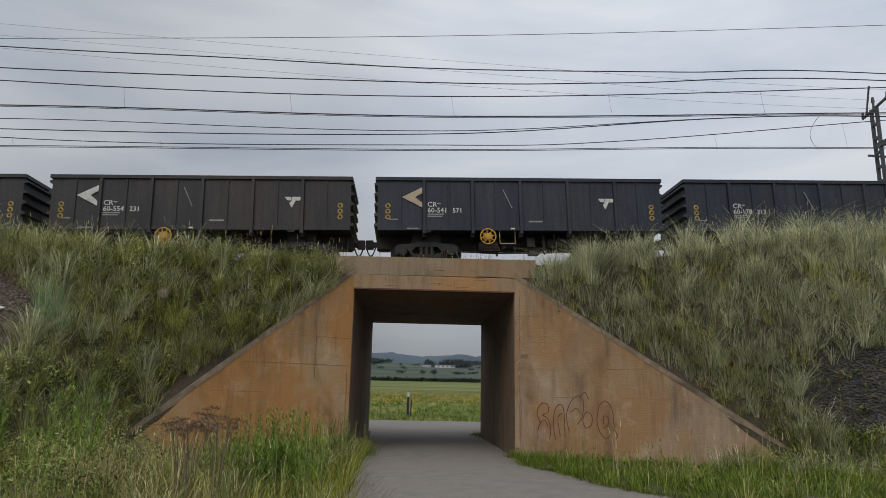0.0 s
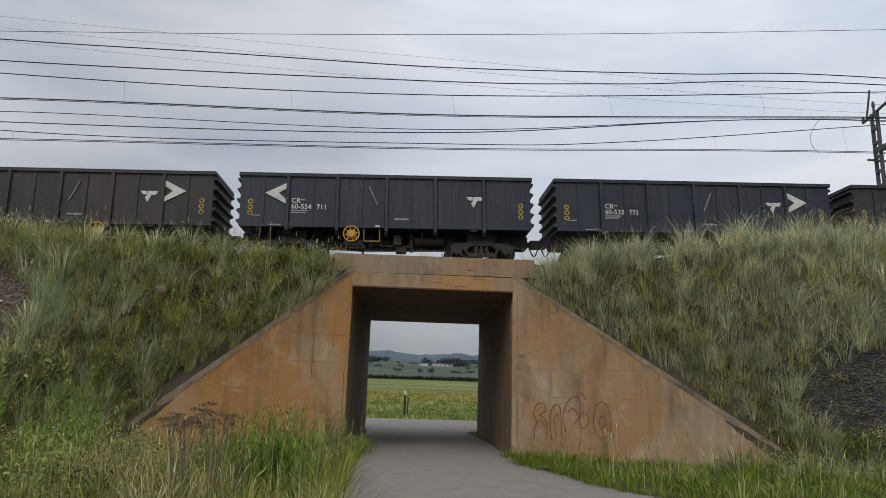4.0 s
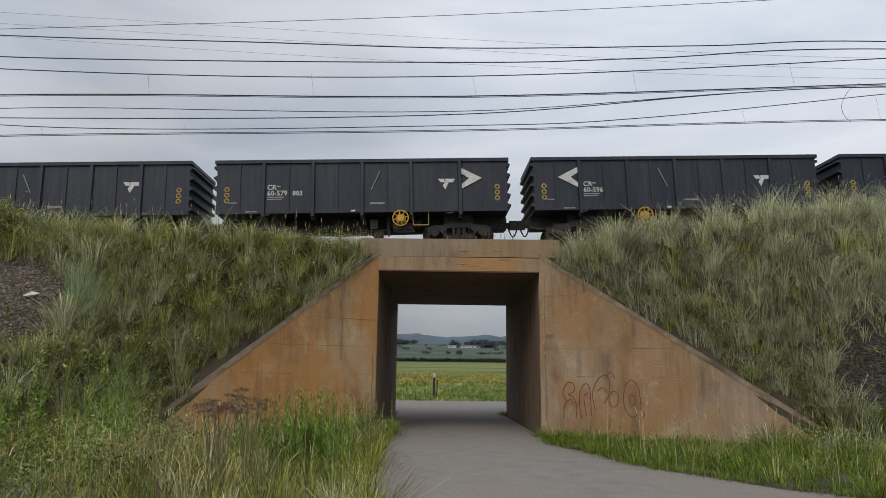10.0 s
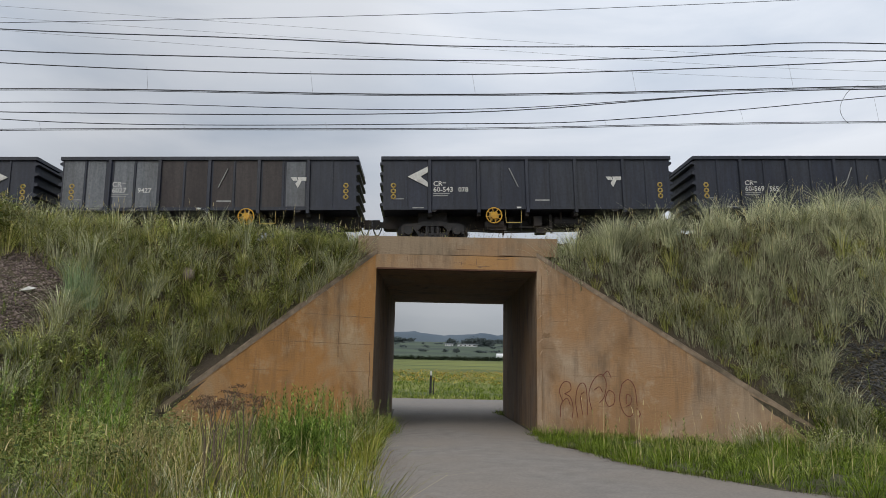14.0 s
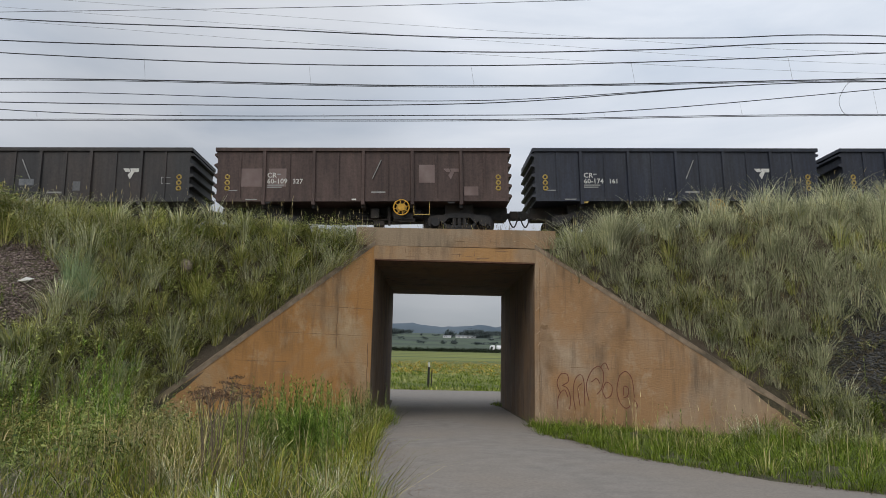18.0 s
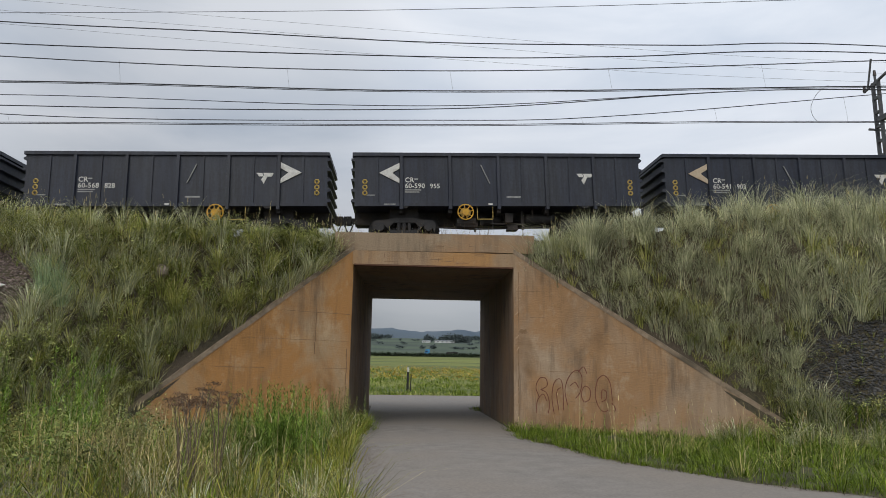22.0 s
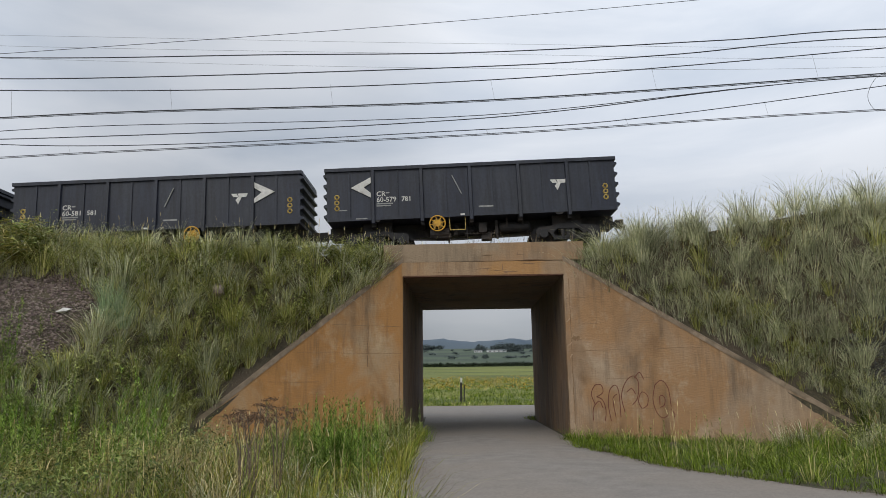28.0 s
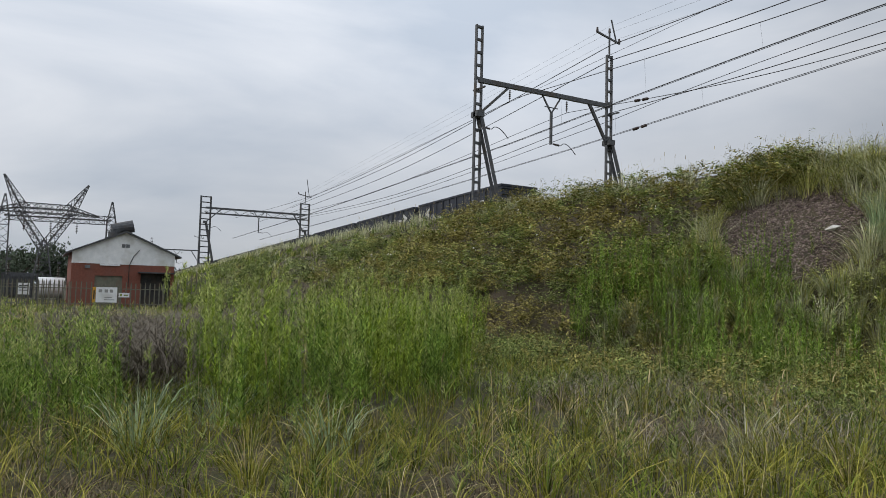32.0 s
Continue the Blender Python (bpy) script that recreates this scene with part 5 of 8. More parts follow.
def off_wall(p, gap=0.2):
    """Leave the copings of the wing walls clear."""
    keep = np.ones(len(p), bool)
    for a, d, n, length in WING_LINES:
        q = p[:, :2] - np.array(a)
        u, far = q @ np.array(d), q @ np.array(n)
        keep &= ~((u > 0.1) & (u < length + 0.3) & (far < gap * np.clip(u / 1.6, 0.75, 1)))
    return p[keep]


def fronds(base, length, heading, rise, droop, count, leaf, sag=0.35):
    """Arching sprays: two rows of narrow leaflets along each curved stem."""
    n = len(base)
    d = np.stack([np.cos(heading), np.sin(heading), 0 * heading], -1)
    side = np.stack([-np.sin(heading), np.cos(heading), 0 * heading], -1)
    t = np.broadcast_to(np.linspace(0.12, 1.0, count), (n, count)) + rng.uniform(-0.03, 0.03, (n, count))
    up = np.array((0, 0, 1.0))
    stem = base[:, None] + d[:, None] * (length[:, None] * np.cos(rise)[:, None] * t)[..., None] + up * (length[:, None] * (np.sin(rise)[:, None] * t - droop[:, None] * t * t))[..., None]
    hand_of = np.where(np.arange(count) % 2, 1.0, -1.0)[None, :, None]
    size = (leaf * (1.15 - 0.65 * t) * rng.uniform(0.7, 1.3, (n, count)))[..., None]
    out = side[:, None] * hand_of + d[:, None] * 0.55 + rng.normal(0, 0.25, (n, count, 3))
    out[..., 2] -= sag
    out /= np.linalg.norm(out, axis=-1)[..., None]
    wide = np.cross(out, up) * rng.choice((0.7, 1.0), (n, count, 1)) + up * rng.uniform(-0.5, 0.5, (n, count, 1))
    tip, mid = stem + out * size, stem + out * size * 0.45
    p = np.stack([stem, mid + wide * size * 0.2, tip, mid - wide * size * 0.2], 2).reshape(-1, 3)
    tr = (np.arange(n * count)[:, None, None] * 4 + np.array(((0, 1, 2), (0, 2, 3)))[None]).reshape(-1, 3)
    w = blades(base, length * np.sin(rise), length * np.cos(rise) / np.maximum(length * np.sin(rise), 0.05), 0.006, droop / np.maximum(np.sin(rise), 0.2), heading, 2)
    return join([(p, tr), w])


def mounds(centres, size, canes, count, leaf, rise=(0.5, 1.35), droop=(0.35, 0.8)):
    """Bushes of arching sprays that spread from a crown."""
    idx = np.repeat(np.arange(len(centres)), canes)
    n = len(idx)
    s = (size * rng.uniform(0.6, 1.25, len(centres)))[idx]
    base = centres[idx] + np.stack([rng.normal(0, 0.25, n) * s, rng.normal(0, 0.25, n) * s, rng.uniform(-0.05, 0.35, n) * s], -1)
    return fronds(base, s * rng.uniform(0.55, 1.2, n), rng.uniform(0, 2 * np.pi, n), rng.uniform(*rise, n), rng.uniform(*droop, n), count, leaf)


# west bank beside the underpass: tufts of fine grass and small leafy herbs over dead thatch
thatch, green, olive, straw, lush, blue, herbs, grey = [], [], [], [], [], [], [], []
c = off_wall(clear_of(scatter(1400, -14, -1.7), BARE[:2]), 0.5)
thatch.append(tussocks(c, 8, 0.3, 0.36, 1.1, 0.018, 0.75, (0.1, -0.4)))
c = spaced(off_wall(clear_of(scatter(5000, -13, -1.75, 0.03, 1.0), BARE[:2]), 0.16), 0.38)
kind = rng.uniform(0, 1, len(c)) * 0.6 + 0.4 * (0.5 + 0.5 * hum(c[:, 0], c[:, 2] * 1.5, 1.3, 2.0))
tufts = c[kind < 0.66]
olive.append(tussocks(tufts, 50, 0.16, 1.08, 0.6, 0.013, 0.36, (0.03, -0.2), 3))
green.append(tussocks(tufts, 52, 0.22, 0.92, 0.7, 0.013, 0.4, (0.03, -0.2), 3))
grey.append(tussocks(tufts[::2], 16, 0.2, 0.5, 1.2, 0.01, 1.1, (0.0, -0.3), 3))
herbs.append(mounds(c[kind >= 0.47] + np.array((0, 0, 0.06)), 0.74, 16, 13, 0.12, (0.9, 1.5), (0.1, 0.45)))
green.append(tussocks(c[(kind >= 0.52) & (kind < 0.8)], 34, 0.2, 0.75, 0.65, 0.014, 0.4, (0.03, -0.2), 3))
lush.append(tussocks(c[kind > 0.68], 26, 0.18, 0.75, 0.55, 0.013, 0.35, (0.03, -0.15), 3))
straw.append(tussocks(c[::4], 14, 0.16, 1.05, 0.6, 0.008, 0.4, (0, -0.3), 3))
c = spaced(off_wall(scatter(420, -13, -1.7, 0.9, 1.03), 0.15), 0.36)
olive.append(tussocks(c[::2], 70, 0.13, 0.92, 0.45, 0.013, 0.24, None, 3))
green.append(tussocks(c[1::2], 50, 0.16, 0.8, 0.5, 0.013, 0.25, None, 3))
herbs.append(mounds(np.concatenate([scatter(60, -8, -1.9, 0.88, 1.02), scatter(50, -13, -8, 0.8, 1.02)]), 0.62, 14, 12, 0.09, (0.9, 1.5), (0.05, 0.35)))
c = spaced(off_wall(clear_of(scatter(500, -12.5, -2.2, 0.12, 0.95), BARE[:2]), 0.3), 1.05)
olive.append(tussocks(c[::2] + np.array((0, -0.1, 0.06)), 100, 0.18, 1.25, 0.7, 0.0135, 0.42, (0.0, -0.2), 3))
green.append(tussocks(c[1::2] + np.array((0, -0.1, 0.06)), 100, 0.18, 1.15, 0.75, 0.0135, 0.45, (0.0, -0.2), 3))
# lusher growth low on the bank and at its foot
c = spaced(np.concatenate([scatter(110, -9.4, -6.9, 0.0, 0.34), between(90, -9.5, -6.2, ((-9.5, 13.2), (-6.2, 14.8)), ((-9.5, 14.8), (-6.2, 17.2)))]), 0.5)
herbs.append(mounds(c[::2] + np.array((0, -0.05, 0.1)), 0.95, 20, 14, 0.13, (0.8, 1.5), (0.1, 0.5)))
green.append(tussocks(c[1::2], 60, 0.2, 1.05, 0.55, 0.013, 0.3, (0.0, -0.15), 3))
blue.append(tussocks(c[::5], 70, 0.2, 1.0, 0.5, 0.012, 0.28, (0.0, -0.15), 3))
# tufts that close over the low ends of the wing walls
c = np.concatenate([scatter(44, 7.8, 10.6, 0.04, 0.2, False), scatter(36, -7.6, -5.9, 0.05, 0.2)])
olive.append(tussocks(c[::2], 40, 0.15, 0.62, 0.8, 0.01, 0.55, (0.0, -0.25), 3))
green.append(tussocks(c[1::2], 40, 0.15, 0.6, 0.8, 0.01, 0.55, (0.0, -0.25), 3))
herbs.append(mounds(c[::3], 0.5, 12, 12, 0.09, (0.5, 1.3), (0.2, 0.6)))
# leafy growth behind both ends of the parapet
c = np.stack([np.concatenate([rng.uniform(-3.2, -1.95, 26), rng.uniform(3.75, 5.2, 30)]), rng.uniform(20.9, 21.6, 56), np.full(56, 5.35)], -1)
herbs.append(mounds(c, 0.62, 16, 13, 0.085, (0.9, 1.5), (0.05, 0.35)))
# a few dead tufts hang over the copings of both wing walls
for toe, crest, x0, x1 in ((L_TOE, L_CREST, -6.7, -2.3), (R_TOE, R_CREST, 4.3, 9.8)):
    c = off_wall(slope(toe, crest, rng.uniform(x0, x1, 260), rng.uniform(0.1, 0.42, 260)), 0.24)
    thatch.append(tussocks(c[::2], 22, 0.1, 0.4, 0.7, 0.013, 0.7, (0, -0.2)))
    olive.append(tussocks(c[1::4], 34, 0.1, 0.6, 0.8, 0.011, 0.55, (0, -0.2), 3))
    green.append(tussocks(c[3::4], 34, 0.1, 0.55, 0.8, 0.011, 0.55, (0, -0.2), 3))
    grey.append(tussocks(c[::9], 18, 0.08, 0.5, 0.9, 0.01, 1.2, (0, -0.3), 3))
    herbs.append(mounds(c[2::8], 0.45, 11, 11, 0.09, (0.6, 1.4), (0.2, 0.6)))
c = np.array([slope(L_TOE, L_CREST, np.array(x), np.array(v)) for x, v in ((-8.75, 0.6), (-8.6, 0.54), (-8.95, 0.55), (-9.0, 0.62))])
blue.append(tussocks(c, 210, 0.24, 1.05, 0.4, 0.011, 0.14, None, 3))

# east bank: domes of long weeping pale grass with grey dead skirts and dark gaps
c = off_wall(clear_of(scatter(1400, 3.7, 22, 0.0, 1.0, False), BARE[2:]), 0.5)
thatch.append(tussocks(c, 8, 0.3, 0.36, 1.0, 0.018, 0.75, (-0.1, -0.5)))
c = spaced(off_wall(clear_of(scatter(9000, 3.8, 21, 0.04, 0.97, False), BARE[2:]), 0.16), 0.32)
c = patchy(c, 1.5, 4.0, -0.72)
kind = rng.uniform(0, 1, len(c))
olive.append(tussocks(c[kind < 0.84], 66, 0.22, 1.05, 0.7, 0.0112, 0.44, (-0.03, -0.22), 3))
grey.append(tussocks(c[::3], 30, 0.22, 0.6, 1.2, 0.01, 1.1, (-0.03, -0.3), 3))
green.append(tussocks(c[kind >= 0.84], 60, 0.2, 0.95, 0.6, 0.013, 0.4, (-0.05, -0.2), 3))
herbs.append(mounds(c[kind > 0.94], 0.5, 12, 12, 0.09))
straw.append(tussocks(c[::5], 12, 0.14, 1.15, 0.65, 0.008, 0.42, (-0.1, -0.3)))
c = np.concatenate([spaced(scatter(420, 4.7, 23, 0.9, 1.04, False), 0.4), scatter(26, 4.7, 7.4, 0.85, 1.02, False)])
olive.append(tussocks(c, 100, 0.15, 1.12, 0.5, 0.0115, 0.26, None, 3))

c = spaced(off_wall(clear_of(scatter(900, 4.2, 20, 0.12, 0.97, False), BARE[2:]), 0.3), 1.0)
olive.append(tussocks(c + np.array((0, -0.1, 0.08)), 120, 0.2, 1.3, 0.75, 0.0125, 0.45, (-0.03, -0.2), 3))
# west bank further off and its foot
c = scatter(1500, -62, -13, 0.0, 1.0)
thatch.append(tussocks(c, 8, 0.35, 0.38, 0.9, 0.026, 0.5, (0.0, -0.3)))
c = scatter(1500, -100, -25, 0.1, 1.0)
green.append(tussocks(c[:350], 20, 0.3, 0.6, 0.5, 0.024, 0.3, (0, -0.15)))
lush.append(tussocks(c[350:], 20, 0.3, 0.55, 0.5, 0.024, 0.3, (0, -0.15)))
c = np.concatenate([scatter(160, -100, -27, 0.3, 1.02), scatter(110, -27, -12.5, 0.9, 1.03)])
olive.append(tussocks(c, 24, 0.26, 0.62, 0.45, 0.022, 0.25, (0, -0.15)))
olive.append(tussocks(scatter(260, -110, -30, 0.9, 1.03), 26, 0.3, 0.75, 0.4, 0.028, 0.2))

# rough grass before the bank: ragged tufts with brown gaps
meadow = []
BROWN = [(-5.7, 6.8, 0, 0.9), (-7.4, 9.2, 0, 1.1), (-4.7, 3.0, 0, 0.6), (-8.3, 7.4, 0, 0.7), (-9.8, 10.6, 0, 0.9), (-6.0, 0.2, 0, 0.5)]
CLEAR = [(-2.05, 12.6, 0, 0.9), (-2.8, 9.7, 0, 0.5)]
c = spaced(clear_of(on_ground(3200, -9.5, -0.4, 6.5, 20), CLEAR + BROWN), 0.32)
scrubby = (c[:, 0] < -4.4) & (c[:, 1] > 7.6)
scrub, c = c[scrubby], c[~scrubby]
lush.append(tussocks(scrub[::2], 30, 0.17, 0.75, 0.6, 0.011, 0.38, None, 3))
meadow.append(tussocks(scrub[1::3], 30, 0.17, 0.8, 0.65, 0.011, 0.4, None, 3))
straw.append(tussocks(scrub[::7], 20, 0.15, 0.95, 0.6, 0.007, 0.42, None, 3))
kind = rng.uniform(0, 1, len(c))
meadow.append(tussocks(c[kind < 0.45], 36, 0.17, 0.85, 0.6, 0.011, 0.38, None, 3))
lush.append(tussocks(c[(kind >= 0.4) & (kind < 0.85)], 34, 0.17, 0.75, 0.55, 0.011, 0.36, None, 3))
straw.append(tussocks(c[kind > 0.66], 20, 0.15, 1.0, 0.6, 0.006, 0.42, None, 3))
olive.append(tussocks(c[kind > 0.84], 34, 0.14, 0.95, 0.6, 0.0085, 0.42, None, 3))
c = between(70, -5.2, -2.5, ((-5.2, 9.5), (-2.5, 8.6)), ((-5.2, 14.5), (-2.5, 14.8)))
straw.append(tussocks(c, 26, 0.2, 1.1, 0.45, 0.006, 0.35, None, 3))
# nearer the camera the same growth, finer
c = clear_of(on_ground(5200, -9.5, -1.6, -5, 7.5), BROWN)
c = spaced(c[np.hypot(c[:, 0], c[:, 1]) < 8.2], 0.25)
kind = rng.uniform(0, 1, len(c)) + 0.25 * hum(c[:, 0], c[:, 1], 0.9, 3.0)
meadow.append(tussocks(c[(kind < 0.6) | (kind > 0.86)], 30, 0.14, 0.62, 0.75, 0.0095, 0.42, None, 3))
lush.append(tussocks(c[(kind >= 0.5) & (kind < 0.78)], 28, 0.13, 0.58, 0.7, 0.0095, 0.4, None, 3))
straw.append(tussocks(c[kind > 0.8], 12, 0.14, 0.66, 0.8, 0.0062, 0.45, None, 3))
straw.append(tussocks(spaced(c, 1.4), 30, 0.09, 0.75, 0.7, 0.007, 0.4, None, 4))
meadow.append(tussocks(spaced(c, 1.1), 22, 0.07, 0.85, 0.75, 0.011, 0.4, None, 4))
thatch.append(tussocks(c[::2], 22, 0.22, 0.32, 1.2, 0.006, 0.7))
c = clear_of(on_ground(2600, -14, -6, -8, 11.5), BROWN)
c = spaced(c[np.hypot(c[:, 0], c[:, 1]) >= 8.2], 0.36)
kind = rng.uniform(0, 1, len(c))
meadow.append(tussocks(c[kind < 0.5], 40, 0.18, 0.7, 0.65, 0.01, 0.4, None, 3))
lush.append(tussocks(c[(kind >= 0.5) & (kind < 0.8)], 40, 0.16, 0.7, 0.65, 0.009, 0.42, None, 3))
straw.append(tussocks(c[kind > 0.82], 22, 0.16, 0.75, 0.7, 0.008, 0.45, None, 3))
thatch.append(tussocks(on_ground(700, -14, -2.0, -8, 13), 18, 0.3, 0.34, 1.1, 0.01, 0.7))
c = np.concatenate([np.array(b[:3]) + np.stack([rng.normal(0, b[3] * 0.5, 26), rng.normal(0, b[3] * 0.5, 26), np.zeros(26)], -1) for b in BROWN])
thatch.append(tussocks(c, 34, 0.25, 0.42, 1.1, 0.007, 0.75))
c = spaced(on_ground(1100, -32, -14, -9, 10), 0.75)
meadow.append(tussocks(c, 30, 0.22, 0.7, 0.6, 0.018, 0.38, None, 2))
straw.append(tussocks(c[::4], 18, 0.2, 0.8, 0.6, 0.014, 0.4))
stuff("meadow_grass", meadow, M_meadow, "tall ragged green grass before the bank", "grass")
c = on_ground(1500, -75, -28, -22, 10)
lush.append(tussocks(c[:700], 10, 0.35, 0.55, 0.45, 0.034, 0.3))
straw.append(tussocks(c[700:1000], 14, 0.35, 0.55, 0.45, 0.03, 0.3))
green.append(tussocks(c[1000:], 16, 0.35, 0.6, 0.45, 0.034, 0.3))
blue.append(tussocks(np.array([(-8.2, 1.9, 0.0), (-8.9, 1.2, 0.0), (-7.6, 0.9, 0.0), (-6.6, 2.6, 0.0)]), 60, 0.2, 0.85, 0.6, 0.013, 0.3, None, 3))
# verge between the lane and the east wing wall
c = spaced(on_ground(3000, 3.1, 16, 7, 20.6), 0.22)
kind = rng.uniform(0, 1, len(c))
lush.append(tussocks(c, 44, 0.16, 0.42, 0.75, 0.0105, 0.42))
c = spaced(c[kind < 0.5], 0.42)
lush.append(tussocks(c, 30, 0.12, 0.58, 0.55, 0.0105, 0.38, None, 3))
straw.append(tussocks(c[::2], 10, 0.12, 0.72, 0.5, 0.007, 0.35))
green.append(tussocks(c[::4], 30, 0.12, 0.55, 0.55, 0.011, 0.35))
thatch.append(tussocks(c[1::3], 16, 0.2, 0.3, 1.0, 0.01, 0.7))
q = rng.uniform(7.5, 20, 260)
c = np.stack([np.interp(q, [p[0] for p in ROAD_R[::-1]], [p[1] for p in ROAD_R[::-1]]) + rng.uniform(-0.12, 0.25, 260), q, 0 * q + 0.02], -1)
thatch.append(tussocks(c, 16, 0.2, 0.14, 1.6, 0.011, 0.8))
lush.append(tussocks(c[::2], 18, 0.14, 0.26, 0.9, 0.01, 0.5))
c = np.concatenate([between(34, 8.0, 11.2, ((8.0, 16.8), (11.2, 15.2)), ((8.0, 17.9), (11.2, 16.4))), between(24, -8.2, -5.8, ((-8.2, 15.0), (-5.8, 16.6)), ((-8.2, 16.2), (-5.8, 17.6)))])
lush.append(tussocks(c[::2], 44, 0.16, 0.8, 0.5, 0.012, 0.32, None, 3))
olive.append(tussocks(c[1::2], 44, 0.16, 0.85, 0.6, 0.011, 0.38, None, 3))
herbs.append(mounds(c[::3], 0.7, 16, 13, 0.1, (0.7, 1.4), (0.2, 0.6)))
# rank growth along the foot of the east bank, and a few tufts on the gravel
c = np.concatenate([scatter(150, 9.9, 17, 0.0, 0.1, False), between(60, 9.9, 17, ((9.9, 16.8), (12, 15.2), (17, 12.9)), ((9.9, 17.4), (12, 15.8), (17, 13.5)))])
lush.append(tussocks(c[::2], 40, 0.16, 0.75, 0.5, 0.012, 0.3, None, 3))
olive.append(tussocks(c[1::2], 44, 0.16, 0.8, 0.55, 0.012, 0.35, None, 3))
herbs.append(mounds(c[::3], 0.6, 14, 13, 0.085, (0.6, 1.4), (0.2, 0.6)))
c = spaced(scatter(60, 10.0, 14.5, 0.1, 0.6, False), 0.6)
herbs.append(mounds(c[1::2], 0.42, 12, 12, 0.085, (0.5, 1.3), (0.2, 0.6)))
thatch.append(tussocks(c, 30, 0.25, 0.4, 0.9, 0.012, 0.6))
green.append(tussocks(c[::2], 26, 0.14, 0.5, 0.6, 0.013, 0.35))
# along the lane's west edge, and tufts inside the far mouth
q = rng.uniform(6, 20.5, 200)
c = np.stack([np.interp(q, [p[0] for p in ROAD_L[::-1]], [p[1] for p in ROAD_L[::-1]]) - rng.uniform(-0.05, 0.4, 200), q, 0 * q], -1)
green.append(tussocks(c, 24, 0.14, 0.3, 0.8, 0.009, 0.35))
c = np.stack([rng.normal(-1.15, 0.14, 34), rng.uniform(18.2, 21.8, 34), np.zeros(34)], -1)
lush.append(tussocks(c, 26, 0.14, 0.6, 0.4, 0.011, 0.25))
herbs.append(mounds(c[::2] - np.array((0.2, 0, 0)), 0.5, 12, 12, 0.08, (0.8, 1.5), (0.1, 0.4)))
c = np.stack([rng.normal(3.4, 0.08, 9), rng.uniform(29.6, 31.5, 9), np.zeros(9)], -1)
lush.append(tussocks(c, 20, 0.12, 0.42, 0.6, 0.014, 0.35))
# meadow seen through the underpass: a mown-looking verge, taller and patchy behind
x, y = rng.uniform(-14, 20, 2400), 47.4 + 50 * rng.uniform(0, 1, 2400) ** 1.6
c = np.stack([x, y, land_z(x, y)], -1)
lush.append(tussocks(c[:1300], 14, 0.4, 0.42, 0.45, 0.03, 0.25))
lush.append(tussocks(c[1300:2200], 12, 0.4, 0.45, 0.5, 0.03, 0.25))
green.append(tussocks(c[2200:], 10, 0.4, 0.55, 0.5, 0.03, 0.25))
# short weeds along the parapet
c = np.stack([rng.uniform(-2, 4, 90), np.full(90, 21.12), np.full(90, 5.6)], -1)
thatch.append(tussocks(c[:55], 4, 0.05, 0.72, 0.25, 0.012, 0.05))
green.append(tussocks(c[55:], 5, 0.06, 0.5, 0.3, 0.014, 0.05))

stuff("dead_thatch", thatch, M_thatch, "dead brown grass thatch on the banks", "grass")
stuff("dead_skirts", grey, M_grey, "grey-brown dead blades hanging round the tussocks", "grass")
stuff("grass", green, M_grass, "mid-green tussock grass on bank and verge", "grass")
stuff("pale_grass", olive, M_olive, "long pale olive grass weeping down the bank", "grass")
stuff("dry_grass", straw, M_straw, "dry straw-coloured grass stalks", "grass")
stuff("lush_grass", lush, M_lush, "lush bright green verge grass", "grass")
stuff("blue_grass", blue, M_bluish, "upright blue-green grass tussocks", "grass")
stuff("leafy_herbs", herbs, M_herb, "small leafy green herbs among the grass", "herbs")


def stalks(base, height, material, name, label, plume=0.16):
    """Thin flowering stalks with a narrow seed head."""
    n = len(base)
    h = height * rng.uniform(0.7, 1.25, n)
    lean = rng.uniform(0.02, 0.22, n)
    a = rng.uniform(0, 2 * np.pi, n)
    p1 = blades(base, h, lean, 0.006, 0.05, a)
    tip = base + np.stack([np.cos(a) * lean * h * 0.8, np.sin(a) * lean * h * 0.8, h * 0.82], -1)
    p2 = blades(tip, np.full(n, plume), lean * 2, 0.016, 0.1, a)
    return stuff(name, [p1, p2], material, label, "grass")


c = np.concatenate([scatter(260, -14, -1.8, 0.75, 1.02), scatter(520, 4.5, 24, 0.75, 1.04, False), scatter(120, -40, -14, 0.9, 1.02), on_ground(260, -9, -0.6, 8, 17), on_ground(90, -30, -2.5, -6, 9), on_ground(160, 4, 14, 10, 18)])
stalks(c, 1.05, M_straw, "seed_stalks", "thin dry seed stalks above the grass")


def bush_points(centre, rx, ry, rz, n):
    """Leaf places spread over the uneven outer part of a bush."""
    d = rng.normal(0, 1, (n, 3))
    d /= np.linalg.norm(d, axis=1)[:, None]
    r = (0.72 + 0.34 * hum(d[:, 0] * 3 + centre[0], d[:, 1] * 3 + d[:, 2] * 2, 1.4, centre[1])) * rng.uniform(0.45, 1.12, n)
    d[:, 2] = np.abs(d[:, 2]) * 1.1 - 0.15
    return np.array(centre) + d * r[:, None] * np.array((rx, ry, rz))


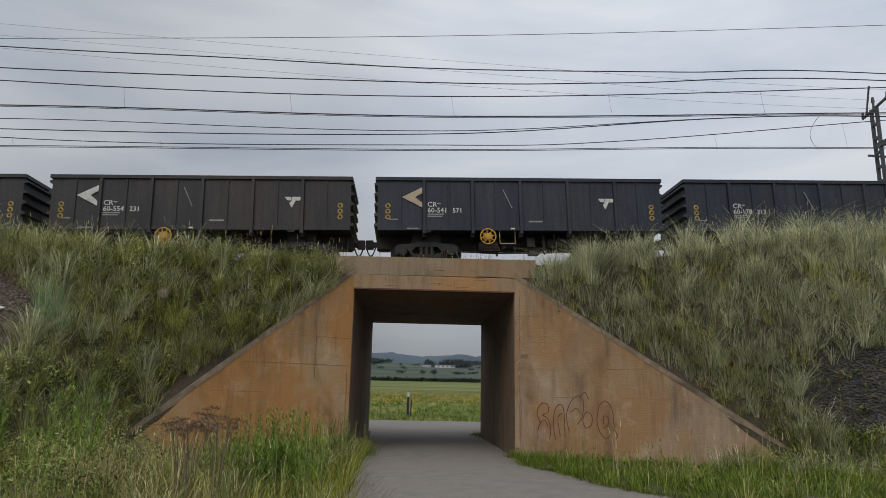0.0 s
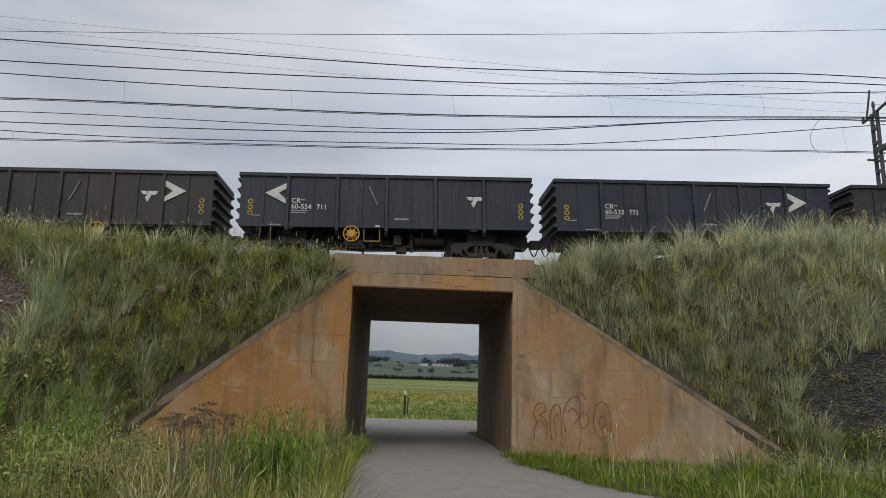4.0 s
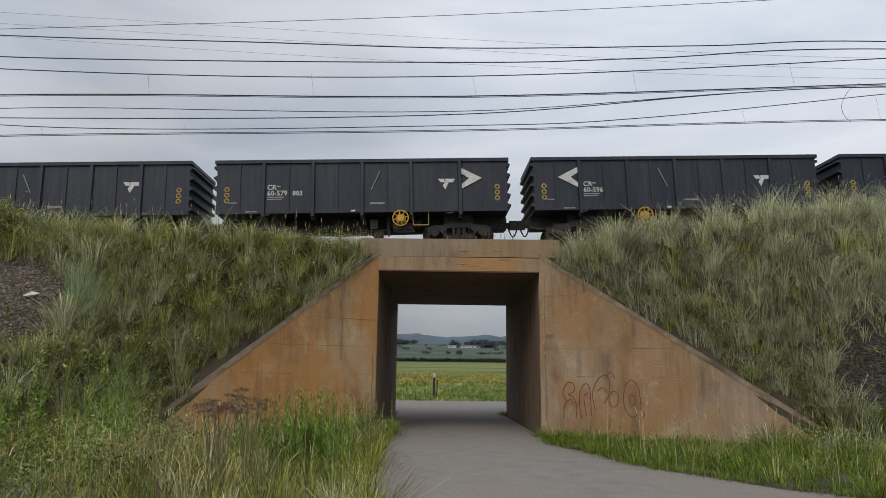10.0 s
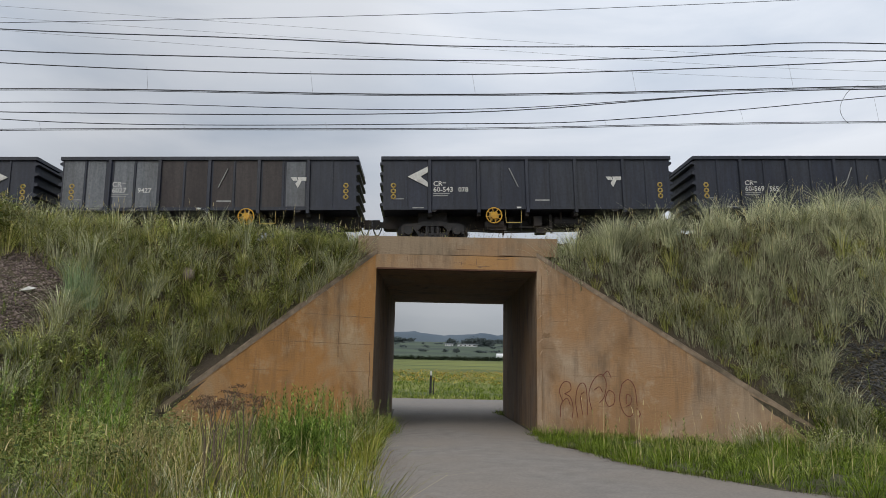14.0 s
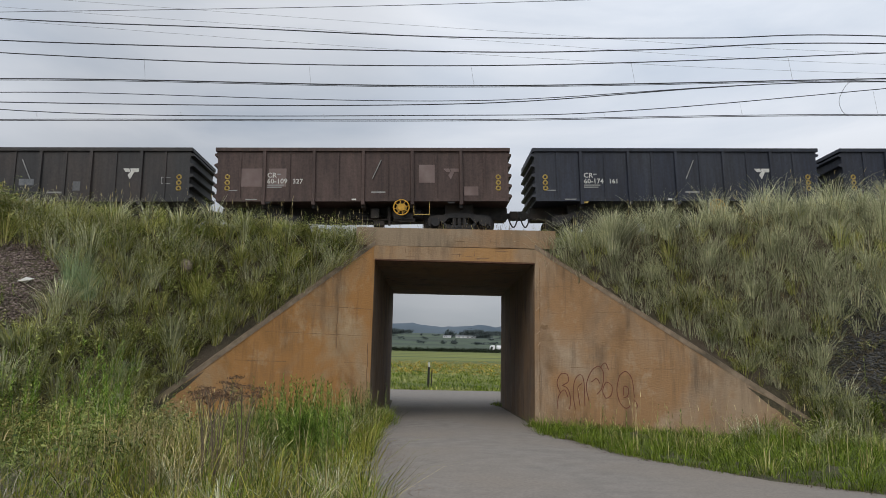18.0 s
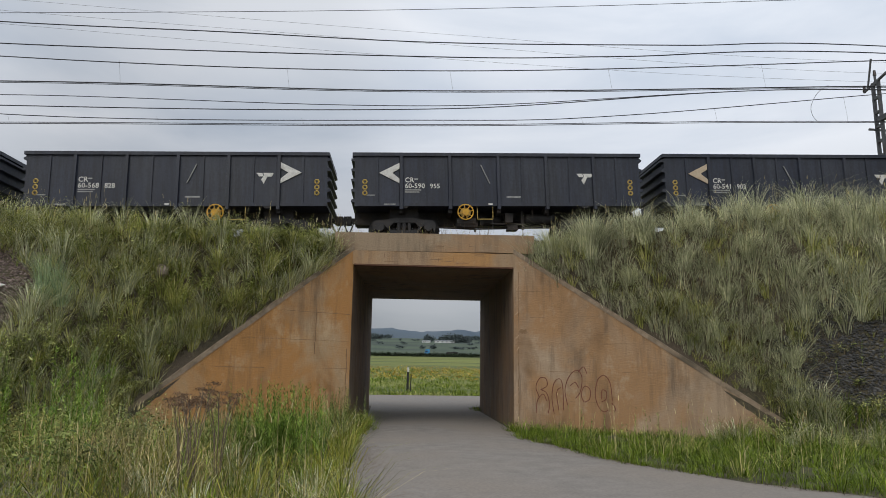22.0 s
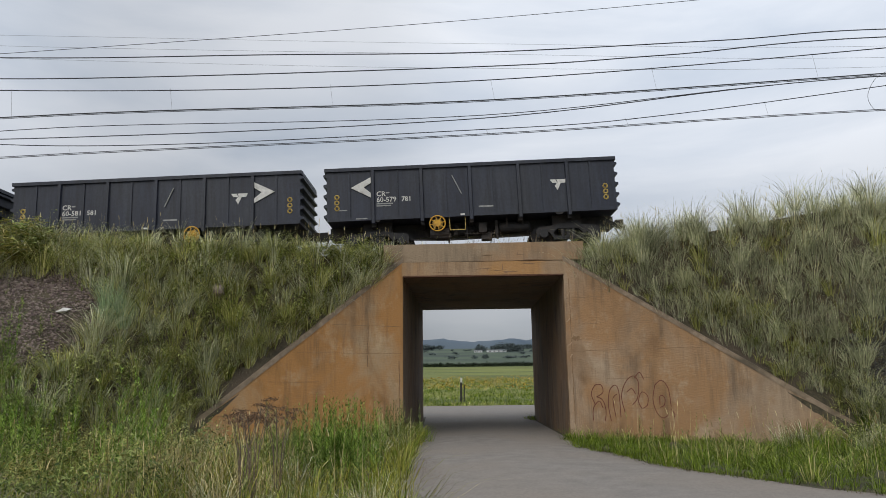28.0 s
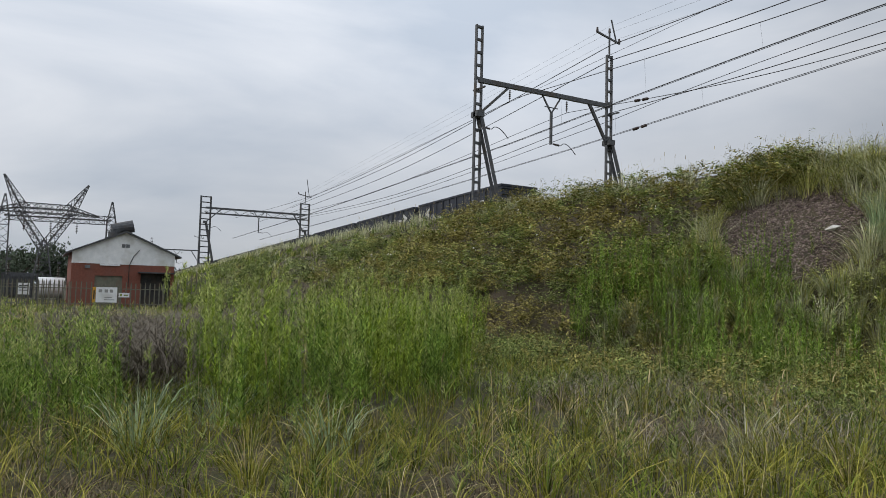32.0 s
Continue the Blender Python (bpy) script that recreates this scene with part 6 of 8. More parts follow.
# the bramble thicket: arching sprays over a dark inside
bramble, dark, bronze, petals = [], [], [], []
c = np.concatenate([spaced(scatter(1700, -27, -11.6, 0.26, 0.97), 0.66), scatter(24, -33, -26, 0.2, 0.8), scatter(44, -13.5, -11.5, 0.75, 1.0)])
c = clear_of(c, [(-10.6, 16.6, 3.6, 2.25)])
kind = 0.7 * rng.uniform(0, 1, len(c)) + 0.3 * (0.5 + 0.5 * hum(c[:, 0], c[:, 2] * 2, 0.7, 1.0))
lift = np.array((0, 0, 0.1))
bramble.append(mounds(c[kind < 0.36] + lift, 1.15, 30, 13, 0.165, (0.5, 1.4), (0.4, 0.95)))
bronze.append(mounds(c[(kind >= 0.36) & (kind < 0.68)] + lift, 1.1, 30, 14, 0.15, (0.5, 1.4), (0.4, 0.95)))
dark.append(mounds(c[kind >= 0.68] + lift, 1.1, 30, 13, 0.165, (0.5, 1.4), (0.4, 0.95)))
for q in c[::2]:
    petals.append(leaves(q + np.array((rng.normal(0, 0.4), -0.35, 0.55)) + rng.normal(0, 0.06, (2, 3)), 0.07, 1.0))
# lower scrub with long drooping sprays, and its dead canes
c = np.concatenate([spaced(scatter(700, -24, -12.5, 0.0, 0.42), 0.75), spaced(scatter(160, -12.5, -8.6, 0.0, 0.14), 0.7)])
kind = rng.uniform(0, 1, len(c))
bronze.append(mounds(c[kind < 0.55] + lift * 2, 1.1, 28, 16, 0.125, (0.5, 1.4), (0.5, 1.0)))
dark.append(mounds(c[kind >= 0.55] + lift * 2, 1.05, 28, 16, 0.125, (0.5, 1.4), (0.5, 1.0)))
c = np.concatenate([on_ground(40, -26, -8, 6, 11), spaced(between(160, -16, -6.5, ((-16, 8.6), (-6.5, 9.5)), ((-16, 10.6), (-13, 11.9), (-9, 15.0), (-6.5, 16.4))), 0.55)])
dark.append(mounds(c[::2] + lift, 0.7, 18, 14, 0.105, (0.6, 1.4), (0.2, 0.7)))
bronze.append(mounds(c[1::2] + lift, 0.7, 18, 14, 0.105, (0.6, 1.4), (0.2, 0.7)))
c = spaced(np.concatenate([between(240, -10, -4.4, ((-10, 8.2), (-4.4, 8.6)), ((-10, 14.0), (-4.4, 15.5))), between(120, -16.5, -11, ((-16.5, 9.0), (-11, 9.2)), ((-16.5, 11.2), (-11, 13.6)))]), 0.62)
c = np.concatenate([c, spaced(scatter(60, -19, -14, 0.08, 0.32), 0.6)])
dark.append(mounds(c[::2] + lift, 1.0, 22, 15, 0.115, (0.7, 1.45), (0.2, 0.75)))
bronze.append(mounds(c[1::4] + lift, 0.95, 22, 15, 0.105, (0.7, 1.45), (0.3, 0.8)))
# ferny scrub climbing the bank beyond the thicket
c = patchy(scatter(420, -60, -27, 0.05, 0.75), 0.25, 3.0, -0.1)
dark.append(mounds(c[::2], 1.1, 18, 9, 0.22))
stuff("brambles", bramble, M_leaf, "sprawling yellow-green bramble thicket", "shrub")
stuff("dark_shrubs", dark, M_leaf_dark, "low dark green shrubs on the bank", "shrub")
stuff("bronze_shrubs", bronze, M_bronze, "bronze-green scrub with fine leaves", "shrub")
stuff("bramble_flowers", petals, M_petal, "small white bramble flowers", "flowers")


def weeds(base, height, count, leaf, material, name, label, plume=0, wide=0.011):
    """Upright weeds, each a stem with narrow leaves set all round it, some with a feathery top."""
    n = len(base)
    h = height * rng.uniform(0.55, 1.25, n)
    lean = rng.normal(0, 0.07, (n, 2))
    stem = blades(base, h, np.hypot(lean[:, 0], lean[:, 1]), 0.009, 0.02, np.arctan2(lean[:, 1], lean[:, 0]))
    idx = np.repeat(np.arange(n), count)
    t = rng.uniform(0.12, 1.0, len(idx))
    p = base[idx] + np.stack([lean[idx, 0] * t * h[idx], lean[idx, 1] * t * h[idx], h[idx] * t * 0.97], -1)
    ll = leaf * (1.25 - 0.8 * t) * rng.uniform(0.6, 1.3, len(idx))
    if plume:
        k = np.repeat(np.arange(n)[rng.uniform(0, 1, n) < 0.4], plume)
        u = rng.uniform(0, 1, len(k))
        at = base[k] + np.stack([lean[k, 0] * h[k], lean[k, 1] * h[k], h[k] * (0.78 + 0.24 * u)], -1)
        at[:, :2] += rng.normal(0, 1, (len(k), 2)) * (0.06 * (1.1 - u))[:, None]
        stuff(name + "_plumes", [blades(at, rng.uniform(0.04, 0.08, len(k)), rng.uniform(0.3, 1.2, len(k)), 0.013, 0.1, steps=1)], M_plume, "pale feathery flowering tops of the tall weeds", "weeds")
    return stuff(name, [stem, blades(p, ll, rng.uniform(0.4, 1.3, len(idx)), wide, 0.2, steps=1)], material, label, "weeds")


def stands(centres, n, spread):
    """Stems crowded round each centre."""
    idx = np.repeat(np.arange(len(centres)), n)
    return centres[idx] + np.stack([rng.normal(0, spread, len(idx)), rng.normal(0, spread, len(idx)), np.zeros(len(idx))], -1)


spots = spaced(np.concatenate([
    between(300, -14.5, -8.4, ((-14.5, 5.4), (-8.4, 3.0)), ((-14.5, 9.2), (-8.4, 5.2))),
    between(240, -13, -7.4, ((-13, 2.2), (-7.4, 1.6)), ((-13, 5.4), (-7.4, 3.4))),
    between(40, -24, -15, ((-24, 7.8), (-15, 8.8)), ((-24, 8.8), (-15, 10.4)))]), 0.5)
weeds(stands(spots[::2], 9, 0.12), 1.6, 100, 0.115, M_weed, "feathery_weeds", "tall bright green feathery weeds", 90, 0.016)
weeds(stands(spots[1::2], 9, 0.12), 1.4, 90, 0.115, M_spire, "feathery_weeds", "tall green feathery weeds", 70, 0.016)
c = stands(np.concatenate([spaced(scatter(160, -14.2, -10.0, 0.05, 0.3), 0.46), spaced(between(40, -9.5, -5, ((-9.5, 9.5), (-5, 10.5)), ((-9.5, 13.5), (-5, 14.5))), 0.8)]), 11, 0.13)
weeds(c, 1.75, 80, 0.12, M_spire, "spire_weeds", "tall deep green feathery spires on the bank", 0, 0.016)
c = stands(spaced(between(220, -13, -8.2, ((-13, -3.8), (-8.2, -2.2)), ((-13, 1.0), (-8.2, 0.9))), 0.45), 9, 0.13)
weeds(c, 1.15, 64, 0.1, M_spire, "low_feathery_weeds", "young green feathery weeds", 34, 0.014)
c = np.concatenate([on_ground(300, -8, -1.2, 7, 19.5), off_wall(scatter(160, -12, -2, 0.05, 0.9)), off_wall(scatter(90, 4, 16, 0.05, 0.9, False)), on_ground(140, 3.6, 14, 9, 19), on_ground(320, -12, -4, -4, 11)])
weeds(c, 0.72, 30, 0.11, M_leaf_dark, "leafy_weeds", "leafy dark green weeds among the grass", 0, 0.016)
c = np.array((-2.0, 12.4, 0.0)) + np.stack([rng.normal(0, 0.36, 130), rng.normal(0, 0.3, 130), np.zeros(130)], -1)
weeds(c, 1.2, 64, 0.13, M_spire, "bushy_weed", "bushy bright green weed beside the lane", 0, 0.014)
c = np.array((-3.0, 12.9, 0.0)) + np.stack([rng.normal(0, 0.35, 50), rng.normal(0, 0.4, 50), np.zeros(50)], -1)
weeds(c, 1.1, 56, 0.14, M_leaf_dark, "leafy_clump", "dark green leafy clump among the grass", 0, 0.016)
c = np.array((-1.7, 18.0, 0.0)) + np.stack([rng.normal(0, 0.32, 70), rng.normal(0, 1.1, 70), np.zeros(70)], -1)
weeds(c, 1.0, 50, 0.13, M_leaf_dark, "wall_foot_weeds", "dark green weeds at the foot of the wall", 0, 0.014)


def twig_tangle(centres, n, spread, height, thick=0.008):
    pieces = []
    for q in centres:
        a = rng.uniform(0, 2 * np.pi, n)
        base = q + np.stack([rng.normal(0, spread, n), rng.normal(0, spread, n), rng.uniform(0, 0.5, n) * height], -1)
        pieces.append(blades(base, height * rng.uniform(0.3, 0.8, n), rng.uniform(0.5, 2.6, n), thick, 0.45, a))
    return pieces


c = np.concatenate([between(120, -24, -14, ((-24, 0.6), (-14, 1.2)), ((-24, 7.4), (-14, 3.4))), between(30, -14, -10.8, ((-14, 0.6), (-10.8, 0.9)), ((-14, 2.4), (-10.8, 1.9)))])
stuff("dead_brush", twig_tangle(c, 95, 0.45, 1.2, 0.011), M_twig, "grey tangle of dead leafless brush", "brush")
c = np.concatenate([scatter(40, -13.5, -8, 0.3, 0.9), scatter(26, -13, -8.6, 0.0, 0.2), between(60, -9.5, -4, ((-9.5, 6.6), (-4, 4.6)), ((-9.5, 12.5), (-4, 9)))])
stuff("dry_twigs", twig_tangle(c, 70, 0.32, 0.55, 0.006), M_grey, "dry brown twigs and dead stems", "brush")

# a dead weed with flat reddish heads before the wing wall
for px, py, ph in ((-2.72, 9.6, 1.42), (-2.98, 10.0, 1.34), (-2.46, 9.9, 1.36)):
    shrub = thing("dead_weed", pose(px, py, 0), "dead weed with reddish-brown flat seed heads", "weed", "dead weeds before the wall")
    s, heads = Shape(), []
    for k in range(7):
        a = k * 0.9 + px
        top = Vector((math.cos(a) * 0.2, math.sin(a) * 0.2, ph * rng.uniform(0.8, 1.0)))
        fork = Vector((top.x * 0.4, top.y * 0.4, top.z * 0.62))
        s.tube((top.x * 0.1, top.y * 0.1, 0), fork, 0.008, 0.006, n=5).tube(fork, top, 0.006, 0.004, n=5)
        for j in range(6):
            b = j * 1.05 + k
            t2 = top + Vector((math.cos(b) * 0.075, math.sin(b) * 0.075, rng.uniform(-0.01, 0.05)))
            s.tube(fork.lerp(top, 0.8), t2, 0.003, 0.002, n=4)
            heads.append(t2)
    part("stem", s, M_stem, shrub)
    p = np.repeat(np.array(heads), 26, 0)
    p, t = leaves(p + rng.normal(0, 1, p.shape) * np.array((0.028, 0.028, 0.011)), rng.uniform(0.008, 0.02, len(p)), 1.3, 1.0)
    tagged(part("seed_fluff", array_mesh("seed_fluff", p, t, M_rust_head), M_rust_head, shrub), kind="stuff")


def pebbles(places, size, material, name, label):
    """Loose angular stones."""
    octa = np.array(((1, 0, 0), (-1, 0, 0), (0, 1, 0), (0, -1, 0), (0, 0, 1), (0, 0, -1)), float)
    tri = np.array(((0, 2, 4), (2, 1, 4), (1, 3, 4), (3, 0, 4), (2, 0, 5), (1, 2, 5), (3, 1, 5), (0, 3, 5)))
    n = len(places)
    v = octa[None] * rng.uniform(0.5, 1.3, (n, 6, 1)) * (size * rng.uniform(0.4, 1.3, n))[:, None, None]
    a = rng.uniform(0, 6.3, n)
    ca, sa = np.cos(a)[:, None], np.sin(a)[:, None]
    v = np.stack([v[..., 0] * ca - v[..., 1] * sa, v[..., 0] * sa + v[..., 1] * ca, v[..., 2] * 0.7], -1) + places[:, None]
    t = (np.arange(n)[:, None, None] * 6 + tri[None]).reshape(-1, 3)
    return stuff(name, [(v.reshape(-1, 3), t)], material, label, "gravel")


c = scatter(16000, -14, -7.5, 0.2, 1.0)
c = c[np.hypot(np.hypot(c[:, 0] + 10.6, c[:, 1] - 16.6), c[:, 2] - 3.6) < 2.3 + 0.5 * hum(c[:, 0], c[:, 2], 3.0)]
pebbles(c, 0.055, M_stone, "gravel_scree", "bare patch of reddish-grey gravel on the bank")
c = scatter(15000, 9.9, 16, 0.05, 0.7, False)
c = c[np.hypot(np.hypot(c[:, 0] - 11.9, c[:, 1] - 16.2), c[:, 2] - 2.3) < 2.4 + 0.5 * hum(c[:, 0], c[:, 2], 3.0)]
pebbles(c, 0.055, M_darkstone, "gravel_scree", "bare patch of dark grey gravel on the bank")
x, y = -0.95 + np.abs(rng.normal(0, 0.5, 2600)), rng.uniform(5, 15.5, 2600)
x += np.interp(y, (5, 9, 14), (0.9, 0.25, 0.0))
pebbles(np.stack([x, y, 0 * x + 0.03], -1), 0.012, M_gravelly, "loose_gravel", "loose gravel along the lane's edge")
# yellow flowers of the meadow
x, y = rng.uniform(-12, 20, 9000), rng.uniform(60, 92, 9000)
keep = hum(x, y * 2, 0.22, 5.0) + 0.5 * hum(x, y, 0.9, 1.0) > -0.1 + 0.02 * np.abs(y - 74)
x, y = x[keep], y[keep]
stuff("meadow_flowers", [leaves(np.stack([x, y, land_z(x, y) + rng.uniform(0.35, 0.75, len(x))], -1), rng.uniform(0.08, 0.17, len(x)), 1.0)], M_flower, "yellow flowers across the meadow", "flowers")

# ---- details of the underpass ----
def wing_point(side, u, z, out=0.012):
    """A place on the face of a wing wall: u metres from its inner edge."""
    a, b = (Vector((PX1, PY - 0.2, 0)), Vector((9.95, 17.4, 0))) if side > 0 else (Vector((PX0, PY - 0.2, 0)), Vector((-6.9, 17.4, 0)))
    d = (b - a).normalized()
    n = Vector((d.y, -d.x, 0)) if side > 0 else Vector((-d.y, d.x, 0))
    return a + d * u + n * out + Vector((0, 0, z))


def wing_strip(side, pts, w=0.02, proud=0.006):
    """A thin mark on the face of a wing wall along a line of (u, z)."""
    s = Shape()
    for (u0, z0), (u1, z1) in zip(pts, pts[1:]):
        s.bar(wing_point(side, u0, z0, proud), wing_point(side, u1, z1, proud), w, 0.008, up=wing_point(side, 0, 0, 1) - wing_point(side, 0, 0, 0))
    return s


M_joint = surf("dark_joint_line", (0.17, 0.1, 0.05), (0.28, 0.18, 0.1), 3.0, 0.95, 0.0)
M_chip = surf("pale_spalled_concrete", (0.34, 0.22, 0.13), (0.44, 0.31, 0.2), 8.0, 0.95, 0.3)
for side in (-1, 1):
    for z in (0.85, 1.7, 2.5, 3.3, 4.1):
        reach = (5.3 - z) / 5.0 * (6.4 if side < 0 else 7.3) - 0.3
        u, pts = 0.05, []
        while u < reach:
            step = random.uniform(0.4, 1.3)
            if random.random() < 0.5:
                part("board_line", wing_strip(side, [(u, z + random.uniform(-0.01, 0.01)), (min(u + step, reach), z + random.uniform(-0.01, 0.01))], random.uniform(0.006, 0.013), 0.001), M_joint, underpass)
            u += step
    for u, z0, z1 in ((0.16, 0.4, 4.6),) if side > 0 else ((0.12, 0.5, 2.2), (1.15, 2.1, 3.2)):
        z = z0
        while z < z1:
            part("joint", wing_strip(side, [(u + random.uniform(-0.012, 0.012), z), (u + random.uniform(-0.012, 0.012), z + 0.34)], 0.022, 0.003), M_joint, underpass)
            z += 0.36
for k in range(9):
    u, z = random.uniform(0.02, 0.1), random.uniform(0.4, 4.2)
    part("spall", wing_strip(1, [(u, z), (u + random.uniform(0.02, 0.12), z + random.uniform(0.03, 0.16))], random.uniform(0.015, 0.035), 0.004), M_chip, underpass)
part("rust_nodule", wing_strip(1, [(0.2, 2.92), (0.32, 2.86), (0.42, 2.9)], 0.12, 0.006).add(wing_strip(1, [(0.3, 2.84), (0.34, 2.74)], 0.08, 0.006).v, [(0, 1, 2, 3)]), M_joint, underpass)

# graffiti: loose looping strokes
graffiti = thing("graffiti", pose(0, 0, 0), "reddish-brown looping spray-paint scrawl on the wing wall", "graffiti")
for loop in (((0.78, 0.95), (0.68, 1.25), (0.8, 1.5), (0.98, 1.5), (1.02, 1.3), (0.85, 1.18)), ((0.82, 1.18), (1.0, 1.08), (1.08, 0.8), (1.05, 0.5)), ((0.7, 0.5), (0.72, 0.85), (0.9, 1.05), (1.0, 0.85)),
             ((1.22, 0.5), (1.16, 0.95), (1.22, 1.35), (1.38, 1.5), (1.48, 1.3), (1.5, 0.6)), ((1.36, 0.6), (1.3, 1.1), (1.42, 1.25)), ((1.62, 0.75), (1.55, 1.2), (1.7, 1.6), (1.92, 1.75), (2.05, 1.55), (2.0, 1.15), (1.85, 0.95)),
             ((1.7, 1.3), (1.85, 1.4), (1.95, 1.25)), ((1.95, 1.7), (2.1, 1.85), (2.2, 1.65)), ((2.1, 0.85), (2.02, 1.05), (2.12, 1.3), (2.28, 1.2), (2.26, 0.95), (2.12, 0.85)),
             ((2.5, 1.5), (2.42, 1.1), (2.5, 0.75), (2.66, 0.6), (2.8, 0.68)), ((2.5, 1.5), (2.68, 1.62), (2.85, 1.4), (2.9, 0.9)), ((2.6, 0.95), (2.62, 1.2), (2.74, 1.15), (2.72, 0.95), (2.6, 0.88)), ((2.88, 0.85), (2.98, 0.7), (2.94, 0.6))):
    smooth = [(p.x, p.y) for p in curve_through([(u, z, 0) for u, z in loop], 6)]
    part("stroke", wing_strip(1, smooth, 0.022, 0.003), M_graffiti, graffiti)

# marker post at the field's edge
post = thing("fence_post", pose(0.58, 50, 0.1), "dark timber post with a white-painted top", "post")
part("shaft", Shape().tube((0, 0, -0.2), (0.02, 0, 1.5), 0.085, 0.08, n=10), M_under, post)
part("painted_top", Shape().tube((0.02, 0, 1.5), (0.02, 0, 1.82), 0.083, 0.08, n=10), M_white, post, "white-painted top")
post2 = thing("fence_post", pose(0.78, 50.3, 0.1), "thin leaning dark stake beside the post", "post")
part("shaft", Shape().tube((0, 0, -0.2), (0.06, 0, 1.3), 0.04, 0.035, n=8), M_under, post2)

# litter on the gravel
litter = thing("plastic_litter", Matrix.Translation(Vector(slope(L_TOE, L_CREST, np.array(-9.95), np.array(0.6))) + Vector((0, 0, 0.05))), "crumpled white plastic scrap on the gravel", "litter")
part("sheet", Shape().add([(-0.16, -0.1, 0), (0.13, -0.12, 0.03), (0.17, 0.08, 0.1), (-0.1, 0.1, 0.07), (0.0, 0.0, 0.13), (0.02, -0.02, -0.03)], [(0, 1, 4), (1, 2, 4), (2, 3, 4), (3, 0, 4), (1, 0, 5), (2, 1, 5), (3, 2, 5), (0, 3, 5)]), M_white, litter)
stump = thing("boulder", Matrix.Translation(Vector(slope(L_TOE, L_CREST, np.array(-6.6), np.array(0.72))) + Vector((0, -0.1, 0.1))), "grey boulder in the grass", "boulder")
s = Shape()
ico = bmesh.new()
bmesh.ops.create_icosphere(ico, subdivisions=2, radius=0.2)
for v in ico.verts:
    v.co *= 0.85 + 0.3 * noise.noise(v.co * 4)
    v.co.z *= 1.2
me = bpy.data.meshes.new("stone")
ico.to_mesh(me)
ico.free()
me.materials.append(M_stone)
part("stone", me, M_stone, stump)

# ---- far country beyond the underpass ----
# hills and far trees carry the distance haze as blue-grey base colour
M_hill = surf("haze_tinted_hill_bush", (0.062, 0.088, 0.115), (0.095, 0.125, 0.155), 0.006, 1.0, 0.0, (0.07, 0.09, 0.1), 0.0015, 0.5)
M_tree_far = surf("haze_tinted_tree_leaves", (0.055, 0.075, 0.075), (0.085, 0.108, 0.106), 0.2, 0.9, 0.0, island=0.35)
M_tree = surf("tree_leaves", (0.035, 0.052, 0.028), (0.075, 0.098, 0.055), 0.4, 0.8, 0.0, island=0.4)
M_bark = surf("tree_bark", (0.06, 0.05, 0.04), (0.12, 0.1, 0.08), 4.0, 0.95, 0.4)
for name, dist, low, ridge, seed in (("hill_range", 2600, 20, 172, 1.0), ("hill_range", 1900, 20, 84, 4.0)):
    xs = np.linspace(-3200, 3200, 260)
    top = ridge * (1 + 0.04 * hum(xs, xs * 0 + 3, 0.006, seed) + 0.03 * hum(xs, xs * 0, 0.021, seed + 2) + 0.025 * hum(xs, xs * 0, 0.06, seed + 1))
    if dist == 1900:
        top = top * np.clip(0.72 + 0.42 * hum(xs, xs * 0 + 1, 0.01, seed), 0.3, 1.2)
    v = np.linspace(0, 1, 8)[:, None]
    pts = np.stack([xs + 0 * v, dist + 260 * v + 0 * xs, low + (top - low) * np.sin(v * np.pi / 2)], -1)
    tagged(new(name, grid_mesh(name, pts, M_hill)), "low range of bush-covered hills with haze in their colour", "hills", kind="structure")


def tree(x, y, z, height, spread, leaf, n, far=True, label="dark green tree with an uneven crown", group="trees on the far slope"):
    t = thing("tree", pose(x, y, z), label, "tree", group)
    s = Shape().tube((0, 0, -0.3), (0.04 * height, 0, height * 0.45), 0.035 * height, 0.02 * height, n=7)
    for k in range(5):
        a = k * 1.26 + x
        s.tube((0.03 * height, 0, height * (0.3 + 0.04 * k)), (math.cos(a) * spread * 0.55, math.sin(a) * spread * 0.55, height * (0.6 + 0.06 * k)), 0.015 * height, 0.006 * height, n=5)
    part("trunk", s, M_bark, t)
    low, deep = (0.5, 0.17) if far else (0.62, 0.16)
    clumps = rng.normal(0, 1, (14, 3)) * np.array((spread * (0.26 if far else 0.4), spread * 0.3, height * deep)) + np.array((0, 0, height * low))
    p = clumps[rng.integers(0, 14, n)] + rng.normal(0, 1, (n, 3)) * np.array((spread * 0.15, spread * 0.15, height * 0.11))
    p, tr = leaves(p, leaf * rng.uniform(0.6, 1.4, n), 1.2, 1.3)
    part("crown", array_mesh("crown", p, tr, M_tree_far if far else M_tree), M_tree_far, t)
    return t


for k in range(40):
    y = random.choice((480, 620, 760, 900, 1050))
    x = random.uniform(-0.09, 0.17) * y
    tree(x, y, float(land_z(np.array(x), np.array(y))), random.uniform(2.0, 4.0), random.uniform(3.0, 7.0), 0.7, 130)
for k in range(26):
    y = random.choice((1180, 1320))
    x = random.choice((random.gauss(-0.035, 0.012), random.gauss(0.095, 0.02))) * y
    tree(x, y, float(land_z(np.array(x), np.array(y))), random.uniform(6, 10), random.uniform(16, 24), 2.4, 150, label="dark wood on the far slope")
for k in range(20):
    x = random.gauss(65, 16)
    tree(x, 790, float(land_z(np.array(x), np.array(790.0))) - 0.5, random.uniform(7, 11), random.uniform(7, 10), 1.5, 200, label="tall dark tree above the farmstead", group="trees round the farmstead")
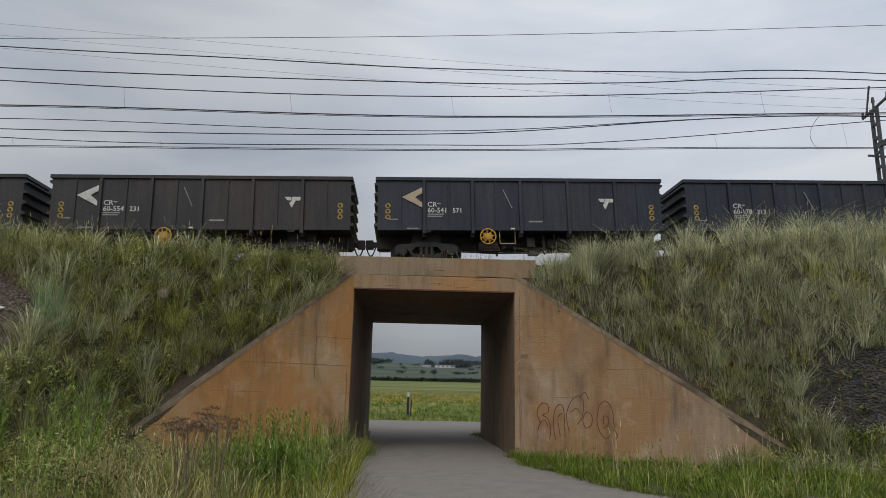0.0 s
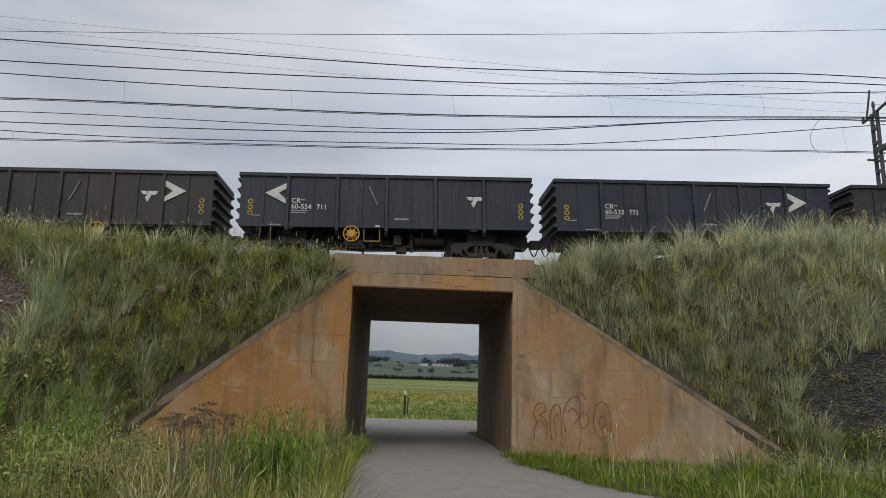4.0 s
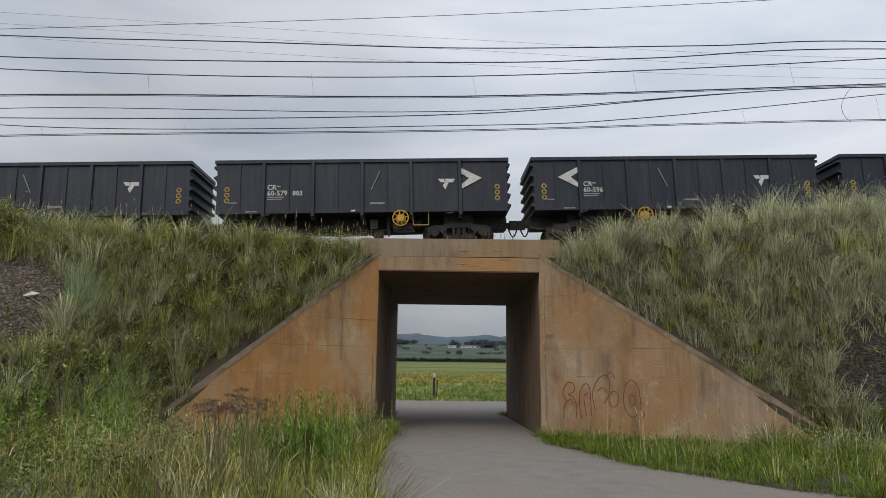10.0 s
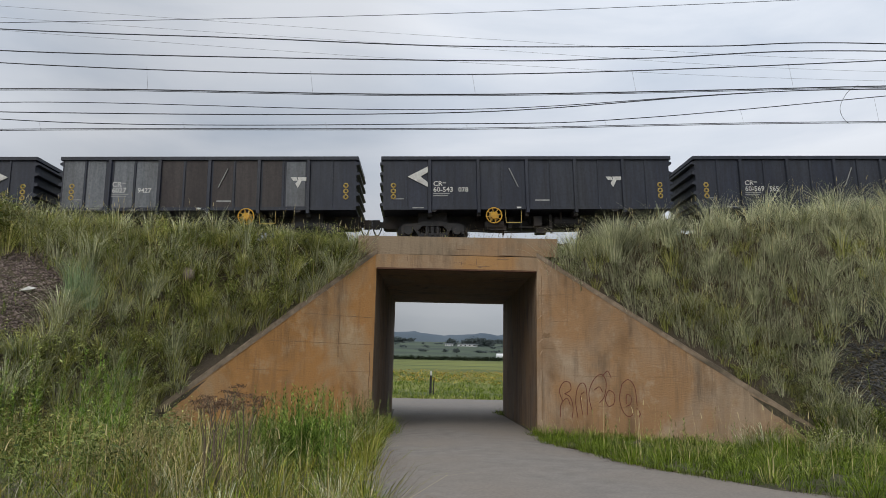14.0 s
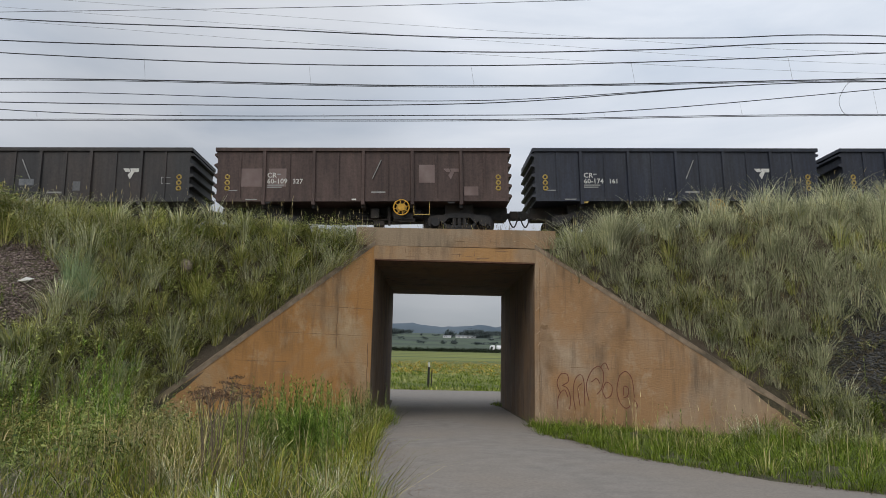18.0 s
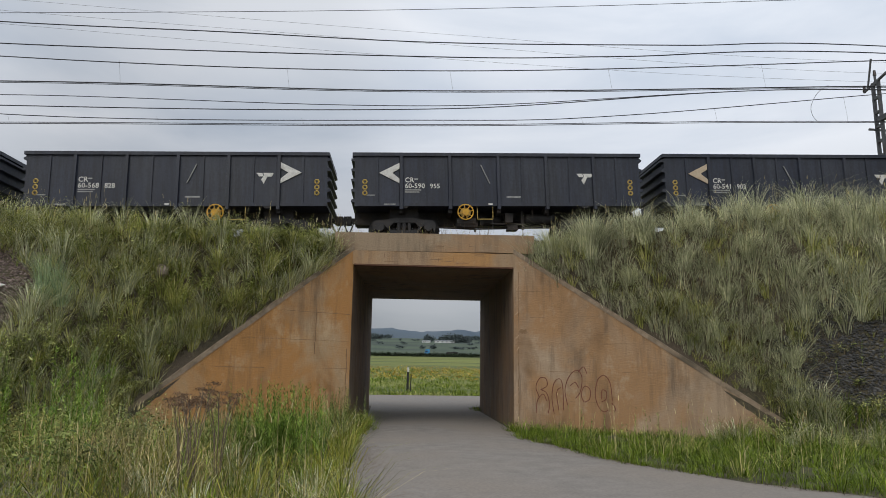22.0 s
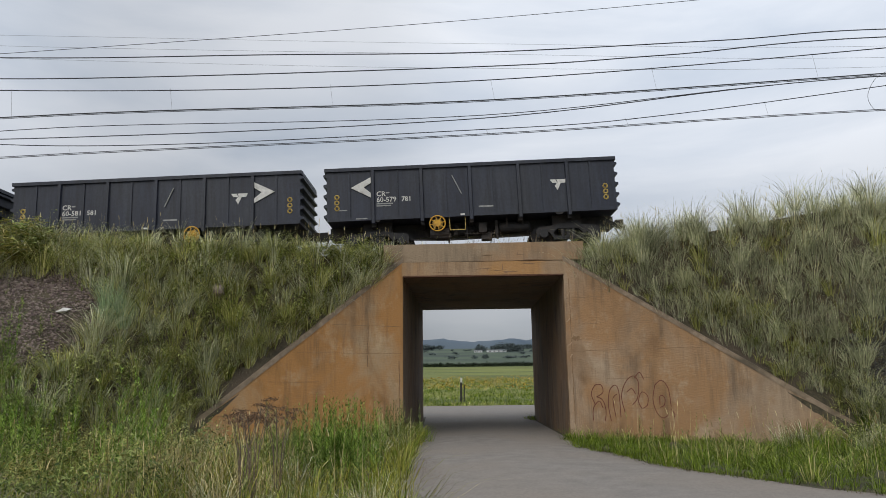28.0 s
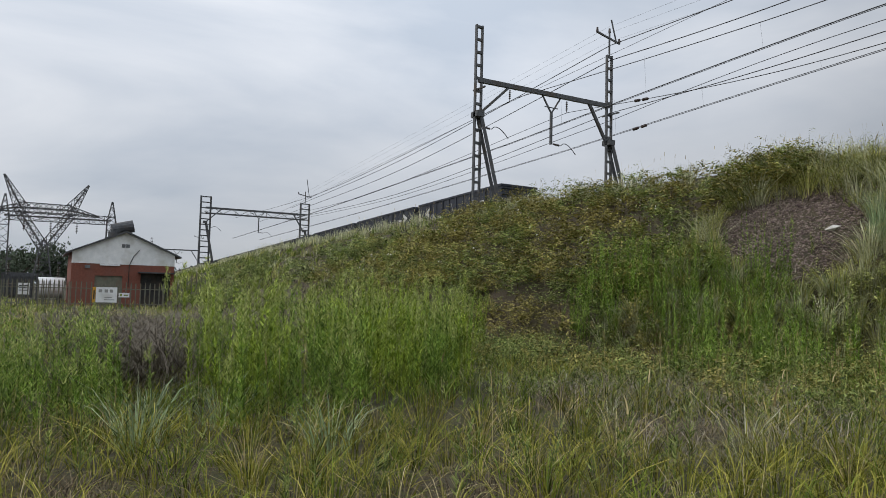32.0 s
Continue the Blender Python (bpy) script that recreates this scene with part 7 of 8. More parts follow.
for x0, w in ((24, 9), (38, 22)):
    farm = thing("farm_shed", pose(x0, 760, float(land_z(np.array(40.0), np.array(760.0)))), "long white farm shed far off on the slope", "farm building", "farm sheds")
    part("wall", Shape().box(0, w, 0, 5, -0.5, 2.0), M_plaster, farm)
    part("roof", Shape().add([(-0.5, -0.6, 2.0), (w + 0.5, -0.6, 2.0), (w + 0.5, 5.6, 2.0), (-0.5, 5.6, 2.0), (-0.5, 2.5, 3.0), (w + 0.5, 2.5, 3.0)], [(0, 1, 5, 4), (2, 3, 4, 5), (0, 4, 3), (1, 2, 5), (0, 3, 2, 1)]), M_pale, farm)
    for k in range(4):
        part("window", Shape().box(w * (0.12 + 0.22 * k), w * (0.2 + 0.22 * k), -0.03, 0.02, 0.6, 1.5), M_under, farm)
hedge = []
for x in np.arange(-30, 24, 0.8):
    pts = bush_points((x, 200 + random.uniform(-0.5, 0.5), land_z(np.array(x), np.array(200.0)) + 0.2), 0.8, 0.8, random.uniform(1.0, 1.5), 150)
    hedge.append(leaves(pts, 0.36, 1.3))
stuff("hedge", hedge, M_tree, "long dark hedge across the field", "hedge")
row = []
for x in np.arange(-40, 60, 1.6):
    yy = 285 + random.uniform(-3, 3)
    pts = bush_points((x, yy, land_z(np.array(x), np.array(yy)) + 0.1), 1.0, 1.0, random.uniform(0.5, 1.1), 40)
    row.append(leaves(pts, 0.3, 1.3))
stuff("roadside_scrub", row, M_grass, "low scrub along the far highway", "scrub")
highway = Shape().add([(-260, 297, 7.85), (260, 297, 7.85), (260, 307, 8.0), (-260, 307, 8.0)], [(0, 1, 2, 3)])
solid("highway", highway, M_road, "grey highway across the far slope", "road", kind="structure")

# ---- vehicles ----
M_glass = surf("dark_window_glass", (0.015, 0.017, 0.02), (0.025, 0.028, 0.03), 2.0, 0.08, 0.0)
M_tank = surf("white_tank_enamel", (0.7, 0.7, 0.7), (0.8, 0.8, 0.8), 2.0, 0.35, 0.0, (0.6, 0.6, 0.58), 0.8, 0.6)
M_blue = surf("blue_cab_paint", (0.03, 0.16, 0.33), (0.05, 0.22, 0.42), 2.0, 0.4, 0.0)
M_orange = surf("orange_car_paint", (0.62, 0.2, 0.008), (0.7, 0.25, 0.015), 2.0, 0.25, 0.0)
M_rubber = surf("black_rubber", (0.015, 0.015, 0.016), (0.03, 0.03, 0.03), 8.0, 0.85, 0.2)
M_alloy = surf("grey_alloy_rim", (0.3, 0.31, 0.32), (0.45, 0.46, 0.47), 6.0, 0.35, 0.0, metal=0.8)


def road_wheel(parent, x, y, r, w=0.22, at=None):
    """A wheel that turns on its axle."""
    hub = part("wheel", Shape().tube((0, -w / 2 - 0.005, 0), (0, w / 2 + 0.005, 0), r * 0.3, n=10), M_alloy, parent)
    hub.matrix_basis = pose(x, y, r)
    part("tyre", Shape().ring((0, 0, 0), (0, 1, 0), r * 0.8, r * 0.2, 22, 8), M_rubber, hub)
    s = Shape()
    for k in range(5):
        a = k * 2 * math.pi / 5
        s.bar((r * 0.2 * math.cos(a), -w / 2, r * 0.2 * math.sin(a)), (r * 0.66 * math.cos(a), -w / 2, r * 0.66 * math.sin(a)), 0.09 * r / 0.33, 0.03)
    s.tube((0, -w / 2 + 0.02, 0), (0, w / 2 - 0.02, 0), r * 0.66, n=18)
    part("rim", s, M_alloy, hub)
    return hub


def lofted(outline, half):
    """A car body: side outline in x and z, with the upper part drawn in."""
    s = Shape()
    n = len(outline)
    for side in (-1, 1):
        s.v += [(x, side * half * (1 - 0.2 * max(0.0, (z - 0.85)) / 0.65), z) for x, z in outline]
    s.f += [tuple(range(n)), tuple(range(2 * n - 1, n - 1, -1))] + [(i, n + i, n + (i + 1) % n, (i + 1) % n) for i in range(n)]
    return s


def car(paint, label):
    c = thing("car", pose(0, 0, 0), label, "car")
    part("body", lofted([(-2.0, 0.3), (-2.03, 0.75), (-1.9, 0.95), (-1.75, 1.3), (-1.45, 1.46), (0.1, 1.48), (0.5, 1.36), (1.05, 0.98), (1.8, 0.85), (2.02, 0.68), (2.05, 0.4), (1.9, 0.26), (1.65, 0.26), (1.6, 0.5), (1.4, 0.66), (1.1, 0.66), (0.92, 0.5), (0.88, 0.26), (-0.88, 0.26), (-0.92, 0.5), (-1.1, 0.66), (-1.4, 0.66), (-1.6, 0.5), (-1.65, 0.3)], 0.88), paint, c)
    for side in (-1, 1):
        y0, y1 = side * 0.79, side * 0.765
        part("side_window", Shape().add([(-1.5, side * 0.862, 0.97), (0.85, side * 0.862, 0.97), (0.3, side * 0.765, 1.32), (-1.3, side * 0.765, 1.32)], [(0, 1, 2, 3) if side < 0 else (3, 2, 1, 0)]), M_glass, c)
        part("pillar", Shape().bar((-0.3, side * 0.868, 0.96), (-0.32, side * 0.772, 1.34), 0.07, 0.012), M_under, c)
        part("door_mirror", Shape().box(0.55, 0.75, *sorted((side * 0.86, side * 1.02)), 0.95, 1.07), M_under, c)
        part("sill", Shape().box(-0.9, 0.9, *sorted((side * 0.83, side * 0.885)), 0.24, 0.36), M_under, c)
        part("door_handle", Shape().box(-0.15, 0.03, *sorted((side * 0.86, side * 0.885)), 0.84, 0.88), paint, c)
        part("headlight", Shape().box(1.82, 2.0, *sorted((side * 0.55, side * 0.84)), 0.66, 0.78), M_tank, c)
        part("tail_light", Shape().box(-2.045, -1.95, *sorted((side * 0.6, side * 0.84)), 0.78, 0.95), M_rust_head, c)
    part("windscreen", Shape().add([(0.53, -0.74, 1.345), (0.53, 0.74, 1.345), (1.04, 0.83, 0.995), (1.04, -0.83, 0.995)], [(0, 3, 2, 1)]), M_glass, c)
    part("roof_rail", Shape().bar((-1.4, -0.68, 1.49), (0.1, -0.68, 1.5), 0.03).bar((-1.4, 0.68, 1.49), (0.1, 0.68, 1.5), 0.03), M_under, c)
    wheels = [road_wheel(c, x, y, 0.33) for x in (-1.25, 1.26) for y in (-0.78, 0.78)]
    return c, wheels


def truck(kind, label, cab_paint):
    """A lorry that faces +x, its front at x = 0."""
    c = thing("truck", pose(0, 0, 0), label, "truck", "lorries on the highway")
    part("chassis", Shape().box(-9.5 if kind != "link" else -21.5, -0.4, -0.5, 0.5, 0.7, 1.0), M_under, c)
    cab = part("cab", Shape().prism([(0, 0.6), (0, 1.9), (-0.25, 2.9), (-0.6, 3.35), (-2.2, 3.45), (-2.3, 0.6)], -1.2, 1.2), cab_paint, c)
    part("windscreen", Shape().add([(0.02, -1.1, 1.85), (0.02, 1.1, 1.85), (-0.23, 1.1, 2.75), (-0.23, -1.1, 2.75)], [(0, 1, 2, 3)]), M_glass, cab)
    for side in (-1, 1):
        part("side_window", Shape().box(-1.3, -0.3, *sorted((side * 1.19, side * 1.21)), 1.9, 2.6), M_glass, cab)
    part("bumper", Shape().box(-0.2, 0.06, -1.2, 1.2, 0.4, 0.75), M_under, cab)
    ends = {"tank": [(-9.8, -2.9)], "link": [(-11.6, -3.0), (-22.4, -12.6)], "bus": [(-10.4, -2.2)], "flat": [(-19, -2.8)]}[kind]
    for a, b in ends:
        if kind in ("tank", "link"):
            s = Shape().tube((a + 0.3, 0, 2.25), (b - 0.3, 0, 2.25), 1.12, n=18).tube((a, 0, 2.25), (a + 0.3, 0, 2.25), 0.9, 1.12, n=18).tube((b - 0.3, 0, 2.25), (b, 0, 2.25), 1.12, 0.9, n=18)
            part("tank", s, M_tank, c, smooth=False)
            part("walkway", Shape().box(a + 0.6, b - 0.6, -0.3, 0.3, 3.36, 3.44), M_mast, c)
            part("skirt", Shape().box(a + 0.5, b - 0.5, -1.15, 1.15, 1.02, 1.2), M_under, c)
        elif kind == "bus":
            part("coach_body", Shape().box(a, b, -1.24, 1.24, 0.9, 3.4), M_tank, c)
            for k in range(7):
                part("side_window", Shape().box(a + 0.6 + k * 1.05, a + 1.45 + k * 1.05, -1.27, -1.23, 2.0, 2.85), M_glass, c)
        else:
            part("deck", Shape().box(a, b, -1.2, 1.2, 1.15, 1.4), M_under, c)
            part("cargo", Shape().prism([(a + 4, 1.4), (a + 4.4, 2.2), (a + 5.8, 2.5), (a + 7.2, 2.2), (a + 9.2, 2.3), (a + 9.6, 1.4)], -1.0, 1.0), M_under, c)
    xs = {"tank": (-1.4, -6.9, -8.2), "link": (-1.4, -4.6, -9.4, -10.6, -14.0, -20.0, -21.2), "bus": (-1.4, -7.4, -8.6), "flat": (-1.4, -4.4, -15.4, -16.6, -17.8)}[kind]
    wheels = [road_wheel(c, x, y, 0.5, 0.3) for x in xs for y in (-1.05, 1.05)]
    return c, wheels


# each: thing, wheels, wheel radius, lane, height, front at a given time, speed (negative: to the west)
TRAFFIC = []
for make, y, z, t0, x0, v, r in ((lambda: car(M_tank, "small white car on the far highway"), 300, 7.93, 1.0, 34.0, 25.0, 0.33),
                                 (lambda: truck("bus", "white coach lorry with a row of windows", M_tank), 300, 7.93, 7.5, 26.3, 20.0, 0.5),
                                 (lambda: truck("tank", "white tanker lorry with a white cab", M_tank), 300, 7.93, 12.7, 15.9, 19.8, 0.5),
                                 (lambda: truck("link", "white double tanker road train", M_tank), 304, 7.99, 19.2, 6.1, -20.2, 0.5),
                                 (lambda: car(M_tank, "small white car on the far highway"), 300, 7.93, 18.4, -6.0, 22.0, 0.33),
                                 (lambda: car(M_tank, "small white car on the far highway"), 304, 7.99, 18.4, 9.5, -24.0, 0.33),
                                 (lambda: truck("flat", "flatbed lorry with a blue and white cab", M_blue), 304, 7.99, 23.0, -9.3, -20.0, 0.5),
                                 (lambda: car(M_tank, "small white car on the far highway"), 304, 7.99, 28.6, -11.0, -60.0 / 2.4, 0.33),
                                 (lambda: truck("tank", "white tanker lorry with a white cab", M_tank), 300, 7.93, 30.0, -5.0, 20.0, 0.5),
                                 (lambda: car(M_orange, "bright orange hatchback on the road behind the underpass"), 40.2, 0.04, 30.0, 0.55, 9.0, 0.33)):
    ob, wheels = make()
    TRAFFIC.append((ob, wheels, r, y, z, t0, x0, v))

# ---- the substation west of the camera ----
house = thing("switch_house", pose(-58, 0, 0), "small brick switch house with a white plastered gable", "building")
Y0, Y1, EAVE, APEX, BRICK = 1.8, 9.05, 4.1, 5.72, 3.25
YM = (Y0 + Y1) / 2
walls = part("wall", Shape().box(-9, -0.24, Y0, Y0 + 0.24, -0.2, EAVE).box(-9, -0.24, Y1 - 0.24, Y1, -0.2, EAVE).box(-9.2, -9, Y0, Y1, -0.2, EAVE), M_brick, house)
part("front_wall", Shape().box(-0.24, 0, Y0, 3.4, -0.2, BRICK).box(-0.24, 0, 5.3, 6.6, -0.2, BRICK).box(-0.24, 0, 8.8, Y1, -0.2, BRICK).box(-0.24, 0, 3.4, 5.3, 2.35, BRICK).box(-0.24, 0, 6.6, 8.8, 2.6, BRICK), M_brick, house, "red brick front wall")
part("gable", Shape().add([(0.03, Y0, BRICK), (0.03, Y1, BRICK), (0.03, Y1, EAVE), (0.03, YM, APEX), (0.03, Y0, EAVE), (-0.24, Y0, BRICK), (-0.24, Y1, BRICK), (-0.24, Y1, EAVE), (-0.24, YM, APEX), (-0.24, Y0, EAVE)],
                          [(0, 1, 2, 3, 4), (9, 8, 7, 6, 5), (0, 5, 6, 1), (1, 6, 7, 2), (2, 7, 8, 3), (3, 8, 9, 4), (4, 9, 5, 0)]), M_plaster, house, "white plastered gable")
for sgn, ye in ((-1, Y0 - 0.45), (1, Y1 + 0.45)):
    ze = EAVE - 0.45 * (APEX - EAVE) / (YM - Y0)
    part("roof", Shape().add([(0.35, ye, ze), (0.35, YM, APEX), (-9.5, YM, APEX), (-9.5, ye, ze), (0.35, ye, ze + 0.12), (0.35, YM, APEX + 0.14), (-9.5, YM, APEX + 0.14), (-9.5, ye, ze + 0.12)],
                             [(0, 1, 2, 3), (7, 6, 5, 4), (0, 4, 5, 1), (1, 5, 6, 2), (2, 6, 7, 3), (3, 7, 4, 0)]), M_roof, house, "dark sheet roof")
part("roller_door", Shape().box(-0.2, -0.12, 3.4, 5.3, 0, 2.35), M_fence, house, "dull olive roller door")
part("roller_door", Shape().box(-0.2, -0.12, 6.6, 8.8, 0, 2.6), M_under, house)
part("canopy", Shape().box(0, 0.9, 6.4, 9.0, 2.62, 2.72), M_roof, house)
part("light_strip", Shape().box(0.0, 0.12, 3.7, 5.1, 3.12, 3.24), M_plaster, house)
part("gable_vent", Shape().box(0.03, 0.06, YM - 0.28, YM - 0.02, 4.55, 4.82).box(0.03, 0.06, YM + 0.02, YM + 0.28, 4.55, 4.82), M_pale, house)
part("conduit", Shape().path([(0.1, YM + 0.3, 1.5), (0.1, YM + 0.32, 3.2), (0.1, YM + 0.6, 3.9), (0.1, YM + 1.0, 4.4)], 0.03), M_under, house)
part("alarm_lamp", Shape().box(0, 0.15, Y0 + 0.9, Y0 + 1.25, 2.9, 3.1), M_pale, house)


def palisade(x0, y0, x1, y1, base, top, label):
    f = thing("palisade_fence", pose(0, 0, 0), label, "fence", "palisade fences")
    length = math.hypot(x1 - x0, y1 - y0)
    n = int(length / 0.28)
    for k in range(n + 1):
        u = k / n
        x, y = x0 + (x1 - x0) * u, y0 + (y1 - y0) * u
        z = max(float(slope_z(x, y)), 0.0)
        part("pale", Shape().box(x - 0.02, x + 0.02, y - 0.035, y + 0.035, z + base, z + top).add([(x, y - 0.035, z + top), (x, y + 0.035, z + top), (x, y, z + top + 0.12)], [(0, 1, 2)]), M_fence, f)
    for zz in (0.4, top - 0.35):
        pts = [(x0 + (x1 - x0) * u, y0 + (y1 - y0) * u, max(float(slope_z(x0 + (x1 - x0) * u, y0 + (y1 - y0) * u)), 0.0) + zz) for u in np.linspace(0, 1, 8)]
        for (xa, ya, za), (xb, yb, zb) in zip(pts, pts[1:]):
            part("rail", Shape().tube((xa - 0.03, ya, za), (xb - 0.03, yb, zb), 0.025, n=5), M_fence, f)
    return f


def slope_z(x, y):
    ty, tz = along(L_TOE, x)
    cy, cz = along(L_CREST, x)
    return tz + (cz - tz) * np.clip((y - ty) / (cy - ty), 0, 1) ** 0.93


palisade(-50, 1.6, -50, 7.2, 0.0, 1.75, "olive steel palisade fence before the switch house")
palisade(-50.4, 7.2, -50.4, 10.0, 0.0, 1.75, "olive steel palisade fence climbing the bank")
palisade(-50, -9.5, -50, 1.5, 0.0, 1.75, "olive steel palisade fence before the yard")
palisade(-62, -9, -62, 1.4, 0.0, 1.9, "grey palisade fence of the substation yard")


def board(x, y0, y1, z0, z1, material, label, bars, ink):
    b = thing("warning_sign", pose(0, 0, 0), label, "sign", "signs on the fence")
    part("panel", Shape().box(x, x + 0.03, y0, y1, z0, z1), material, b)
    part("stay", Shape().box(x - 0.05, x, y0 + 0.1, y0 + 0.16, -0.05, z1 - 0.1), M_fence, b)
    for ya, yb, za, zb in bars:
        part("print_bar", Shape().box(x + 0.03, x + 0.034, ya, yb, za, zb), ink, b)
    return b


board(-49.9, 3.05, 4.3, 0.5, 1.5, M_plaster, "white safety board with small symbols on the fence", ((3.55, 3.75, 1.15, 1.35), (3.85, 4.05, 1.15, 1.35), (3.2, 3.4, 1.15, 1.35), (3.55, 4.15, 0.65, 0.7), (3.55, 4.0, 0.8, 0.85)), M_faint)
board(-49.9, 2.85, 3.02, 0.5, 1.5, M_yellow, "narrow yellow warning panel on the fence", ((2.9, 2.98, 0.7, 1.3),), M_under)
board(-49.9, 4.4, 5.05, 0.85, 1.15, M_plaster, "small white and green sign on the fence", ((4.47, 4.6, 0.92, 1.08), (4.7, 4.95, 0.95, 1.03)), M_leaf_dark)
board(-52, -1.4, -0.7, 0.9, 1.65, M_plaster, "white notice board with rows of print", ((-1.3, -0.8, 1.45, 1.5), (-1.3, -0.85, 1.3, 1.35), (-1.3, -0.8, 1.15, 1.2)), M_under)
tankw = thing("water_tank", pose(-64, 0.9, 0), "white cylindrical tank lying on a cradle", "tank")
part("shell", Shape().tube((0, -1.2, 1.3), (0, 0.7, 1.3), 0.85, n=18), M_tank, tankw)
part("cradle", Shape().box(-0.6, 0.6, -0.9, -0.7, 0, 0.7).box(-0.6, 0.6, 0.2, 0.4, 0, 0.7), M_under, tankw)
bush_t = thing("air_vent", pose(-66, 5.2, 0), "grey ducted ventilator behind the roof ridge", "ventilator")
part("duct", Shape().tube((0, 0, 0), (0, 0, 6.3), 0.5, n=14).tube((0, -0.2, 6.5), (0, 1.5, 6.9), 0.5, 0.55, n=14).tube((0, 0, 6.2), (0, 0.4, 6.7), 0.5, n=14), M_mast, bush_t)


def lattice(parent, a, b, w0, w1, n, r=0.05, name="lattice_leg"):
    """A square lattice column or boom from a to b."""
    a, b = Vector(a), Vector(b)
    d = (b - a).normalized()
    s = d.orthogonal().normalized() if abs(d.z) < 0.9 else Vector((1, 0, 0))
    u = d.cross(s).normalized()
    rings = []
    for k in range(n + 1):
        c, w = a.lerp(b, k / n), (w0 + (w1 - w0) * k / n) / 2
        rings.append([c + s * w + u * w, c - s * w + u * w, c - s * w - u * w, c + s * w - u * w])
    legs = Shape()
    for j in range(4):
        legs.bar(rings[0][j], rings[-1][j], r * 1.3)
    part(name, legs, M_mast, parent)
    lace = Shape()
    for k in range(n):
        for j in range(4):
            lace.bar(rings[k][j], rings[k + 1][(j + 1) % 4], r * 0.8)
            if k % 2:
                lace.bar(rings[k][j], rings[k][(j + 1) % 4], r * 0.8)
    part("lacing", lace, M_mast, parent)


gantry = thing("busbar_gantry", pose(-75, 0, 0), "galvanised lattice gantry of the substation", "gantry")
for y in (-3.4, 5.6):
    lattice(gantry, (0, y, 0), (0, y, 7.8), 0.9, 0.8, 10)
    lattice(gantry, (0, y, 7.8), (0, y, 9.9), 0.8, 0.08, 4)
lattice(gantry, (0, -3.4, 7.9), (0, 5.6, 8.0), 0.6, 0.6, 14, name="boom")
for y in (-1.8, 0.4, 2.6):
    insulator(gantry, (0, y, 7.6), (0, y, 6.5), 0.12)
pylon = thing("transmission_pylon", pose(-98, -0.1, 0), "lattice transmission pylon with spread arms", "pylon")
lattice(pylon, (0, 0, 0), (0, 0, 6.0), 2.6, 0.9, 7, 0.09)
for sgn in (-1, 1):
    lattice(pylon, (0, 0, 6.0), (0, sgn * 2.9, 10.6), 0.9, 0.7, 8, 0.08, "arm")
    lattice(pylon, (0, sgn * 2.6, 10.8), (0, sgn * 4.6, 14.8 if sgn < 0 else 14.3), 1.1, 0.1, 7, 0.07, "peak")
    lattice(pylon, (0, sgn * 2.6, 10.9), (0, sgn * 6.0, 10.3), 0.8, 0.1, 6, 0.07, "arm_tip")
lattice(pylon, (0, -2.8, 10.9), (0, 2.8, 10.9), 0.9, 0.9, 9, 0.08, "bridge")
for x, y, h in ((-70, -2.6, 3.6), (-72, -0.4, 4.2), (-70, 1.2, 3.4), (-68, -5.5, 3.2)):
    p = thing("switchgear_post", pose(x, y, 0), "porcelain switchgear post on a steel stand", "switchgear", "switchgear in the yard")
    part("stand", Shape().bar((0, 0, 0), (0, 0, h * 0.6), 0.16), M_mast, p)
    insulator(p, (0, 0, h * 0.6), (0, 0, h), 0.16)
    part("terminal", Shape().box(-0.3, 0.3, -0.15, 0.15, h, h + 0.2), M_mast, p)
transformer = thing("transformer", pose(-76, -2, 0), "grey power transformer in the yard", "transformer")
part("tank", Shape().box(-1, 1, -1.3, 1.3, 0.2, 2.6), M_mast, transformer)
for k in range(8):
    part("radiator_fin", Shape().box(1.0, 1.4, -1.2 + k * 0.32, -1.12 + k * 0.32, 0.5, 2.3), M_mast, transformer)
shed = thing("house", pose(-92, -8.5, 0), "low brown house with a pale roof", "house")
part("wall", Shape().box(-4, 0, -4, 3, 0, 2.6), M_brick, shed)
part("roof", Shape().add([(0.4, -4.5, 2.6), (0.4, 3.5, 2.6), (-4.4, 3.5, 2.6), (-4.4, -4.5, 2.6), (-2, -4.5, 4.0), (-2, 3.5, 4.0)], [(0, 1, 5, 4), (2, 3, 4, 5), (0, 4, 3), (1, 2, 5), (0, 3, 2, 1)]), M_roof, shed)
part("window", Shape().box(0, 0.03, -2, -0.6, 1.0, 2.0), M_glass, shed)
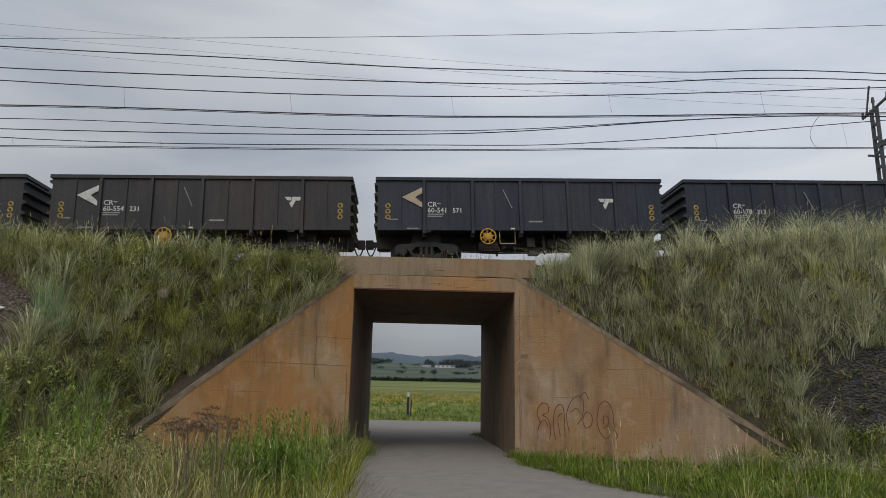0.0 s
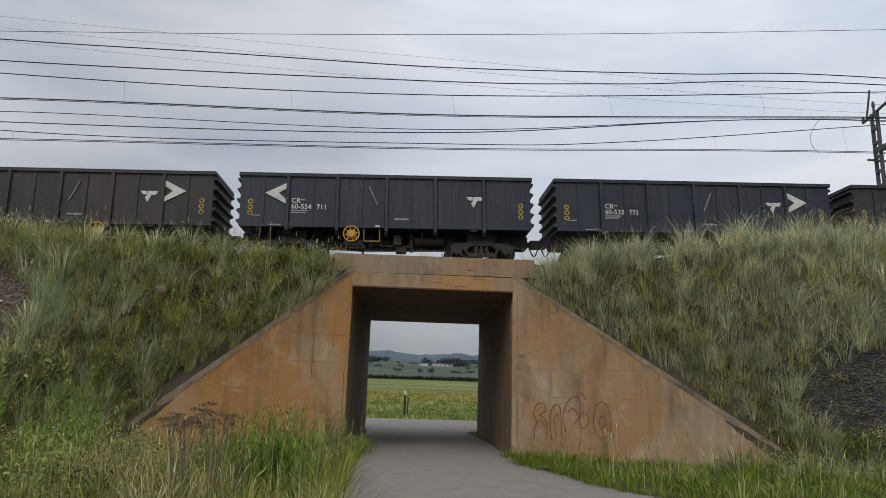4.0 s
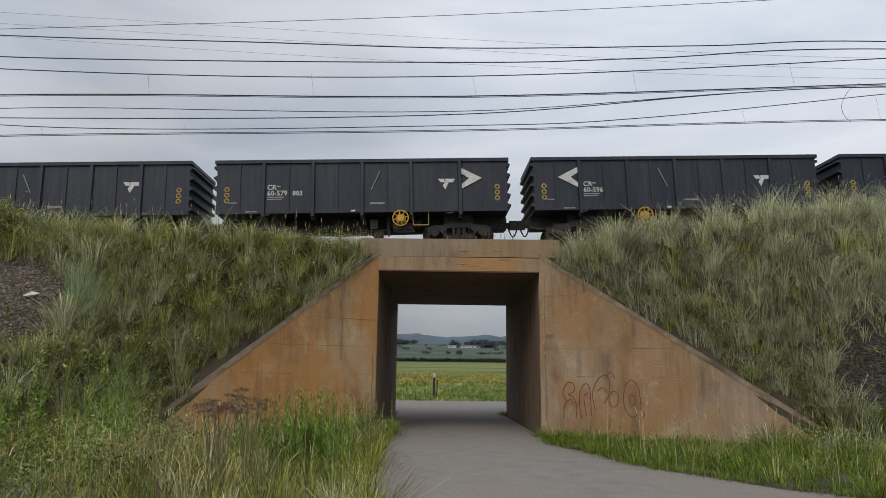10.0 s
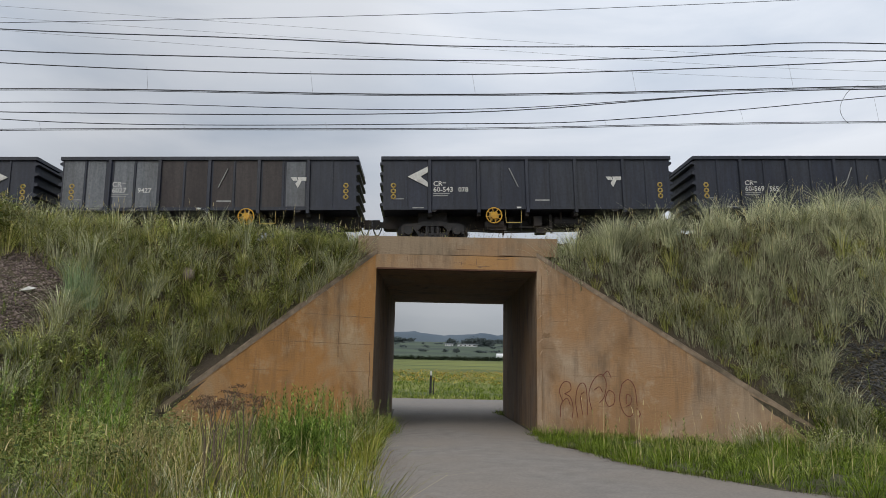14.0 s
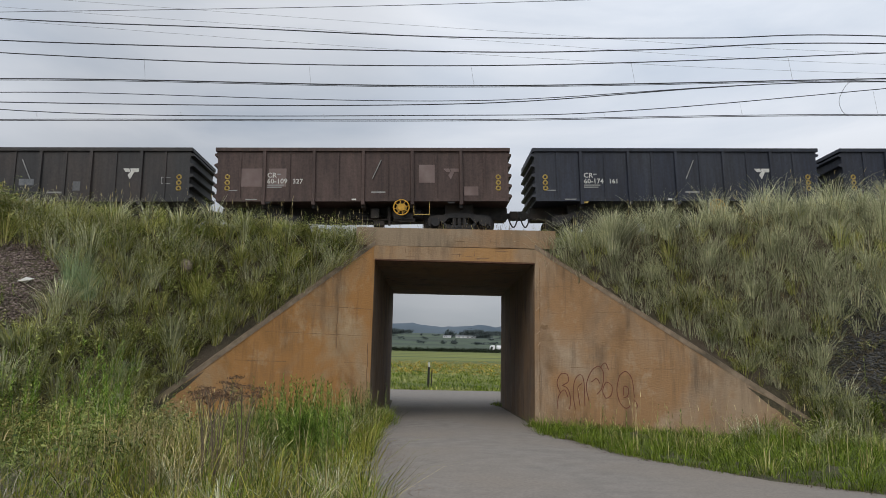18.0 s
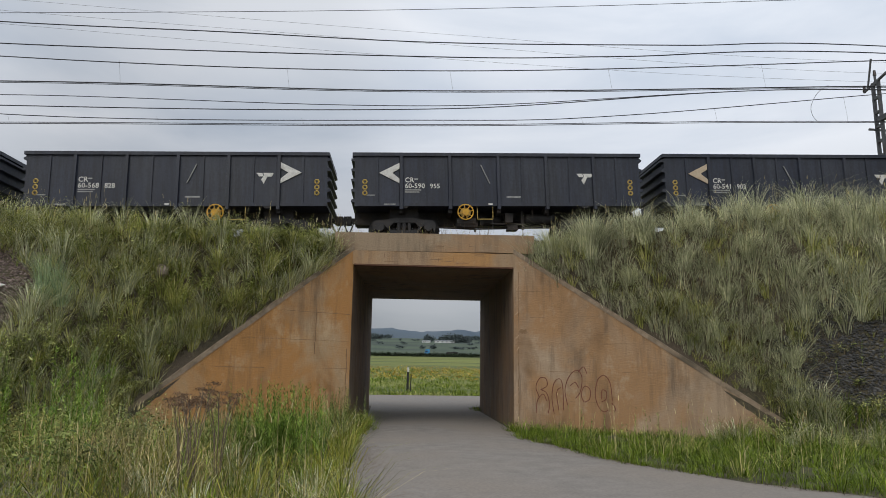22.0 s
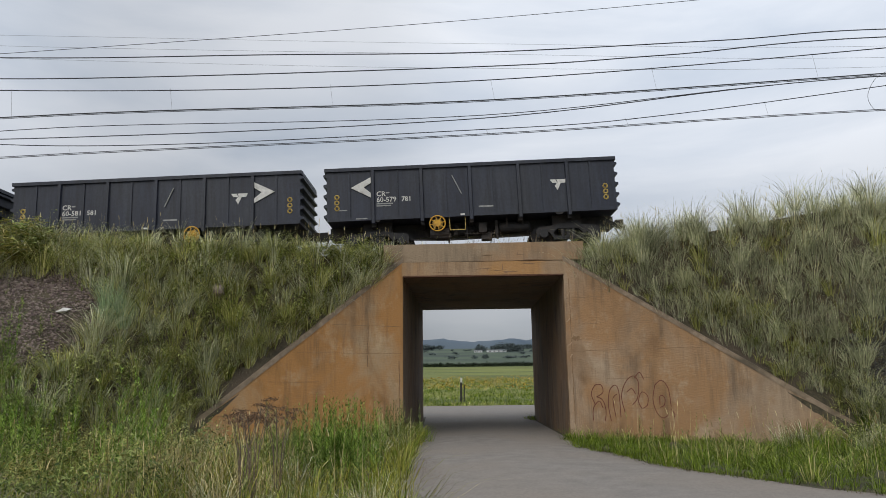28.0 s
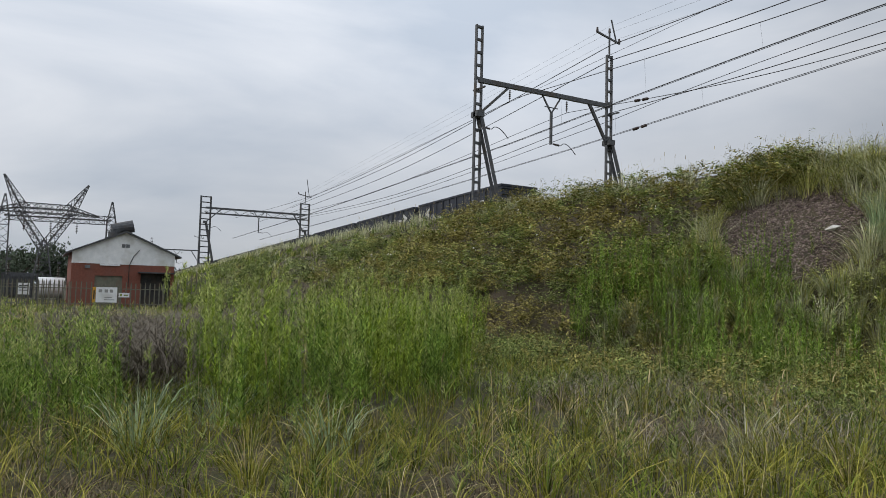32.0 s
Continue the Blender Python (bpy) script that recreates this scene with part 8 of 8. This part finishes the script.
for x, y, h, sp in ((-110, -2.5, 6.6, 5.5), (-113, -6.5, 5.8, 6.0), (-111, 4.5, 5.4, 5.0), (-112, 1.5, 7.0, 4.2), (-114, 5.5, 6.2, 3.6), (-118, -4, 6.0, 4.0), (-116, -9, 6.4, 4.2), (-124, 10, 5.6, 3.6), (-130, -14, 7, 5), (-126, 14, 5.5, 3.5)):
    tree(x, y, 0, h, sp, 0.34, 1700, False, "dark green tree behind the substation", "trees behind the substation")
for k in range(26):
    y = -60 + k * 5.2
    tree(-230 + random.uniform(-15, 15), y, 0, random.uniform(5, 8), random.uniform(4, 6), 0.9, 240, True, "dark tree in a distant row", "distant tree row")
for z0, z1, dy in ((13.6, 6.0, 0.0), (13.2, 5.8, 0.6), (12.8, 5.6, 1.2)):
    wire("busbar_wire", [(-98, -6 + dy * 4, z0 - 3), (-86, -2 + dy * 3, 8.4), (-75, 0 + dy * 2, 7.9)], 0.02, M_wire, "slack wire from pylon to gantry")


def gone_at(t):
    return float(np.interp(t, [p[0] for p in TRAIN], [p[1] for p in TRAIN]))


def motions():
    ticks = [k / FPS for k in range(32 * FPS + 1)]
    turns = [math.degrees(gone_at(t) / 0.43) for t in ticks]
    for k, w in enumerate(wagons):
        walk(w, [(t, wagon_pose(k, gone)) for t, gone in TRAIN])
        # wheels turn along the stretch of track that lies open to view
        near = [i for i, t in enumerate(ticks) if -42 < wagon_pose(k, gone_at(t)).translation.x < 30]
        if not near:
            continue
        keyed = sorted({0, *near, len(ticks) - 1})
        stop = {i: min(max(i, near[0]), near[-1]) for i in keyed}
        for ws in w.children:
            if ws.name.startswith("wheelset"):
                x = ws.location.x
                walk(ws, [(ticks[i], pose(x, 0, 0.43, 0, -turns[stop[i]], 0)) for i in keyed])
    for ob, wheels, r, y, z, t0, x0, v in TRAFFIC:
        face = 0 if v > 0 else 180
        walk(ob, [(t, pose(x0 + v * (t - t0), y, z, 0, 0, face)) for t in (0, 16, 32)])
        if y < 100:
            for wheel in wheels:
                p = wheel.location.copy()
                walk(wheel, [(t, pose(p.x, p.y, p.z, 0, math.degrees(v * t / r), 0)) for t in ticks])


motions()
